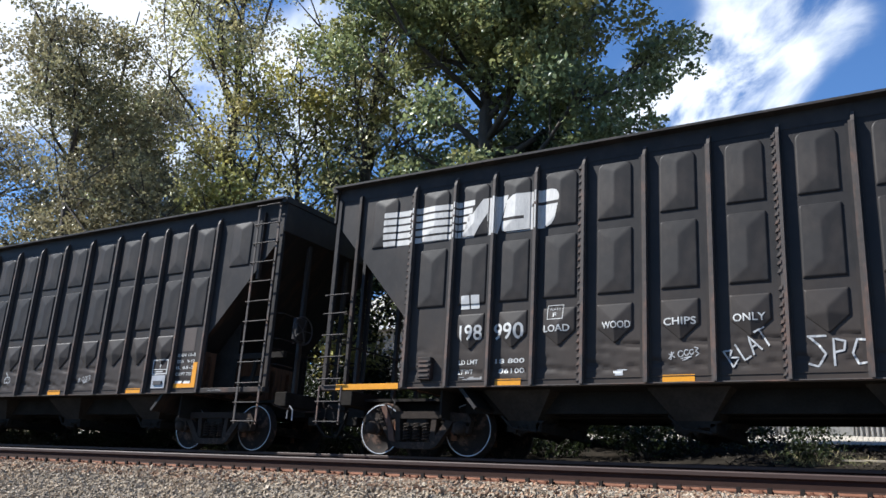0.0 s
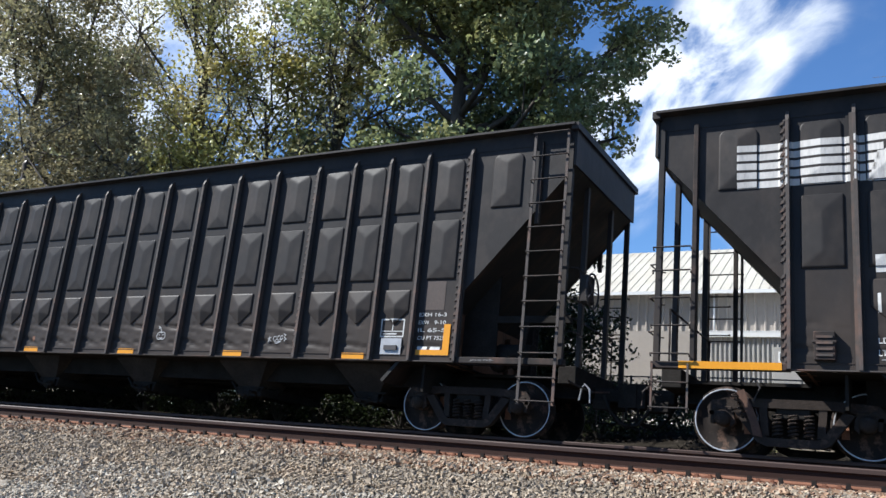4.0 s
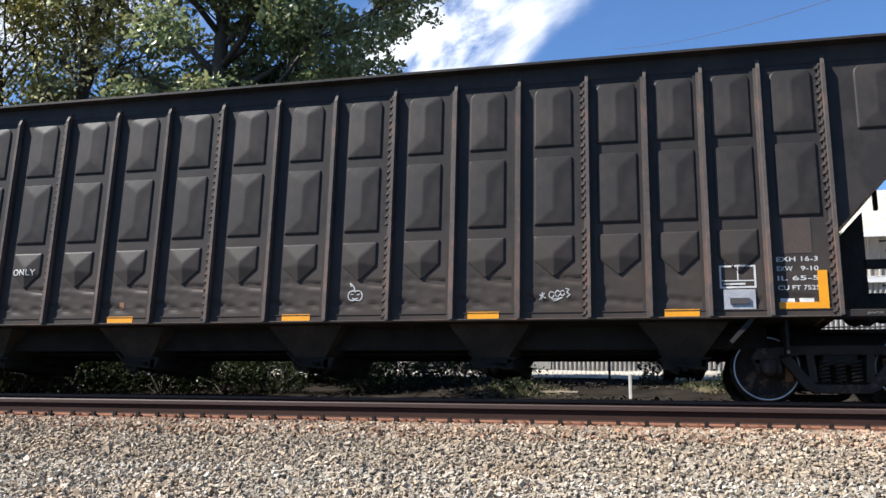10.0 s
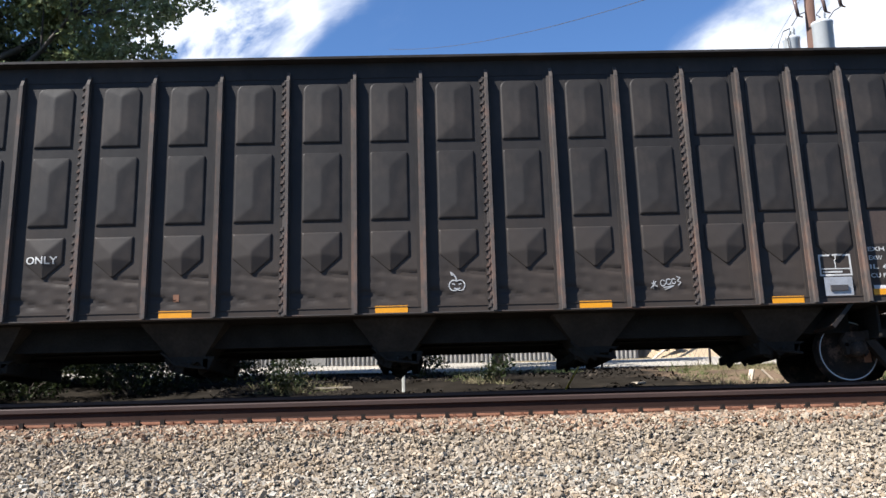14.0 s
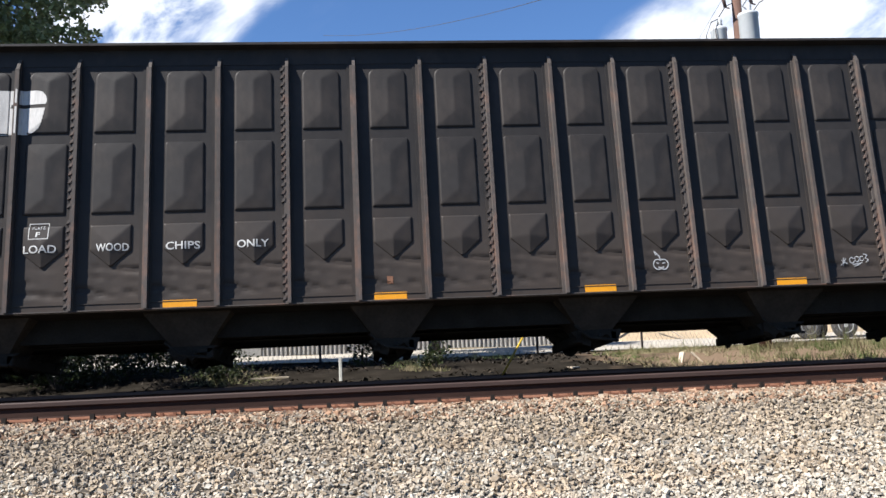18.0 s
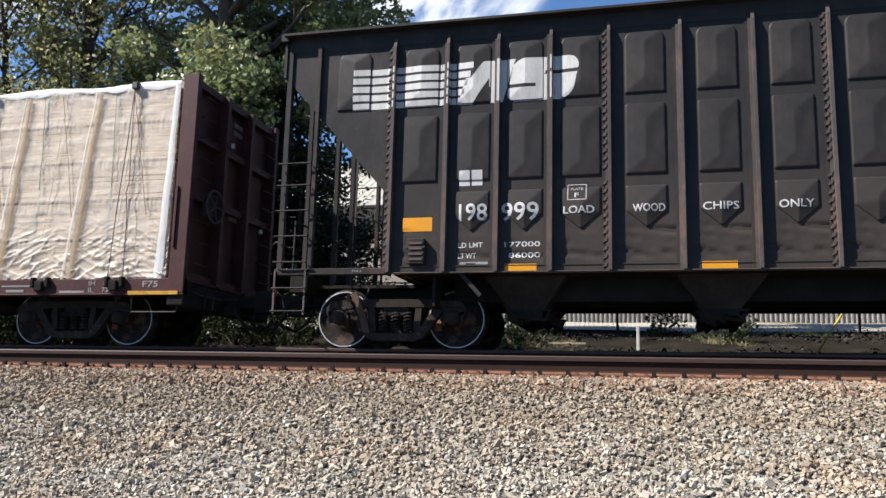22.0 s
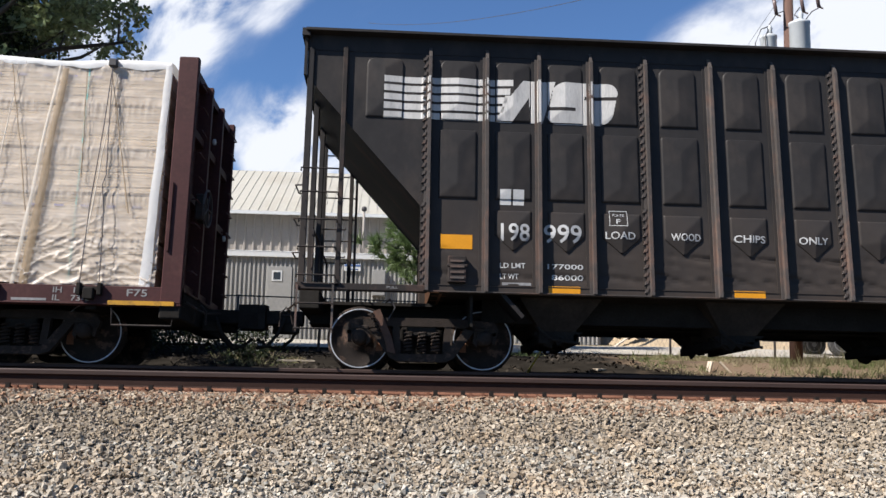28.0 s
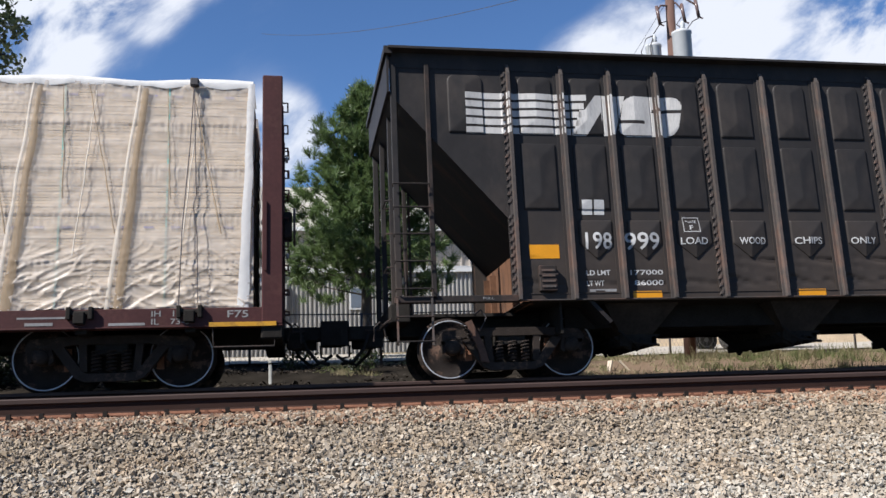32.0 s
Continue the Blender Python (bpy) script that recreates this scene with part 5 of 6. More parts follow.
def wrap_material():
    m = material("cloudy_plastic_wrap", (0.70, 0.605, 0.505), 0.4, vary=0.05, grain=(0.8, 9))
    n, l = m.node_tree.nodes, m.node_tree.links
    b = n["Principled BSDF"]
    coord = n.new("ShaderNodeTexCoord")
    heights = []
    for rot, scale, detail in ((0.9, (0.5, 1, 2.6), 3), (0.05, (0.5, 1, 2.4), 2)):
        mp = n.new("ShaderNodeMapping")
        mp.inputs["Rotation"].default_value = (0, rot, 0)
        mp.inputs["Scale"].default_value = scale
        l.new(coord.outputs["Object"], mp.inputs["Vector"])
        t = n.new("ShaderNodeTexNoise")
        t.inputs["Scale"].default_value, t.inputs["Detail"].default_value, t.inputs["Distortion"].default_value = 2.2, detail, 0.8
        l.new(mp.outputs["Vector"], t.inputs["Vector"])
        heights.append(t)
    add = n.new("ShaderNodeMath")
    l.new(heights[0].outputs["Fac"], add.inputs[0])
    l.new(heights[1].outputs["Fac"], add.inputs[1])
    bp = n.new("ShaderNodeBump")
    bp.inputs["Strength"].default_value, bp.inputs["Distance"].default_value = 0.3, 0.03
    l.new(add.outputs["Value"], bp.inputs["Height"])
    l.new(bp.outputs["Normal"], b.inputs["Normal"])
    clear = n.new("ShaderNodeBsdfTransparent")
    ms = n.new("ShaderNodeMixShader")
    r = n.new("ShaderNodeMapRange")
    r.inputs["From Min"].default_value, r.inputs["From Max"].default_value = 0.8, 1.25
    r.inputs["To Min"].default_value, r.inputs["To Max"].default_value = 0.34, 0.60
    l.new(add.outputs["Value"], r.inputs["Value"])
    l.new(r.outputs["Result"], ms.inputs[0])
    l.new(clear.outputs["BSDF"], ms.inputs[1])
    l.new(b.outputs["BSDF"], ms.inputs[2])
    l.new(ms.outputs["Shader"], n["Material Output"].inputs["Surface"])
    return m


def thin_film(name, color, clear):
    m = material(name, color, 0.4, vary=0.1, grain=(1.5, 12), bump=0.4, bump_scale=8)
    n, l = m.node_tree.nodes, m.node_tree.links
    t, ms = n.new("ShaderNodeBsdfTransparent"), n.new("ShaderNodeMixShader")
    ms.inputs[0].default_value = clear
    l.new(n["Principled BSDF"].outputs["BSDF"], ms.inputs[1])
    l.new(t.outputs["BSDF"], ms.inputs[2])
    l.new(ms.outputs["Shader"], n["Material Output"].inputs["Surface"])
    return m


M["lumber"] = material("sawn_softwood", (0.6048, 0.4896, 0.3456), 0.8, vary=0.08, grain=(0.8, 5), stretch=(0.3, 1, 3), island=0.17)
M["film"] = material("opaque_white_film", (0.648, 0.6336, 0.6048), 0.38, vary=0.05, grain=(1.5, 14), bump=0.5, bump_scale=6, translucent=0.2)
# the amber carries the shade of folds and creases in its colour
M["shadefilm"] = thin_film("amber_film_fold", (0.30, 0.215, 0.125), 0.30)
M["clearfold"] = thin_film("pale_film_fold", (0.6336, 0.5688, 0.4752), 0.45)
M["teal"] = material("teal_strapping", (0.2016, 0.396, 0.3384), 0.5, vary=0.1)
M["ink"] = material("purple_ink_stamp", (0.22, 0.20, 0.34), 0.7, vary=0.1)
M["cable"] = material("steel_tie_cable", (0.07, 0.06, 0.06), 0.5, metal=0.4, vary=0.1)
M["wrap"] = wrap_material()


def drape(x0, x1, z0, z1, y, amp, seed, fine, slack=0.0):
    """A hanging sheet of film: soft folds above, fans of sharp creases at its foot."""
    nx = int((x1 - x0) * (55 if fine else 16))
    zs = list(np.arange(z0, z0 + 1.15, 0.02 if fine else 0.06)) + list(np.arange(z0 + 1.15, z1, 0.045 if fine else 0.1)) + [z1]
    bm = bmesh.new()
    g = {}
    for i in range(nx + 1):
        x = x0 + (x1 - x0) * i / nx
        for j, z in enumerate(zs):
            low = max(0, 1 - (z - z0) / 1.0)
            d = amp * (1 + low) * (0.6 + noise.noise((x * 2.1 + z * 1.2, z * 2.6 - x * 1.1, seed)) + 0.4 * noise.noise((x * 6, z * 5 + x * 4, seed + 7)))
            lean = 1 if noise.noise((x * 0.9, seed, 4.0)) > 0 else -1
            r1 = 1 - abs(noise.noise(((x * 0.6 + lean * z) * 2.2, (z - lean * x * 0.6) * 7.0, seed + 3)))
            r2 = 1 - abs(noise.noise((x * 1.3, z * 8.0 + 0.8 * math.sin(x * 4), seed + 11)))
            d += 0.042 * low ** 0.7 * r1 ** 11 + 0.022 * (0.35 + low) * r2 ** 13
            top = max([0] + [1 - (zt - z) / 0.28 for zt in TIERS[1:] if zt > z])
            d += 0.012 * top * (1 - abs(noise.noise((x * 11, z * 0.8, seed + 9)))) ** 6
            zz = z + (slack * noise.noise((x * 1.6, seed, 1.0)) if j == 0 else 0)
            g[i, j] = bm.verts.new((x, y - 0.010 - abs(d), zz))
    for i in range(nx):
        for j in range(len(zs) - 1):
            bm.faces.new((g[i, j], g[i + 1, j], g[i + 1, j + 1], g[i, j + 1])).smooth = True
    return bm


def lumber_stack(x0, x1, near, seed):
    """Five packs of boards under cloudy film, on one side of the centre beam; coordinates of the car."""
    s = thing("lumber_stack", "stack of sawn lumber packs wrapped in cloudy plastic film", "lumber", "lumber load")
    y = -1.36
    for k, (z0, z1) in enumerate(zip(TIERS, TIERS[1:])):
        bm = bmesh.new()
        rng = random.Random(seed * 10 + k)
        layers = 14
        h = (z1 - z0 - 0.05) / layers
        for i in range(layers):
            o = rng.uniform(-0.006, 0.006)
            box(bm, x0 + rng.uniform(0, 0.015), x1 - rng.uniform(0, 0.015), y + o, -0.24, z0 + i * h + 0.0025, z0 + (i + 1) * h - 0.0025)
        pk = tagged(part("lumber_pack", bm, M["lumber"], s), kind="stuff")
        for x in np.arange(x0 + 0.85, x1 - 0.2, 1.42):
            part("strap", boxes((x - 0.011, x + 0.011, y - 0.014, y - 0.008, z0, z1 - 0.05)), M["teal"], pk, "teal plastic strap")
        if k in (1, 4):
            zi = z1 - 0.22
            for x in np.arange(x0 + 0.15, x1 - 0.2, 0.36):
                part("ink_stamp", boxes((x, x + 0.13, y - 0.012, y - 0.0085, zi, zi + 0.03)), M["ink"], pk)
        for x in np.linspace(x0 + 0.2, x1 - 0.2, 5):
            part("sticker_lath", boxes((x - 0.02, x + 0.02, y + 0.02, -0.3, z1 - 0.055, z1)), M["lumber"], pk)
    part("wrap", drape(x0 - 0.02, x1 + 0.02, 1.05, 4.35, y, 0.013, seed, x1 > 3, 0.06), M["wrap"], s, "cloudy wrinkled plastic film")
    bm = bmesh.new()
    nx, g = int((x1 - x0) * 10), {}
    for i in range(nx + 1):
        x = x0 + (x1 - x0) * i / nx
        sag = 0.05 * noise.noise((x * 0.9, seed, 2.0))
        for j, (yy, z) in enumerate(((y - 0.030, 4.30), (y - 0.036, 4.36), (y - 0.01, 4.42 + sag), (y + 0.15, 4.45 + sag), (-0.75, 4.47 + sag), (-0.22, 4.44))):
            zz = z + (0.06 * noise.noise((x * 2.5, seed, 5.0)) if j == 0 else 0)
            g[i, j] = bm.verts.new((x, yy + 0.012 * noise.noise((x * 7, z, seed)), zz))
    for i in range(nx):
        for j in range(5):
            bm.faces.new((g[i, j], g[i + 1, j], g[i + 1, j + 1], g[i, j + 1])).smooth = True
    part("wrap_top", bm, M["film"], s, "bright white film folded over the top")
    return s


def fold_strip(s, xt, xb, w, z0, z1, mat, label, y=-1.415):
    """A fold of film running down a stack, a little aslant."""
    bm = bmesh.new()
    g, n = {}, 40
    for j in range(n + 1):
        k = j / n
        x = xb + (xt - xb) * k + 0.02 * noise.noise((k * 6, xt, 0))
        ww = w * (0.75 + 0.5 * (1 - k) + 0.25 * noise.noise((k * 5, xb, 3)))
        for i, (a, d) in enumerate(((-0.5, 0), (-0.2, -0.006), (0.15, -0.008), (0.5, 0))):
            g[i, j] = bm.verts.new((x + a * ww, y + d, z0 + (z1 - z0) * k))
    for i in range(3):
        for j in range(n):
            bm.faces.new((g[i, j], g[i + 1, j], g[i + 1, j + 1], g[i, j + 1])).smooth = True
    return part("film_fold", bm, mat, s, label)


timber_car = lumber_car()
STACKS = []
for i, (xa, xb) in enumerate(((6.15, 11.02), (1.25, 6.10), (-3.65, 1.20), (-8.55, -3.70), (-11.02, -8.60))):
    st = lumber_stack(xa, xb, True, 3 + i)
    for x in np.arange(xb - 1.88, xa + 0.3, -1.42):
        # a pale strip paints the fold's lit side, an amber one its shade
        fold_strip(st, x + 0.29, x - 0.04, 0.055, 1.05, 4.30, M["clearfold"], "pale fold of film")
        fold_strip(st, x + 0.37, x + 0.10, 0.105, 1.05, 4.26, M["shadefilm"], "amber fold of film, shade put into its colour", -1.407)
    for k, x in enumerate(np.arange(xb - 0.85, xa + 0.5, -1.42)):
        fold_strip(st, x, x + 0.42, 0.018, 2.1, 4.28, M["shadefilm"], "thin slanting crease of film")
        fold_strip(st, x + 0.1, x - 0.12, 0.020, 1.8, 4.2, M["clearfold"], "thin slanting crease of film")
        fold_strip(st, x - 0.35, x - 0.28, 0.018, 2.6, 4.26, M["shadefilm"], "thin amber crease of film, shade put in")
    if i == 0:
        fold_strip(st, 11.00, 10.90, 0.12, 0.97, 4.36, M["film"], "bright white end fold of film", -1.415)
    STACKS.append(st)
    far = copy_thing(st, pose(0, 0, 0))
    STACKS.append(far)
    far["turned"] = 1
CABLES = []
for x in np.arange(10.05, -10.2, -1.45 * 2):
    c = thing("tie_down_cable", "steel tie-down cable over the lumber with a corner guard", "cable", "load tie-downs")
    bar(c, "cable", [(x, -1.52, 1.02), (x + 0.02, -1.47, 2.2), (x + 0.10, -1.455, 3.4), (x + 0.14, -1.44, 4.36), (x + 0.1, -1.2, 4.49), (x, -0.2, 4.42)], 0.008, M["cable"])
    bar(c, "cable", [(x + 0.25, -1.47, 1.1), (x + 0.22, -1.465, 2.1), (x + 0.16, -1.46, 2.5), (x + 0.20, -1.455, 2.65), (x + 0.17, -1.455, 3.4), (x + 0.14, -1.44, 4.36)], 0.007, M["cable"])
    part("corner_guard", boxes((x + 0.08, x + 0.20, -1.47, -1.36, 4.30, 4.42), bevel=0.015), M["dark"], c)
    CABLES.append(c)


# ---- warehouse, pole, fence ----
def warehouse():
    b = thing("warehouse", "long metal-clad warehouse with a pale roof and a lean-to", "building")
    x0, x1 = -34.0, 9.2
    y = 23.5
    # lean-to with corrugated siding
    bm = bmesh.new()
    box(bm, x0, x1, y + 0.06, y + 3.6, 0.6, 4.62)
    part("lean_to_wall", bm, M["siding"], b, "grey corrugated wall")
    bm = bmesh.new()
    n = int((x1 + 10.2) / 0.19)
    for i in range(n):
        x = -10.2 + i * 0.19
        prism(bm, [(x, y + 0.06), (x + 0.03, y), (x + 0.085, y), (x + 0.115, y + 0.06)], "z", 0.6, 4.60)
    part("corrugation", bm, M["siding"], b, "grey corrugated sheet ribs")
    part("fascia", boxes((-8.2, x1 + 0.1, y - 0.12, y + 0.06, 4.50, 4.74), (-8.2, x1 + 0.1, y - 0.12, y + 3.6, 4.70, 4.76), bevel=0.01), M["trim"], b, "white metal fascia")
    # taller hall behind
    yb, xe = 27.0, 31.0
    part("hall_wall", boxes((x0, xe, yb + 0.04, yb + 12, 0.6, 7.1)), M["uppersiding"], b, "tan metal wall of the hall")
    bm = bmesh.new()
    for i in range(int((xe - x0) / 0.42)):
        x = x0 + i * 0.42
        prism(bm, [(x, yb + 0.04), (x + 0.04, yb - 0.03), (x + 0.10, yb - 0.03), (x + 0.14, yb + 0.04)], "z", 4.6, 7.0)
    part("wall_rib", bm, M["uppersiding"], b, "tan vertical wall ribs")
    # roof in sheets with raised seams
    ridge_y, ridge_z = 33.0, 10.30
    ea_y, ea_z = 26.55, 6.98
    for i in range(38):
        xa = x0 + i * (xe + 0.4 - x0) / 38
        xb = x0 + (i + 1) * (xe + 0.4 - x0) / 38
        bm = bmesh.new()
        prism(bm, [(ea_y, ea_z), (ridge_y, ridge_z), (ridge_y, ridge_z + 0.05), (ea_y, ea_z + 0.06)], "x", xa, xb - 0.01)
        for k in range(4):
            x = xa + (xb - xa) * k / 4
            prism(bm, [(ea_y, ea_z + 0.06), (ridge_y, ridge_z + 0.05), (ridge_y, ridge_z + 0.08), (ea_y, ea_z + 0.09)], "x", x, x + 0.05)
        part("roof_sheet", bm, M["roof"], b)
    bm = bmesh.new()
    prism(bm, [(ridge_y, ridge_z), (ridge_y + 6.5, 7.0), (ridge_y + 6.5, 7.06), (ridge_y, ridge_z + 0.06)], "x", x0, xe + 0.4)
    part("rear_roof", bm, M["roof"], b)
    part("gutter", boxes((x0, xe + 0.4, ea_y - 0.10, ea_y + 0.02, ea_z - 0.10, ea_z + 0.05)), M["trim"], b, "white gutter")
    for x in (-8.45,):
        bm = bmesh.new()
        tube(bm, [(x, yb - 0.1, 6.9), (x, yb - 0.1, 4.76)], 0.05, 8)
        part("downpipe", bm, M["trim"], b)
    for x in (-1.4,):
        bm = bmesh.new()
        tube(bm, [(x, 26.0, 4.74), (x, 26.0, 7.1)], 0.06, 8)
        mast = part("vent_pipe", bm, M["uppersiding"], b, "tan vent pipe above the lean-to roof")
        bm = bmesh.new()
        lathe(bm, [(0.05, 7.05), (0.12, 7.1), (0.12, 7.25), (0.05, 7.3)], "z", (x, 26.0, 0), 12)
        part("pipe_cap", bm, M["dark"], mast)
    for x in (-3.75, -3.38):
        bm = bmesh.new()
        tube(bm, [(x, 25.6, 4.74), (x, 25.6, 8.1)], 0.035, 8)
        mast = part("service_mast", bm, M["wood"], b, "brown service mast on the lean-to roof")
        bm = bmesh.new()
        lathe(bm, [(0.03, 8.05), (0.07, 8.1), (0.08, 8.2), (0.03, 8.26)], "z", (x, 25.6, 0), 12)
        part("mast_head", bm, M["dark"], mast)
        bm = bmesh.new()
        tube(bm, [(x, 25.6, 8.1), (x + 0.25, 25.5, 7.75), (x + 0.3, 25.5, 7.3), (x - 0.1, 25.55, 6.9)], 0.012, 5)
        part("drop_wire", bm, M["dark"], mast)
    # door with a small window, big roller door, sign
    d = part("door", boxes((-5.36, -4.33, y - 0.03, y + 0.02, 1.0, 4.10), bevel=0.01), M["siding"], b, "grey door")
    part("window", boxes((-5.19, -4.75, y - 0.05, y - 0.03, 3.46, 3.92)), M["trim"], d)
    part("pane", boxes((-5.12, -4.82, y - 0.058, y - 0.05, 3.53, 3.85)), M["glass"], d)
    part("door", boxes((-13.4, -8.25, y - 0.02, y + 0.05, 0.9, 4.75)), M["uppersiding"], b, "wide plain sliding door")
    w = part("window", boxes((2.35, 2.95, y - 0.04, y + 0.02, 2.9, 3.9)), M["trim"], b)
    part("pane", boxes((2.42, 2.88, y - 0.05, y - 0.04, 2.97, 3.83)), M["pane"], w)
    mb = part("meter_box", boxes((-0.88, -0.28, y - 0.22, y, 2.9, 4.04), bevel=0.015), M["siding"], b, "grey metal meter cabinet")
    part("cabinet_door", boxes((-0.84, -0.32, y - 0.235, y - 0.22, 2.95, 3.99)), M["siding"], mb)
    sg = part("sign", boxes((-2.10, -1.38, y - 0.08, y - 0.03, 3.98, 4.28)), M["trim"], b, "small blue and white sign board")
    part("sign_band", boxes((-2.08, -1.40, y - 0.09, y - 0.08, 4.18, 4.26)), M["blue"], sg)
    part("sign_band", boxes((-2.0, -1.5, y - 0.09, y - 0.08, 4.03, 4.08)), M["blue"], sg)
    return b


def utility_pole():
    x, y = 9.70, 6.5
    p = thing("utility_pole", "brown wooden utility pole with two transformers", "utility pole", m=pose(x, y, 0.2))
    bm = bmesh.new()
    tube(bm, [(0, 0, -0.3), (0.05, 0, 5), (0.13, 0, 11.6)], 0.155, 14, 0.11)
    part("pole", bm, M["wood"], p, "brown wooden pole")
    for cx, cy, z0, z1, r in ((0.27, -0.20, 7.2, 8.58, 0.245), (-0.37, 0.15, 7.2, 8.33, 0.20)):
        bm = bmesh.new()
        lathe(bm, [(r * 0.9, z0), (r, z0 + 0.05), (r, z1 - 0.12), (r * 1.06, z1 - 0.1), (r * 1.06, z1 - 0.04), (r * 0.5, z1 + 0.03)], "z", (cx, cy, 0), 24)
        t = part("transformer", bm, M["can"], p, "pale grey transformer can")
        bm = bmesh.new()
        lathe(bm, [(0.03, z1), (0.07, z1 + 0.05), (0.05, z1 + 0.1), (0.07, z1 + 0.15), (0.03, z1 + 0.25)], "z", (cx + 0.02, cy - 0.05, 0), 10)
        part("bushing", bm, M["can"], t)
        bm = bmesh.new()
        box(bm, cx - 0.05, cx + 0.05, cy, cy + 0.3, z1 - 0.5, z1 - 0.3)
        part("bracket", bm, M["dark"], t)
    for sx, z in ((0.35, 9.1), (0.75, 9.25), (-0.35, 9.0)):
        bm = bmesh.new()
        tube(bm, [(0.1, 0, z + 0.35), (sx * 0.6, -0.1, z + 0.3), (sx, -0.15, z + 0.1)], 0.025, 6)
        tube(bm, [(sx, -0.15, z + 0.25), (sx + 0.06, -0.17, z - 0.25)], 0.045, 8)
        tube(bm, [(sx + 0.06, -0.17, z - 0.25), (sx + 0.16, -0.2, z - 0.3)], 0.02, 6)
        part("fuse_cutout", bm, M["porcelain"], p, "dark fuse cutout on its arm")
    for pts in ([(-0.37, 0.1, 8.55), (-0.62, 0.0, 8.42), (-0.78, 0, 8.05), (-0.68, 0, 7.5)], [(-0.37, 0.1, 8.58), (-0.2, 0, 8.85), (0.05, 0, 8.95)], [(-0.37, 0.1, 8.5), (-0.55, -0.05, 8.2), (-0.5, -0.05, 7.7)], [(0.36, -0.25, 8.55), (0.2, -0.1, 8.8), (0.35, -0.1, 9.0)], [(0.36, -0.25, 8.55), (0.6, -0.2, 8.85), (0.85, -0.2, 9.0)], [(0.16, 0.02, 0.2), (0.2, -0.15, 3), (0.22, -0.12, 7.4)]):
        bm = bmesh.new()
        tube(bm, pts, 0.014, 5)
        part("jumper_wire", bm, M["dark"], p)
    return p


def wires():
    for a, b, sag in (((9.85, 6.5, 10.9), (60, 2.0, 9.6), 1.2), ((9.85, 6.5, 11.4), (60, 0.0, 11.2), 1.2), ((9.80, 6.5, 10.9), (-2.0, 40, 22.0), 0.8)):
        bm = bmesh.new()
        A, B = Vector(a), Vector(b)
        tube(bm, [A.lerp(B, k / 16) - Vector((0, 0, sag * 4 * (k / 16) * (1 - k / 16))) for k in range(17)], 0.012, 5)
        tagged(mesh_ob("power_line", bm, M["dark"]), "thin dark overhead power line", "cable")


def chain_fence():
    f = thing("chain_link_fence", "low chain-link fence with dark posts along the lane", "fence")
    y = 10.6
    for i in range(17):
        x = -28.84 + i * 3.07
        z = ground_z(x, y)
        bm = bmesh.new()
        tube(bm, [(x, y, z - 0.2), (x, y, z + 1.45)], 0.035, 8)
        part("post", bm, M["dark"], f)
    bm = bmesh.new()
    tube(bm, [(x, y, ground_z(x, y) + 1.42) for x in np.arange(-28.84, 20.4, 3.07)], 0.022, 6)
    part("top_rail", bm, M["dark"], f)
    bm = bmesh.new()
    step = 0.13
    for i in range(int(46.4 / step)):
        x = -30 + i * step
        z = ground_z(x, y) + 0.05
        for s in (-1, 1):
            for k in range(5):
                za, zb = z + k * 0.27, z + (k + 1) * 0.27
                xa, xb = x + s * step * (k % 2), x + s * step * ((k + 1) % 2)
                v = [bm.verts.new(q) for q in ((xa - 0.003, y, za), (xa + 0.003, y, za), (xb + 0.003, y, zb), (xb - 0.003, y, zb))]
                bm.faces.new(v)
    tagged(part("mesh_wire", bm, M["galv"], f, "grey diamond wire mesh"), kind="stuff")


def marker_post():
    z = ground_z(-0.48, 4.2)
    bm = bmesh.new()
    box(bm, -0.515, -0.450, 4.17, 4.23, z - 0.2, 0.52, bevel=0.01)
    tagged(mesh_ob("marker_post", bm, M["postwhite"]), "slim white marker post beside the track", "post")


def guy_guard():
    bm = bmesh.new()
    tube(bm, [(2.66, 3.5, -0.12), (3.26, 3.9, 0.74)], 0.020, 8)
    g = mesh_ob("guy_guard", bm, M["guy"])
    tagged(g, "yellow plastic guard on a slanting guy wire", "guy wire")
    bm = bmesh.new()
    tube(bm, [(3.26, 3.9, 0.74), (9.6, 6.45, 9.5)], 0.006, 5)
    part("wire", bm, M["galv"], g)


warehouse()
utility_pole()
wires()
chain_fence()
marker_post()
guy_guard()


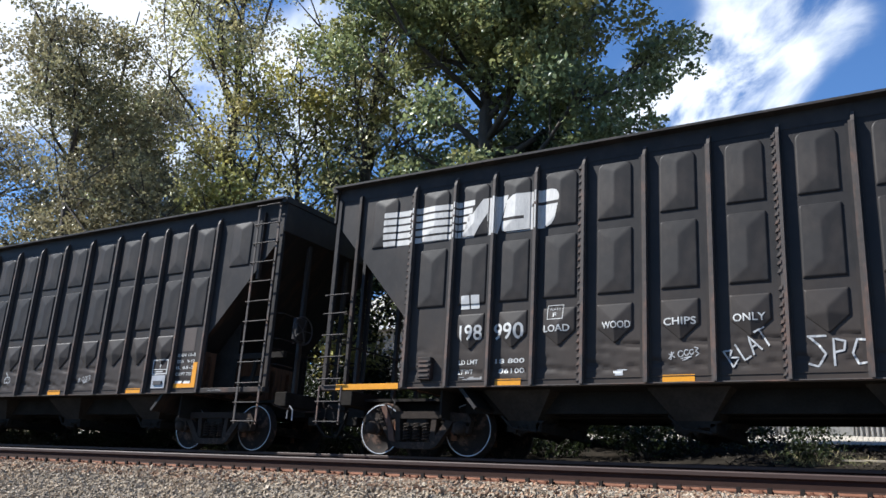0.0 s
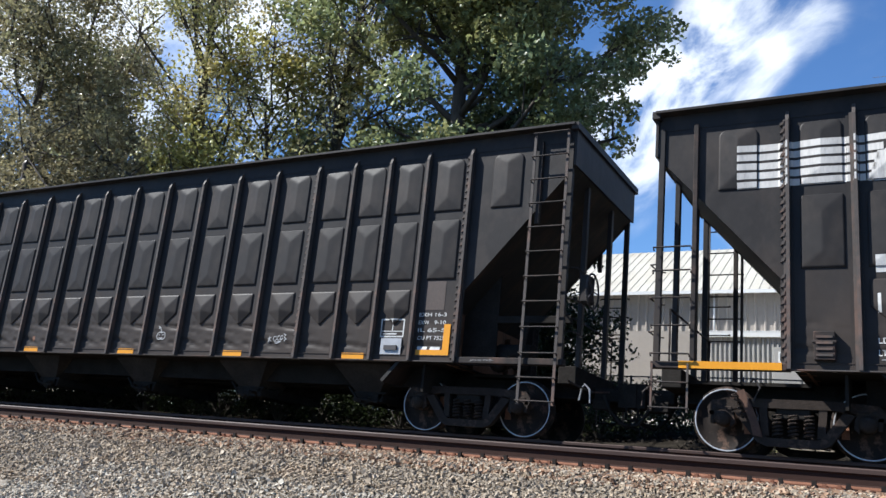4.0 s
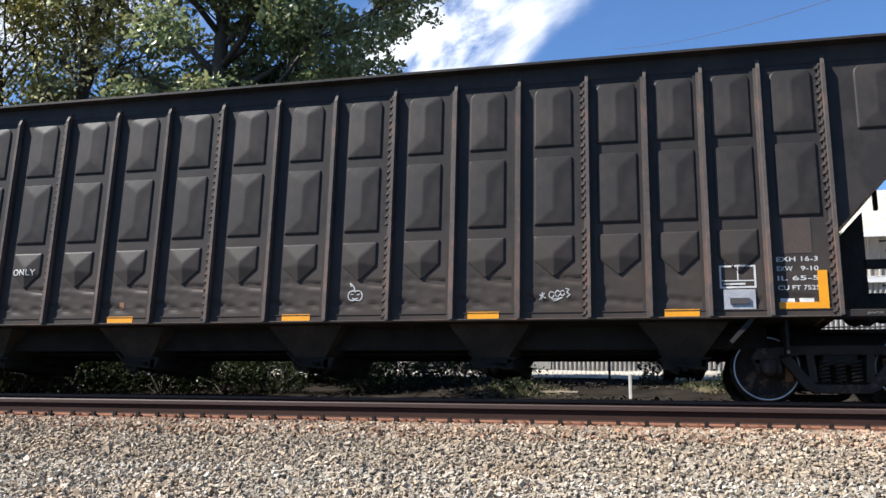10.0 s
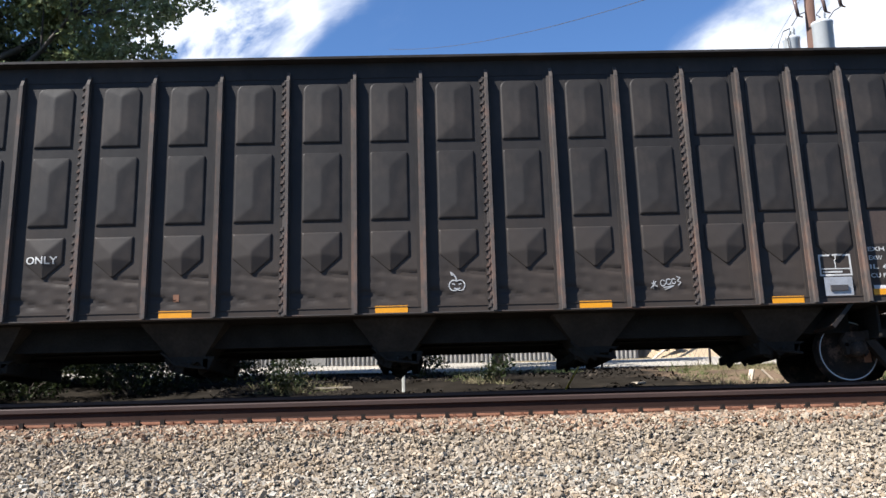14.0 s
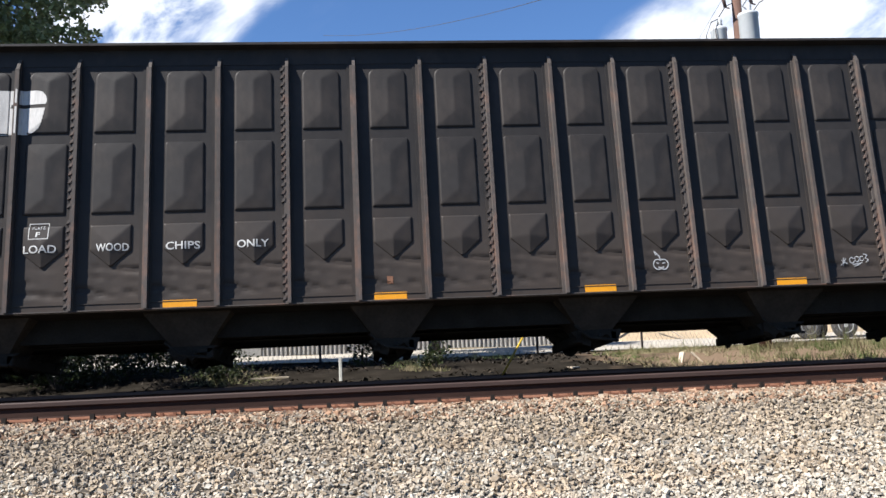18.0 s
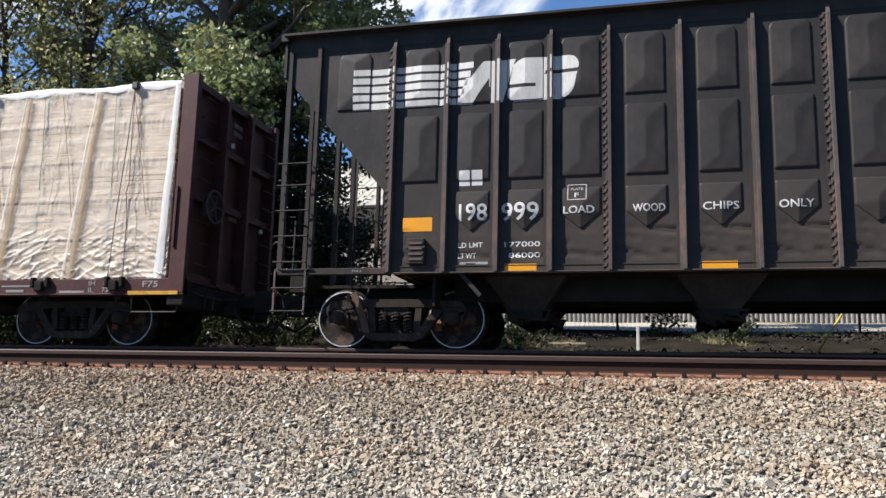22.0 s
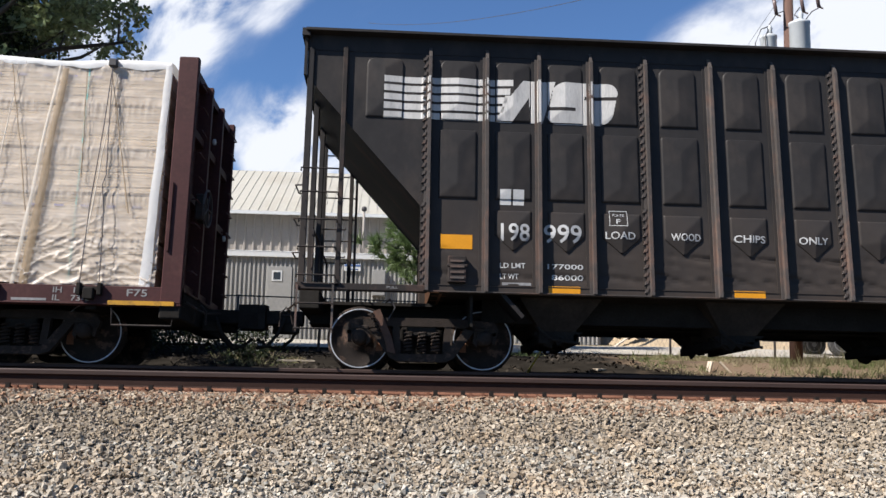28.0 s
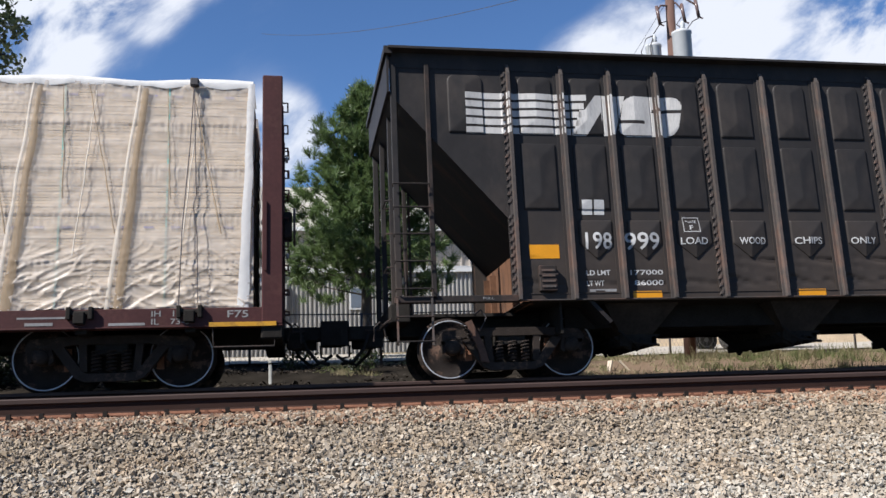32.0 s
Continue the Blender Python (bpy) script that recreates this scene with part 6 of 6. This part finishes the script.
# ---- trees ----
def leaf_cloud(name, centres, radii, per, size, mat, parent, rng, flat_up=0.45, label="", squash=0.62):
    """Many small folded leaves in clumps round the given centres."""
    V, F, base = [], [], 0
    for c, r in zip(centres, radii):
        n = int(per * (r ** 2))
        d = rng.normal(size=(n, 3))
        d /= np.linalg.norm(d, axis=1, keepdims=True)
        p = np.asarray(c) + d * (r * rng.uniform(0.15, 1.0, (n, 1)) ** 0.6) * np.array([1, 1, squash])
        s = size * rng.uniform(0.6, 1.3, n)
        nrm = rng.normal(size=(n, 3)) + np.array([0, 0, flat_up])
        nrm /= np.linalg.norm(nrm, axis=1, keepdims=True)
        u = np.cross(nrm, rng.normal(size=(n, 3)))
        u /= np.linalg.norm(u, axis=1, keepdims=True)
        v = np.cross(nrm, u)
        quad = np.stack([p - u * s[:, None] * 0.5, p + v * s[:, None] * 0.32 - nrm * s[:, None] * 0.06, p + u * s[:, None] * 0.5, p - v * s[:, None] * 0.32 - nrm * s[:, None] * 0.06], 1)
        V.append(quad.reshape(-1, 3))
        F.append((np.arange(n) * 4)[:, None] + np.arange(4)[None] + base)
        base += n * 4
    V, F = np.concatenate(V), np.concatenate(F)
    me = bpy.data.meshes.new(name)
    me.vertices.add(len(V))
    me.vertices.foreach_set("co", V.ravel())
    me.loops.add(F.size)
    me.loops.foreach_set("vertex_index", F.ravel().astype(np.int32))
    me.polygons.add(len(F))
    me.polygons.foreach_set("loop_start", np.arange(0, F.size, 4, dtype=np.int32))
    me.update(calc_edges=True)
    me.shade_flat()
    me.materials.append(mat)
    ob = new(name, me)
    ob.parent = parent
    if label:
        tagged(ob, label)
    return ob


def leaf_material(name, color, island=0.45, stain=None):
    return material(name, color, 0.38, vary=0.15, grain=(0.35, 3), island=island, translucent=0.36, gloss=0.28, stain=stain, stain_amount=0.85, stain_scale=0.22, stain_edge=(0.48, 0.62))


M["leaf"] = leaf_material("green_oak_leaves", (0.2011, 0.2362, 0.1107), stain=(0.3185, 0.2795, 0.0962))
M["autumn"] = leaf_material("turning_leaves", (0.4067, 0.3892, 0.1914), stain=(0.4545, 0.37, 0.2042))
M["brownleaf"] = leaf_material("brownish_leaves", (0.25, 0.2188, 0.125), stain=(0.2, 0.2063, 0.1063))
M["turning"] = leaf_material("yellow_green_leaves", (0.3185, 0.3094, 0.1027), stain=(0.3926, 0.299, 0.0845))
M["pine"] = leaf_material("pine_needles", (0.1, 0.145, 0.05), island=0.3)
# this green is darkened to hold the shade under the tree crowns
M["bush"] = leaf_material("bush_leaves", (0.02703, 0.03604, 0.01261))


def branchy(name, label, x, y, trunk, limbs, mat, seed, size, per, clump=(0.9, 1.7), reach=None):
    """A tree: trunk (base radius, height), limbs as (start height, yaw, rise, length, clumps); reach(height) bounds the crown."""
    rng = np.random.default_rng(seed)
    z0 = ground_z(x, y)
    t = thing(name, label, "tree", m=pose(x, y, z0))
    r0, h = trunk
    bm = bmesh.new()
    lean = rng.normal(0, 0.25, 2)
    spine = [Vector((lean[0] * (k / 8) ** 2 + rng.normal(0, 0.05), lean[1] * (k / 8) ** 2 + rng.normal(0, 0.05), h * k / 8 - (0.3 if k == 0 else 0))) for k in range(9)]
    tube(bm, spine, r0, 10, r0 * 0.22)
    centres, radii = [], []
    for hs, yaw, rise, length, n in limbs:
        k = hs / h * 8
        i = min(int(k), 7)
        a = spine[i].lerp(spine[i + 1], k - i)
        d = Vector((math.cos(radians(yaw)) * math.cos(radians(rise)), math.sin(radians(yaw)) * math.cos(radians(rise)), math.sin(radians(rise))))
        pts = [a]
        for q in range(1, 6):
            pts.append(a + d * length * q / 5 + Vector(rng.normal(0, 0.13 * length / 5 * q ** 0.5, 3)) + Vector((0, 0, 0.03 * length * (q / 5) ** 2)))
            if reach:
                pts[-1].x = min(pts[-1].x, reach(pts[-1].z) - 0.55)
        tube(bm, pts, r0 * (0.38 if r0 > 0.3 else 0.27) * (1 - hs / h * 0.5), 7, 0.02)
        for c in range(n):
            f = rng.uniform(0.35, 1.05) * 5
            i2 = min(int(f), 4)
            p = pts[i2].lerp(pts[i2 + 1], f - i2) + Vector(rng.normal(0, 0.17 * length, 3)) * 0.95
            rad = rng.uniform(*clump)
            if reach and p.x + rad > reach(p.z):
                continue
            if c % 2 == 0:
                tube(bm, [pts[i2], p], 0.03, 5, 0.01)
            centres.append(tuple(p))
            radii.append(rad)
    part("trunk", bm, M["bark"], t, "dark ridged trunk and limbs")
    leaf_cloud("crown", centres, radii, per, size, mat, t, rng)
    return t


def round_limbs(seed, h0, h1, n, reach, clumps, rise=(5, 60), yaws=(0, 360)):
    rng = random.Random(seed)
    out = []
    for i in range(n):
        k = i / (n - 1)
        hs = h0 + (h1 - h0) * k
        length = reach * (0.65 + 0.5 * math.sin(math.pi * (0.15 + 0.75 * k))) * rng.uniform(0.8, 1.15)
        out.append((hs, rng.uniform(*yaws), rise[0] + (rise[1] - rise[0]) * k + rng.uniform(-8, 8), length, clumps))
    return out


OAK = round_limbs(1, 4.6, 13.4, 32, 4.2, 11, rise=(12, 62)) + [(7.2, 8, 32, 5.4, 15), (8.2, -25, 38, 5.2, 15), (9.2, 20, 42, 5.0, 15), (7.8, 38, 26, 5.6, 15), (10.2, -8, 48, 4.6, 14), (9.6, -50, 40, 4.6, 12), (11, 5, 55, 4.2, 12)]
branchy("oak_tree", "tall green broadleaf tree with a dense crown behind the track", -10.9, 5.8, (0.38, 14.0), OAK, M["leaf"], 1, 0.165, 430, clump=(0.38, 0.95), reach=lambda h: float(np.interp(h, (0, 5.5, 7, 10.3, 12, 14), (4.0, 4.0, 4.7, 5.9, 6.0, 5.4))))
for x, y, h, kind, seed, per, reach in ((-20.0, 5.2, 15.2, "tall", 2, 125, 4.7), (-15.6, 6.4, 14.0, "tall", 6, 62, 4.2), (-27.5, 4.6, 12.6, "broad", 3, 200, 5.2), (-36.0, 4.6, 12, "broad", 4, 110, 5.2), (-31.0, 8.0, 11, "broad", 9, 200, 4.6), (-17.0, 5.6, 9.5, "light", 8, 190, 3.6)):
    if kind == "light":
        branchy("autumn_tree", "slender tree with yellow-green turning leaves", x, y, (0.20, h), round_limbs(seed, 2.5, h - 1, 22, reach, 13, rise=(15, 60)), M["turning"], seed, 0.14, 190, clump=(0.4, 0.9))
    elif kind == "tall":
        branchy("autumn_tree", "tall thin tree with sparse yellowing leaves", x, y, (0.29, h), round_limbs(seed, 3.5, h - 1, 24, reach, 13, rise=(52, 76)), M["autumn"], seed, 0.13, per * 1.25, clump=(0.35, 0.9))
    else:
        branchy("autumn_tree", "broad tree with brownish turning leaves", x, y, (0.34, h), round_limbs(seed, 2.2, h - 1, 26, reach, 15, rise=(0, 60)), M["brownleaf"], seed, 0.14, per * 1.25, clump=(0.45, 1.1))

# stands in for shaded low oak boughs and undergrowth; shade is in the leaf colour
for x, y, h, seed in ((-9.25, 7.2, 7.6, 28), (-9.9, 6.6, 6.0, 26), (-12.0, 7.6, 6.4, 27), (-13.6, 6.8, 5.6, 21), (-16.4, 7.4, 6.2, 22), (-10.6, 8.6, 5.0, 23), (-22.5, 6.2, 6.0, 24)):
    branchy("young_tree", "dark low foliage under the crowns, shade put into its green", x, y, (0.10, h), round_limbs(seed, 0.8, h - 0.6, 16, 1.9, 8, rise=(5, 50)), M["bush"], seed, 0.13, 380, clump=(0.35, 0.75))


def pine():
    rng = np.random.default_rng(11)
    x, y = 2.35, 15.0
    t = thing("pine_tree", "young green pine with long needles in front of the warehouse", "tree", m=pose(x, y, ground_z(x, y)))
    bm = bmesh.new()
    tube(bm, [(0, 0, -0.2), (0.05, 0, 3), (0, 0, 6), (0.05, 0, 9.0)], 0.22, 9, 0.03)
    V, F = [], []
    for k in range(58):
        f = k / 57
        h = 2.0 + 6.9 * f
        yaw = k * 2.4
        length = (3.1 * (1 - f) ** 0.8 + 0.35) * rng.uniform(0.75, 1.1)
        rise = radians(10 + 45 * f)
        d = np.array([math.cos(yaw) * math.cos(rise), math.sin(yaw) * math.cos(rise), math.sin(rise)])
        a = np.array([0.03, 0, h])
        tip = a + d * length + np.array([0, 0, 0.12 * length])
        tube(bm, [tuple(a), tuple((a + tip) / 2 - np.array([0, 0, 0.04 * length])), tuple(tip)], 0.035, 5, 0.012)
        for c in range(int(6 + length * 11)):
            u = rng.uniform(0.25, 1.03)
            p = a + (tip - a) * u + rng.normal(0, 0.085 * length + 0.06, 3)
            axis = d * 0.8 + rng.normal(0, 0.5, 3) + np.array([0, 0, 0.5])
            axis /= np.linalg.norm(axis)
            for q in range(58):
                w = axis * 0.85 + rng.normal(0, 0.55, 3)
                w /= np.linalg.norm(w)
                e = p + axis * rng.uniform(-0.15, 0.12) + w * rng.uniform(0.20, 0.36)
                sd = np.cross(w, rng.normal(size=3))
                sd = sd / np.linalg.norm(sd) * 0.014
                b = len(V)
                p2 = p + axis * rng.uniform(-0.15, 0.1)
                V += [p2 - sd, p2 + sd, e + sd * 0.4, e - sd * 0.4]
                F.append((b, b + 1, b + 2, b + 3))
    part("trunk", bm, M["bark"], t, "brown pine trunk and boughs")
    me = bpy.data.meshes.new("needles")
    me.from_pydata([tuple(v) for v in V], [], F)
    me.materials.append(M["pine"])
    ob = new("needles", me)
    ob.parent = t
    tagged(ob, "long green needle tufts")


pine()


def bush(x, y, r, seed, mat=None, label="low dark green bush beside the track"):
    rng = np.random.default_rng(seed)
    t = thing("bush", label, "bush", "bushes along the line", m=pose(x, y, ground_z(x, y)))
    bm = bmesh.new()
    cs, rs = [], []
    for k in range(16):
        a, f = rng.uniform(0, 2 * math.pi), rng.uniform(0.2, 0.95)
        tip = (r * f * math.cos(a), r * f * 0.8 * math.sin(a), r * rng.uniform(0.15, 1.25) * (1.1 - 0.5 * f))
        tube(bm, [(0, 0, -0.1), (tip[0] * 0.4, tip[1] * 0.4, tip[2] * 0.6), tip], 0.016, 5, 0.005)
        cs.append(tip)
        rs.append(r * rng.uniform(0.28, 0.5))
    part("stem", bm, M["bark"], t)
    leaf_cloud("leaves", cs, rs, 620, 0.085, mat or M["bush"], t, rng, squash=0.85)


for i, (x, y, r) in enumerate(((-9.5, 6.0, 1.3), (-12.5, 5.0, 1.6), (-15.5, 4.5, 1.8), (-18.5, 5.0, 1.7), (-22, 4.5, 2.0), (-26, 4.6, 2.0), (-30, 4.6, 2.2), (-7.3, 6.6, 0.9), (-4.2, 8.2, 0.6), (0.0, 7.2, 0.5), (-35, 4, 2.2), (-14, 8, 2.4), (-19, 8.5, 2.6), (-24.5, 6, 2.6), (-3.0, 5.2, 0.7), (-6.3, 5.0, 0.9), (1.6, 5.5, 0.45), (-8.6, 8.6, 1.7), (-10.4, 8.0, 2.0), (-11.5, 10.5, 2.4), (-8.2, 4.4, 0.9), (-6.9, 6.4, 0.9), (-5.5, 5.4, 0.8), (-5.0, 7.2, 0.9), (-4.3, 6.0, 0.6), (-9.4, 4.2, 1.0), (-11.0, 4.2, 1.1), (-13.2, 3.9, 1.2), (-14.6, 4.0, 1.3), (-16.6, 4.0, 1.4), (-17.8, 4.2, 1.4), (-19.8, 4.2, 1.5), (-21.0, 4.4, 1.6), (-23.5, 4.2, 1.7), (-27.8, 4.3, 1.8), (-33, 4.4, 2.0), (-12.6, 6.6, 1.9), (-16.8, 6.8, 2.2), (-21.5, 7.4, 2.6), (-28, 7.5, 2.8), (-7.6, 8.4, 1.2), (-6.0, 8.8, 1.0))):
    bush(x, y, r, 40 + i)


def grass():
    """Dry tufts between the track and the lane."""
    rng = np.random.default_rng(5)
    V, F = [], []
    for k in range(3600):
        x, y = rng.uniform(-6, 18), rng.uniform(3.4, 9.6)
        if noise.noise((x * 0.5, y * 0.5, 9)) < -0.05 + (0.45 if x < 5.8 else -0.15):
            continue
        z = ground_z(x, y)
        hgt = rng.uniform(0.04, 0.15) * (1 + 1.3 * max(0.0, noise.noise((x * 0.8, y * 0.8, 21)))) * (1.8 if x > 8.5 and y < 7 else 1) * (2.2 if x > 5.8 and rng.uniform() < 0.06 else 1)
        for q in range(7):
            a = rng.uniform(0, 6.28)
            p = np.array([x, y, z]) + np.array([rng.normal(0, 0.06), rng.normal(0, 0.06), 0])
            e = p + np.array([math.cos(a) * 0.12, math.sin(a) * 0.12, hgt * rng.uniform(0.6, 1.2)])
            b = len(V)
            V += [tuple(p + (-0.008, 0, 0)), tuple(p + (0.008, 0, 0)), tuple(e)]
            F.append((b, b + 1, b + 2))
    me = bpy.data.meshes.new("grass")
    me.from_pydata(V, [], F)
    me.materials.append(material("dry_grass_blades", (0.30, 0.255, 0.15), 0.8, gloss=0.1, vary=0.2, grain=(0.6, 6), island=0.3, stain=(0.12, 0.155, 0.055), stain_amount=0.9, stain_scale=0.9, stain_edge=(0.46, 0.56), translucent=0.3))
    tagged(new("grass", me), "dry grass tufts beside the track", "grass", kind="stuff")


grass()


def leaf_litter():
    """Fallen leaves and bits scattered under the trees."""
    rng = np.random.default_rng(9)
    V, F = [], []
    for k in range(9000):
        x, y = rng.uniform(-14, 6.2), rng.uniform(2.6, 12.0)
        if noise.noise((x * 0.7, y * 0.7, 3)) < -0.05:
            continue
        p = np.array([x, y, ground_z(x, y) + rng.uniform(0.0, 0.05)])
        a, s = rng.uniform(0, 6.28), rng.uniform(0.03, 0.06)
        u = np.array([math.cos(a), math.sin(a), rng.normal(0, 0.5)]) * s
        v = np.array([-math.sin(a), math.cos(a), rng.normal(0, 0.6)]) * s * 0.6
        b = len(V)
        V += [tuple(p - u), tuple(p + v), tuple(p + u), tuple(p - v)]
        F.append((b, b + 1, b + 2, b + 3))
    me = bpy.data.meshes.new("leaf_litter")
    me.from_pydata(V, [], F)
    # leaf browns are lowered to go with the shade painted on the ground
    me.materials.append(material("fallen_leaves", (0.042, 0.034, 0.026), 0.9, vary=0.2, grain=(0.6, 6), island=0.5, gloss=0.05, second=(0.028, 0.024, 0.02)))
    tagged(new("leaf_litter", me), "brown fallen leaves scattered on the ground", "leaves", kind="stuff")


leaf_litter()


def dirt_bank():
    bm = bmesh.new()
    xs, ys = np.arange(9.6, 46, 0.9), np.arange(20.5, 30, 0.7)
    g = {}
    for i, x in enumerate(xs):
        for j, y in enumerate(ys):
            k = min(1, max(0, (y - 20.8) / 3.2)) * min(1, (x - 9.5) / 1.6)
            g[i, j] = bm.verts.new((x, y, ground_z(x, y) - 0.05 + 1.7 * k * (1 + 0.35 * noise.noise((x * 0.5, y * 0.5, 4)))))
    for i in range(len(xs) - 1):
        for j in range(len(ys) - 1):
            bm.faces.new((g[i, j], g[i + 1, j], g[i + 1, j + 1], g[i, j + 1])).smooth = True
    m = material("tan_dirt", (0.34, 0.26, 0.165), 0.95, vary=0.2, grain=(0.8, 9), bump=0.8, bump_scale=7, stain=(0.26, 0.20, 0.13), stain_amount=0.7, stain_scale=0.7)
    tagged(mesh_ob("dirt_bank", bm, m), "heaped bank of tan dirt beyond the lane", "dirt bank", kind="structure")


def trailer():
    """A small tandem trailer parked on the lane, half hidden by dry grass."""
    x, y = 15.6, 13.0
    z = ground_z(x, y) + 0.05
    t = thing("utility_trailer", "dusty dark tandem trailer parked on the gravel lane", "trailer", m=pose(x, y, z))
    part("bed", boxes((-1.9, 2.2, 0.12, 1.7, 0.62, 0.74), (-1.9, 2.2, 0.12, 0.18, 0.74, 1.05), bevel=0.01), M["can"], t, "grey sheet metal bed")
    part("chassis", boxes((-2.0, 2.2, 0.2, 0.3, 0.5, 0.62), (-2.0, 2.2, 1.5, 1.6, 0.5, 0.62)), M["dark"], t)
    part("drawbar", boxes((-3.4, -1.9, 0.86, 0.96, 0.46, 0.56)), M["dark"], t)
    rubber = material("grey_rubber", (0.05, 0.048, 0.045), 0.9, vary=0.2, grain=(5, 30))
    for dx in (-1.25, 0.0):
        for yy in (0.0, 1.82):
            bm = bmesh.new()
            lathe(bm, [(0.25, -0.09), (0.38, -0.10), (0.42, -0.07), (0.42, 0.07), (0.38, 0.10), (0.25, 0.09)], "y", (dx, yy, 0.42), 28)
            tyre = part("tyre", bm, rubber, t, "worn rubber tyre")
            bm = bmesh.new()
            lathe(bm, [(0.05, -0.10), (0.20, -0.05), (0.24, -0.095), (0.27, -0.095), (0.27, 0.09), (0.05, 0.09)], "y", (dx, yy, 0.42), 24)
            part("rim", bm, M["can"] if dx == 0.0 else M["galv"], tyre, "pale steel rim")


def plank(x, y, z, l, rz, ry, mat):
    bm = bmesh.new()
    box(bm, -l / 2, l / 2, -0.07, 0.07, -0.02, 0.02, bevel=0.004)
    p = mesh_ob("plank", bm, mat)
    p.matrix_basis = pose(x, y, z, 0, ry, rz)
    tagged(p, "loose weathered plank lying on the ground", "plank", "loose planks")


def sticks():
    m = material("weathered_board", (0.45, 0.38, 0.30), 0.85, vary=0.15, grain=(3, 30), stretch=(1, 8, 8))
    for x, y, l, rz, ry, up in ((6.85, 4.6, 0.26, 20, -72, 0.10), (7.25, 4.7, 0.35, -15, 48, 0.08), (9.9, 21.0, 2.4, 30, -28, 0.55), (12.4, 20.9, 1.8, -20, 35, 0.6), (-2.0, 5.0, 0.8, 10, 0, 0.03), (4.4, 4.4, 0.6, 60, 0, 0.03)):
        plank(x, y, ground_z(x, y) + up, l, rz, ry, m)
    bm = bmesh.new()
    for k, (dx, dz, r) in enumerate(((0, 0.15, 0.28), (0.45, 0.1, 0.22), (-0.4, 0.08, 0.2), (0.15, 0.4, 0.2))):
        bmesh.ops.create_icosphere(bm, subdivisions=1, radius=r, matrix=pose(dx, 0, dz, k * 30, k * 50, 0))
    s = mesh_ob("scrap_heap", bm, M["dark"])
    s.matrix_basis = pose(9.9, 21.6, ground_z(9.9, 21.6) + 0.4)
    tagged(s, "dark heap of scrap beside the warehouse corner", "scrap heap")


dirt_bank()
trailer()
sticks()
for args in (("track", 0, 0, "banked railway track under the train on timber ties", (-40, 112)), ("track", -4.2475, -0.2965, "nearer empty railway track with rusty tie plates", (-26, 72))):
    track(*args)
stones("ballast", "broken pale granite ballast on the lower shoulder", -8.9, 5.8, [(-8.6, -7.2, 1950, 0.037), (-7.2, -6.6, 1000, 0.037)], 3)
stones("ballast", "dusty brown granite ballast on the upper shoulder", -14.5, 8, [(-7.2, -6.6, 1050, 0.036), (-6.6, -5.4, 2100, 0.035)], 5, "brownstone")
stones("ballast", "rust-dusted ballast along the rail", -15, 8.5, [(-6.1, -5.55, 1100, 0.04), (-5.62, -5.10, 1500, 0.038)], 8, "rustystone")
stones("ballast", "broken ballast between and beyond the tracks", -45, 25, [(-4.85, 1.8, 26, 0.06)], 4)
stones("ballast", "broken ballast farther along the shoulder", -40, -15, [(-7.6, -5.1, 130, 0.06)], 6)


# ---- movement ----
def rolled(t):
    ts, ss = [r[0] for r in ROLLED], [r[1] for r in ROLLED]
    i = min(max(int(np.searchsorted(ts, t)) - 1, 0), len(ts) - 2)
    sl = lambda k: (ss[min(k + 1, len(ss) - 1)] - ss[max(k - 1, 0)]) / (ts[min(k + 1, len(ss) - 1)] - ts[max(k - 1, 0)])
    h = ts[i + 1] - ts[i]
    u = (t - ts[i]) / h
    return ss[i] * (1 + 2 * u) * (1 - u) ** 2 + sl(i) * h * u * (1 - u) ** 2 + ss[i + 1] * u * u * (3 - 2 * u) + sl(i + 1) * h * u * u * (u - 1)


def motions():
    times = [round(0.2 * k, 2) for k in range(161)]
    for car, x0 in ((chip_car, -18.22), (lead_car, 5.10), (timber_car, -42.23)):
        walk(car, [(t, pose(x0 + rolled(t), 0, 0, BANK, 0, 0)) for t in times])
        for ws in [o for o in car.children if o.name.startswith("wheelset")]:
            x = ws.matrix_basis.translation.x
            walk(ws, [(t, pose(x, 0, 0.457, 0, math.degrees(rolled(t) / 0.457) % 360, 0)) for t in times])
    for load in STACKS + CABLES:
        turn = pose(0, 0, 0, 0, 0, 180) if "turned" in load else pose(0, 0, 0)
        walk(load, [(t, pose(-42.23 + rolled(t), 0, 0, BANK, 0, 0) @ turn) for t in times])


motions()
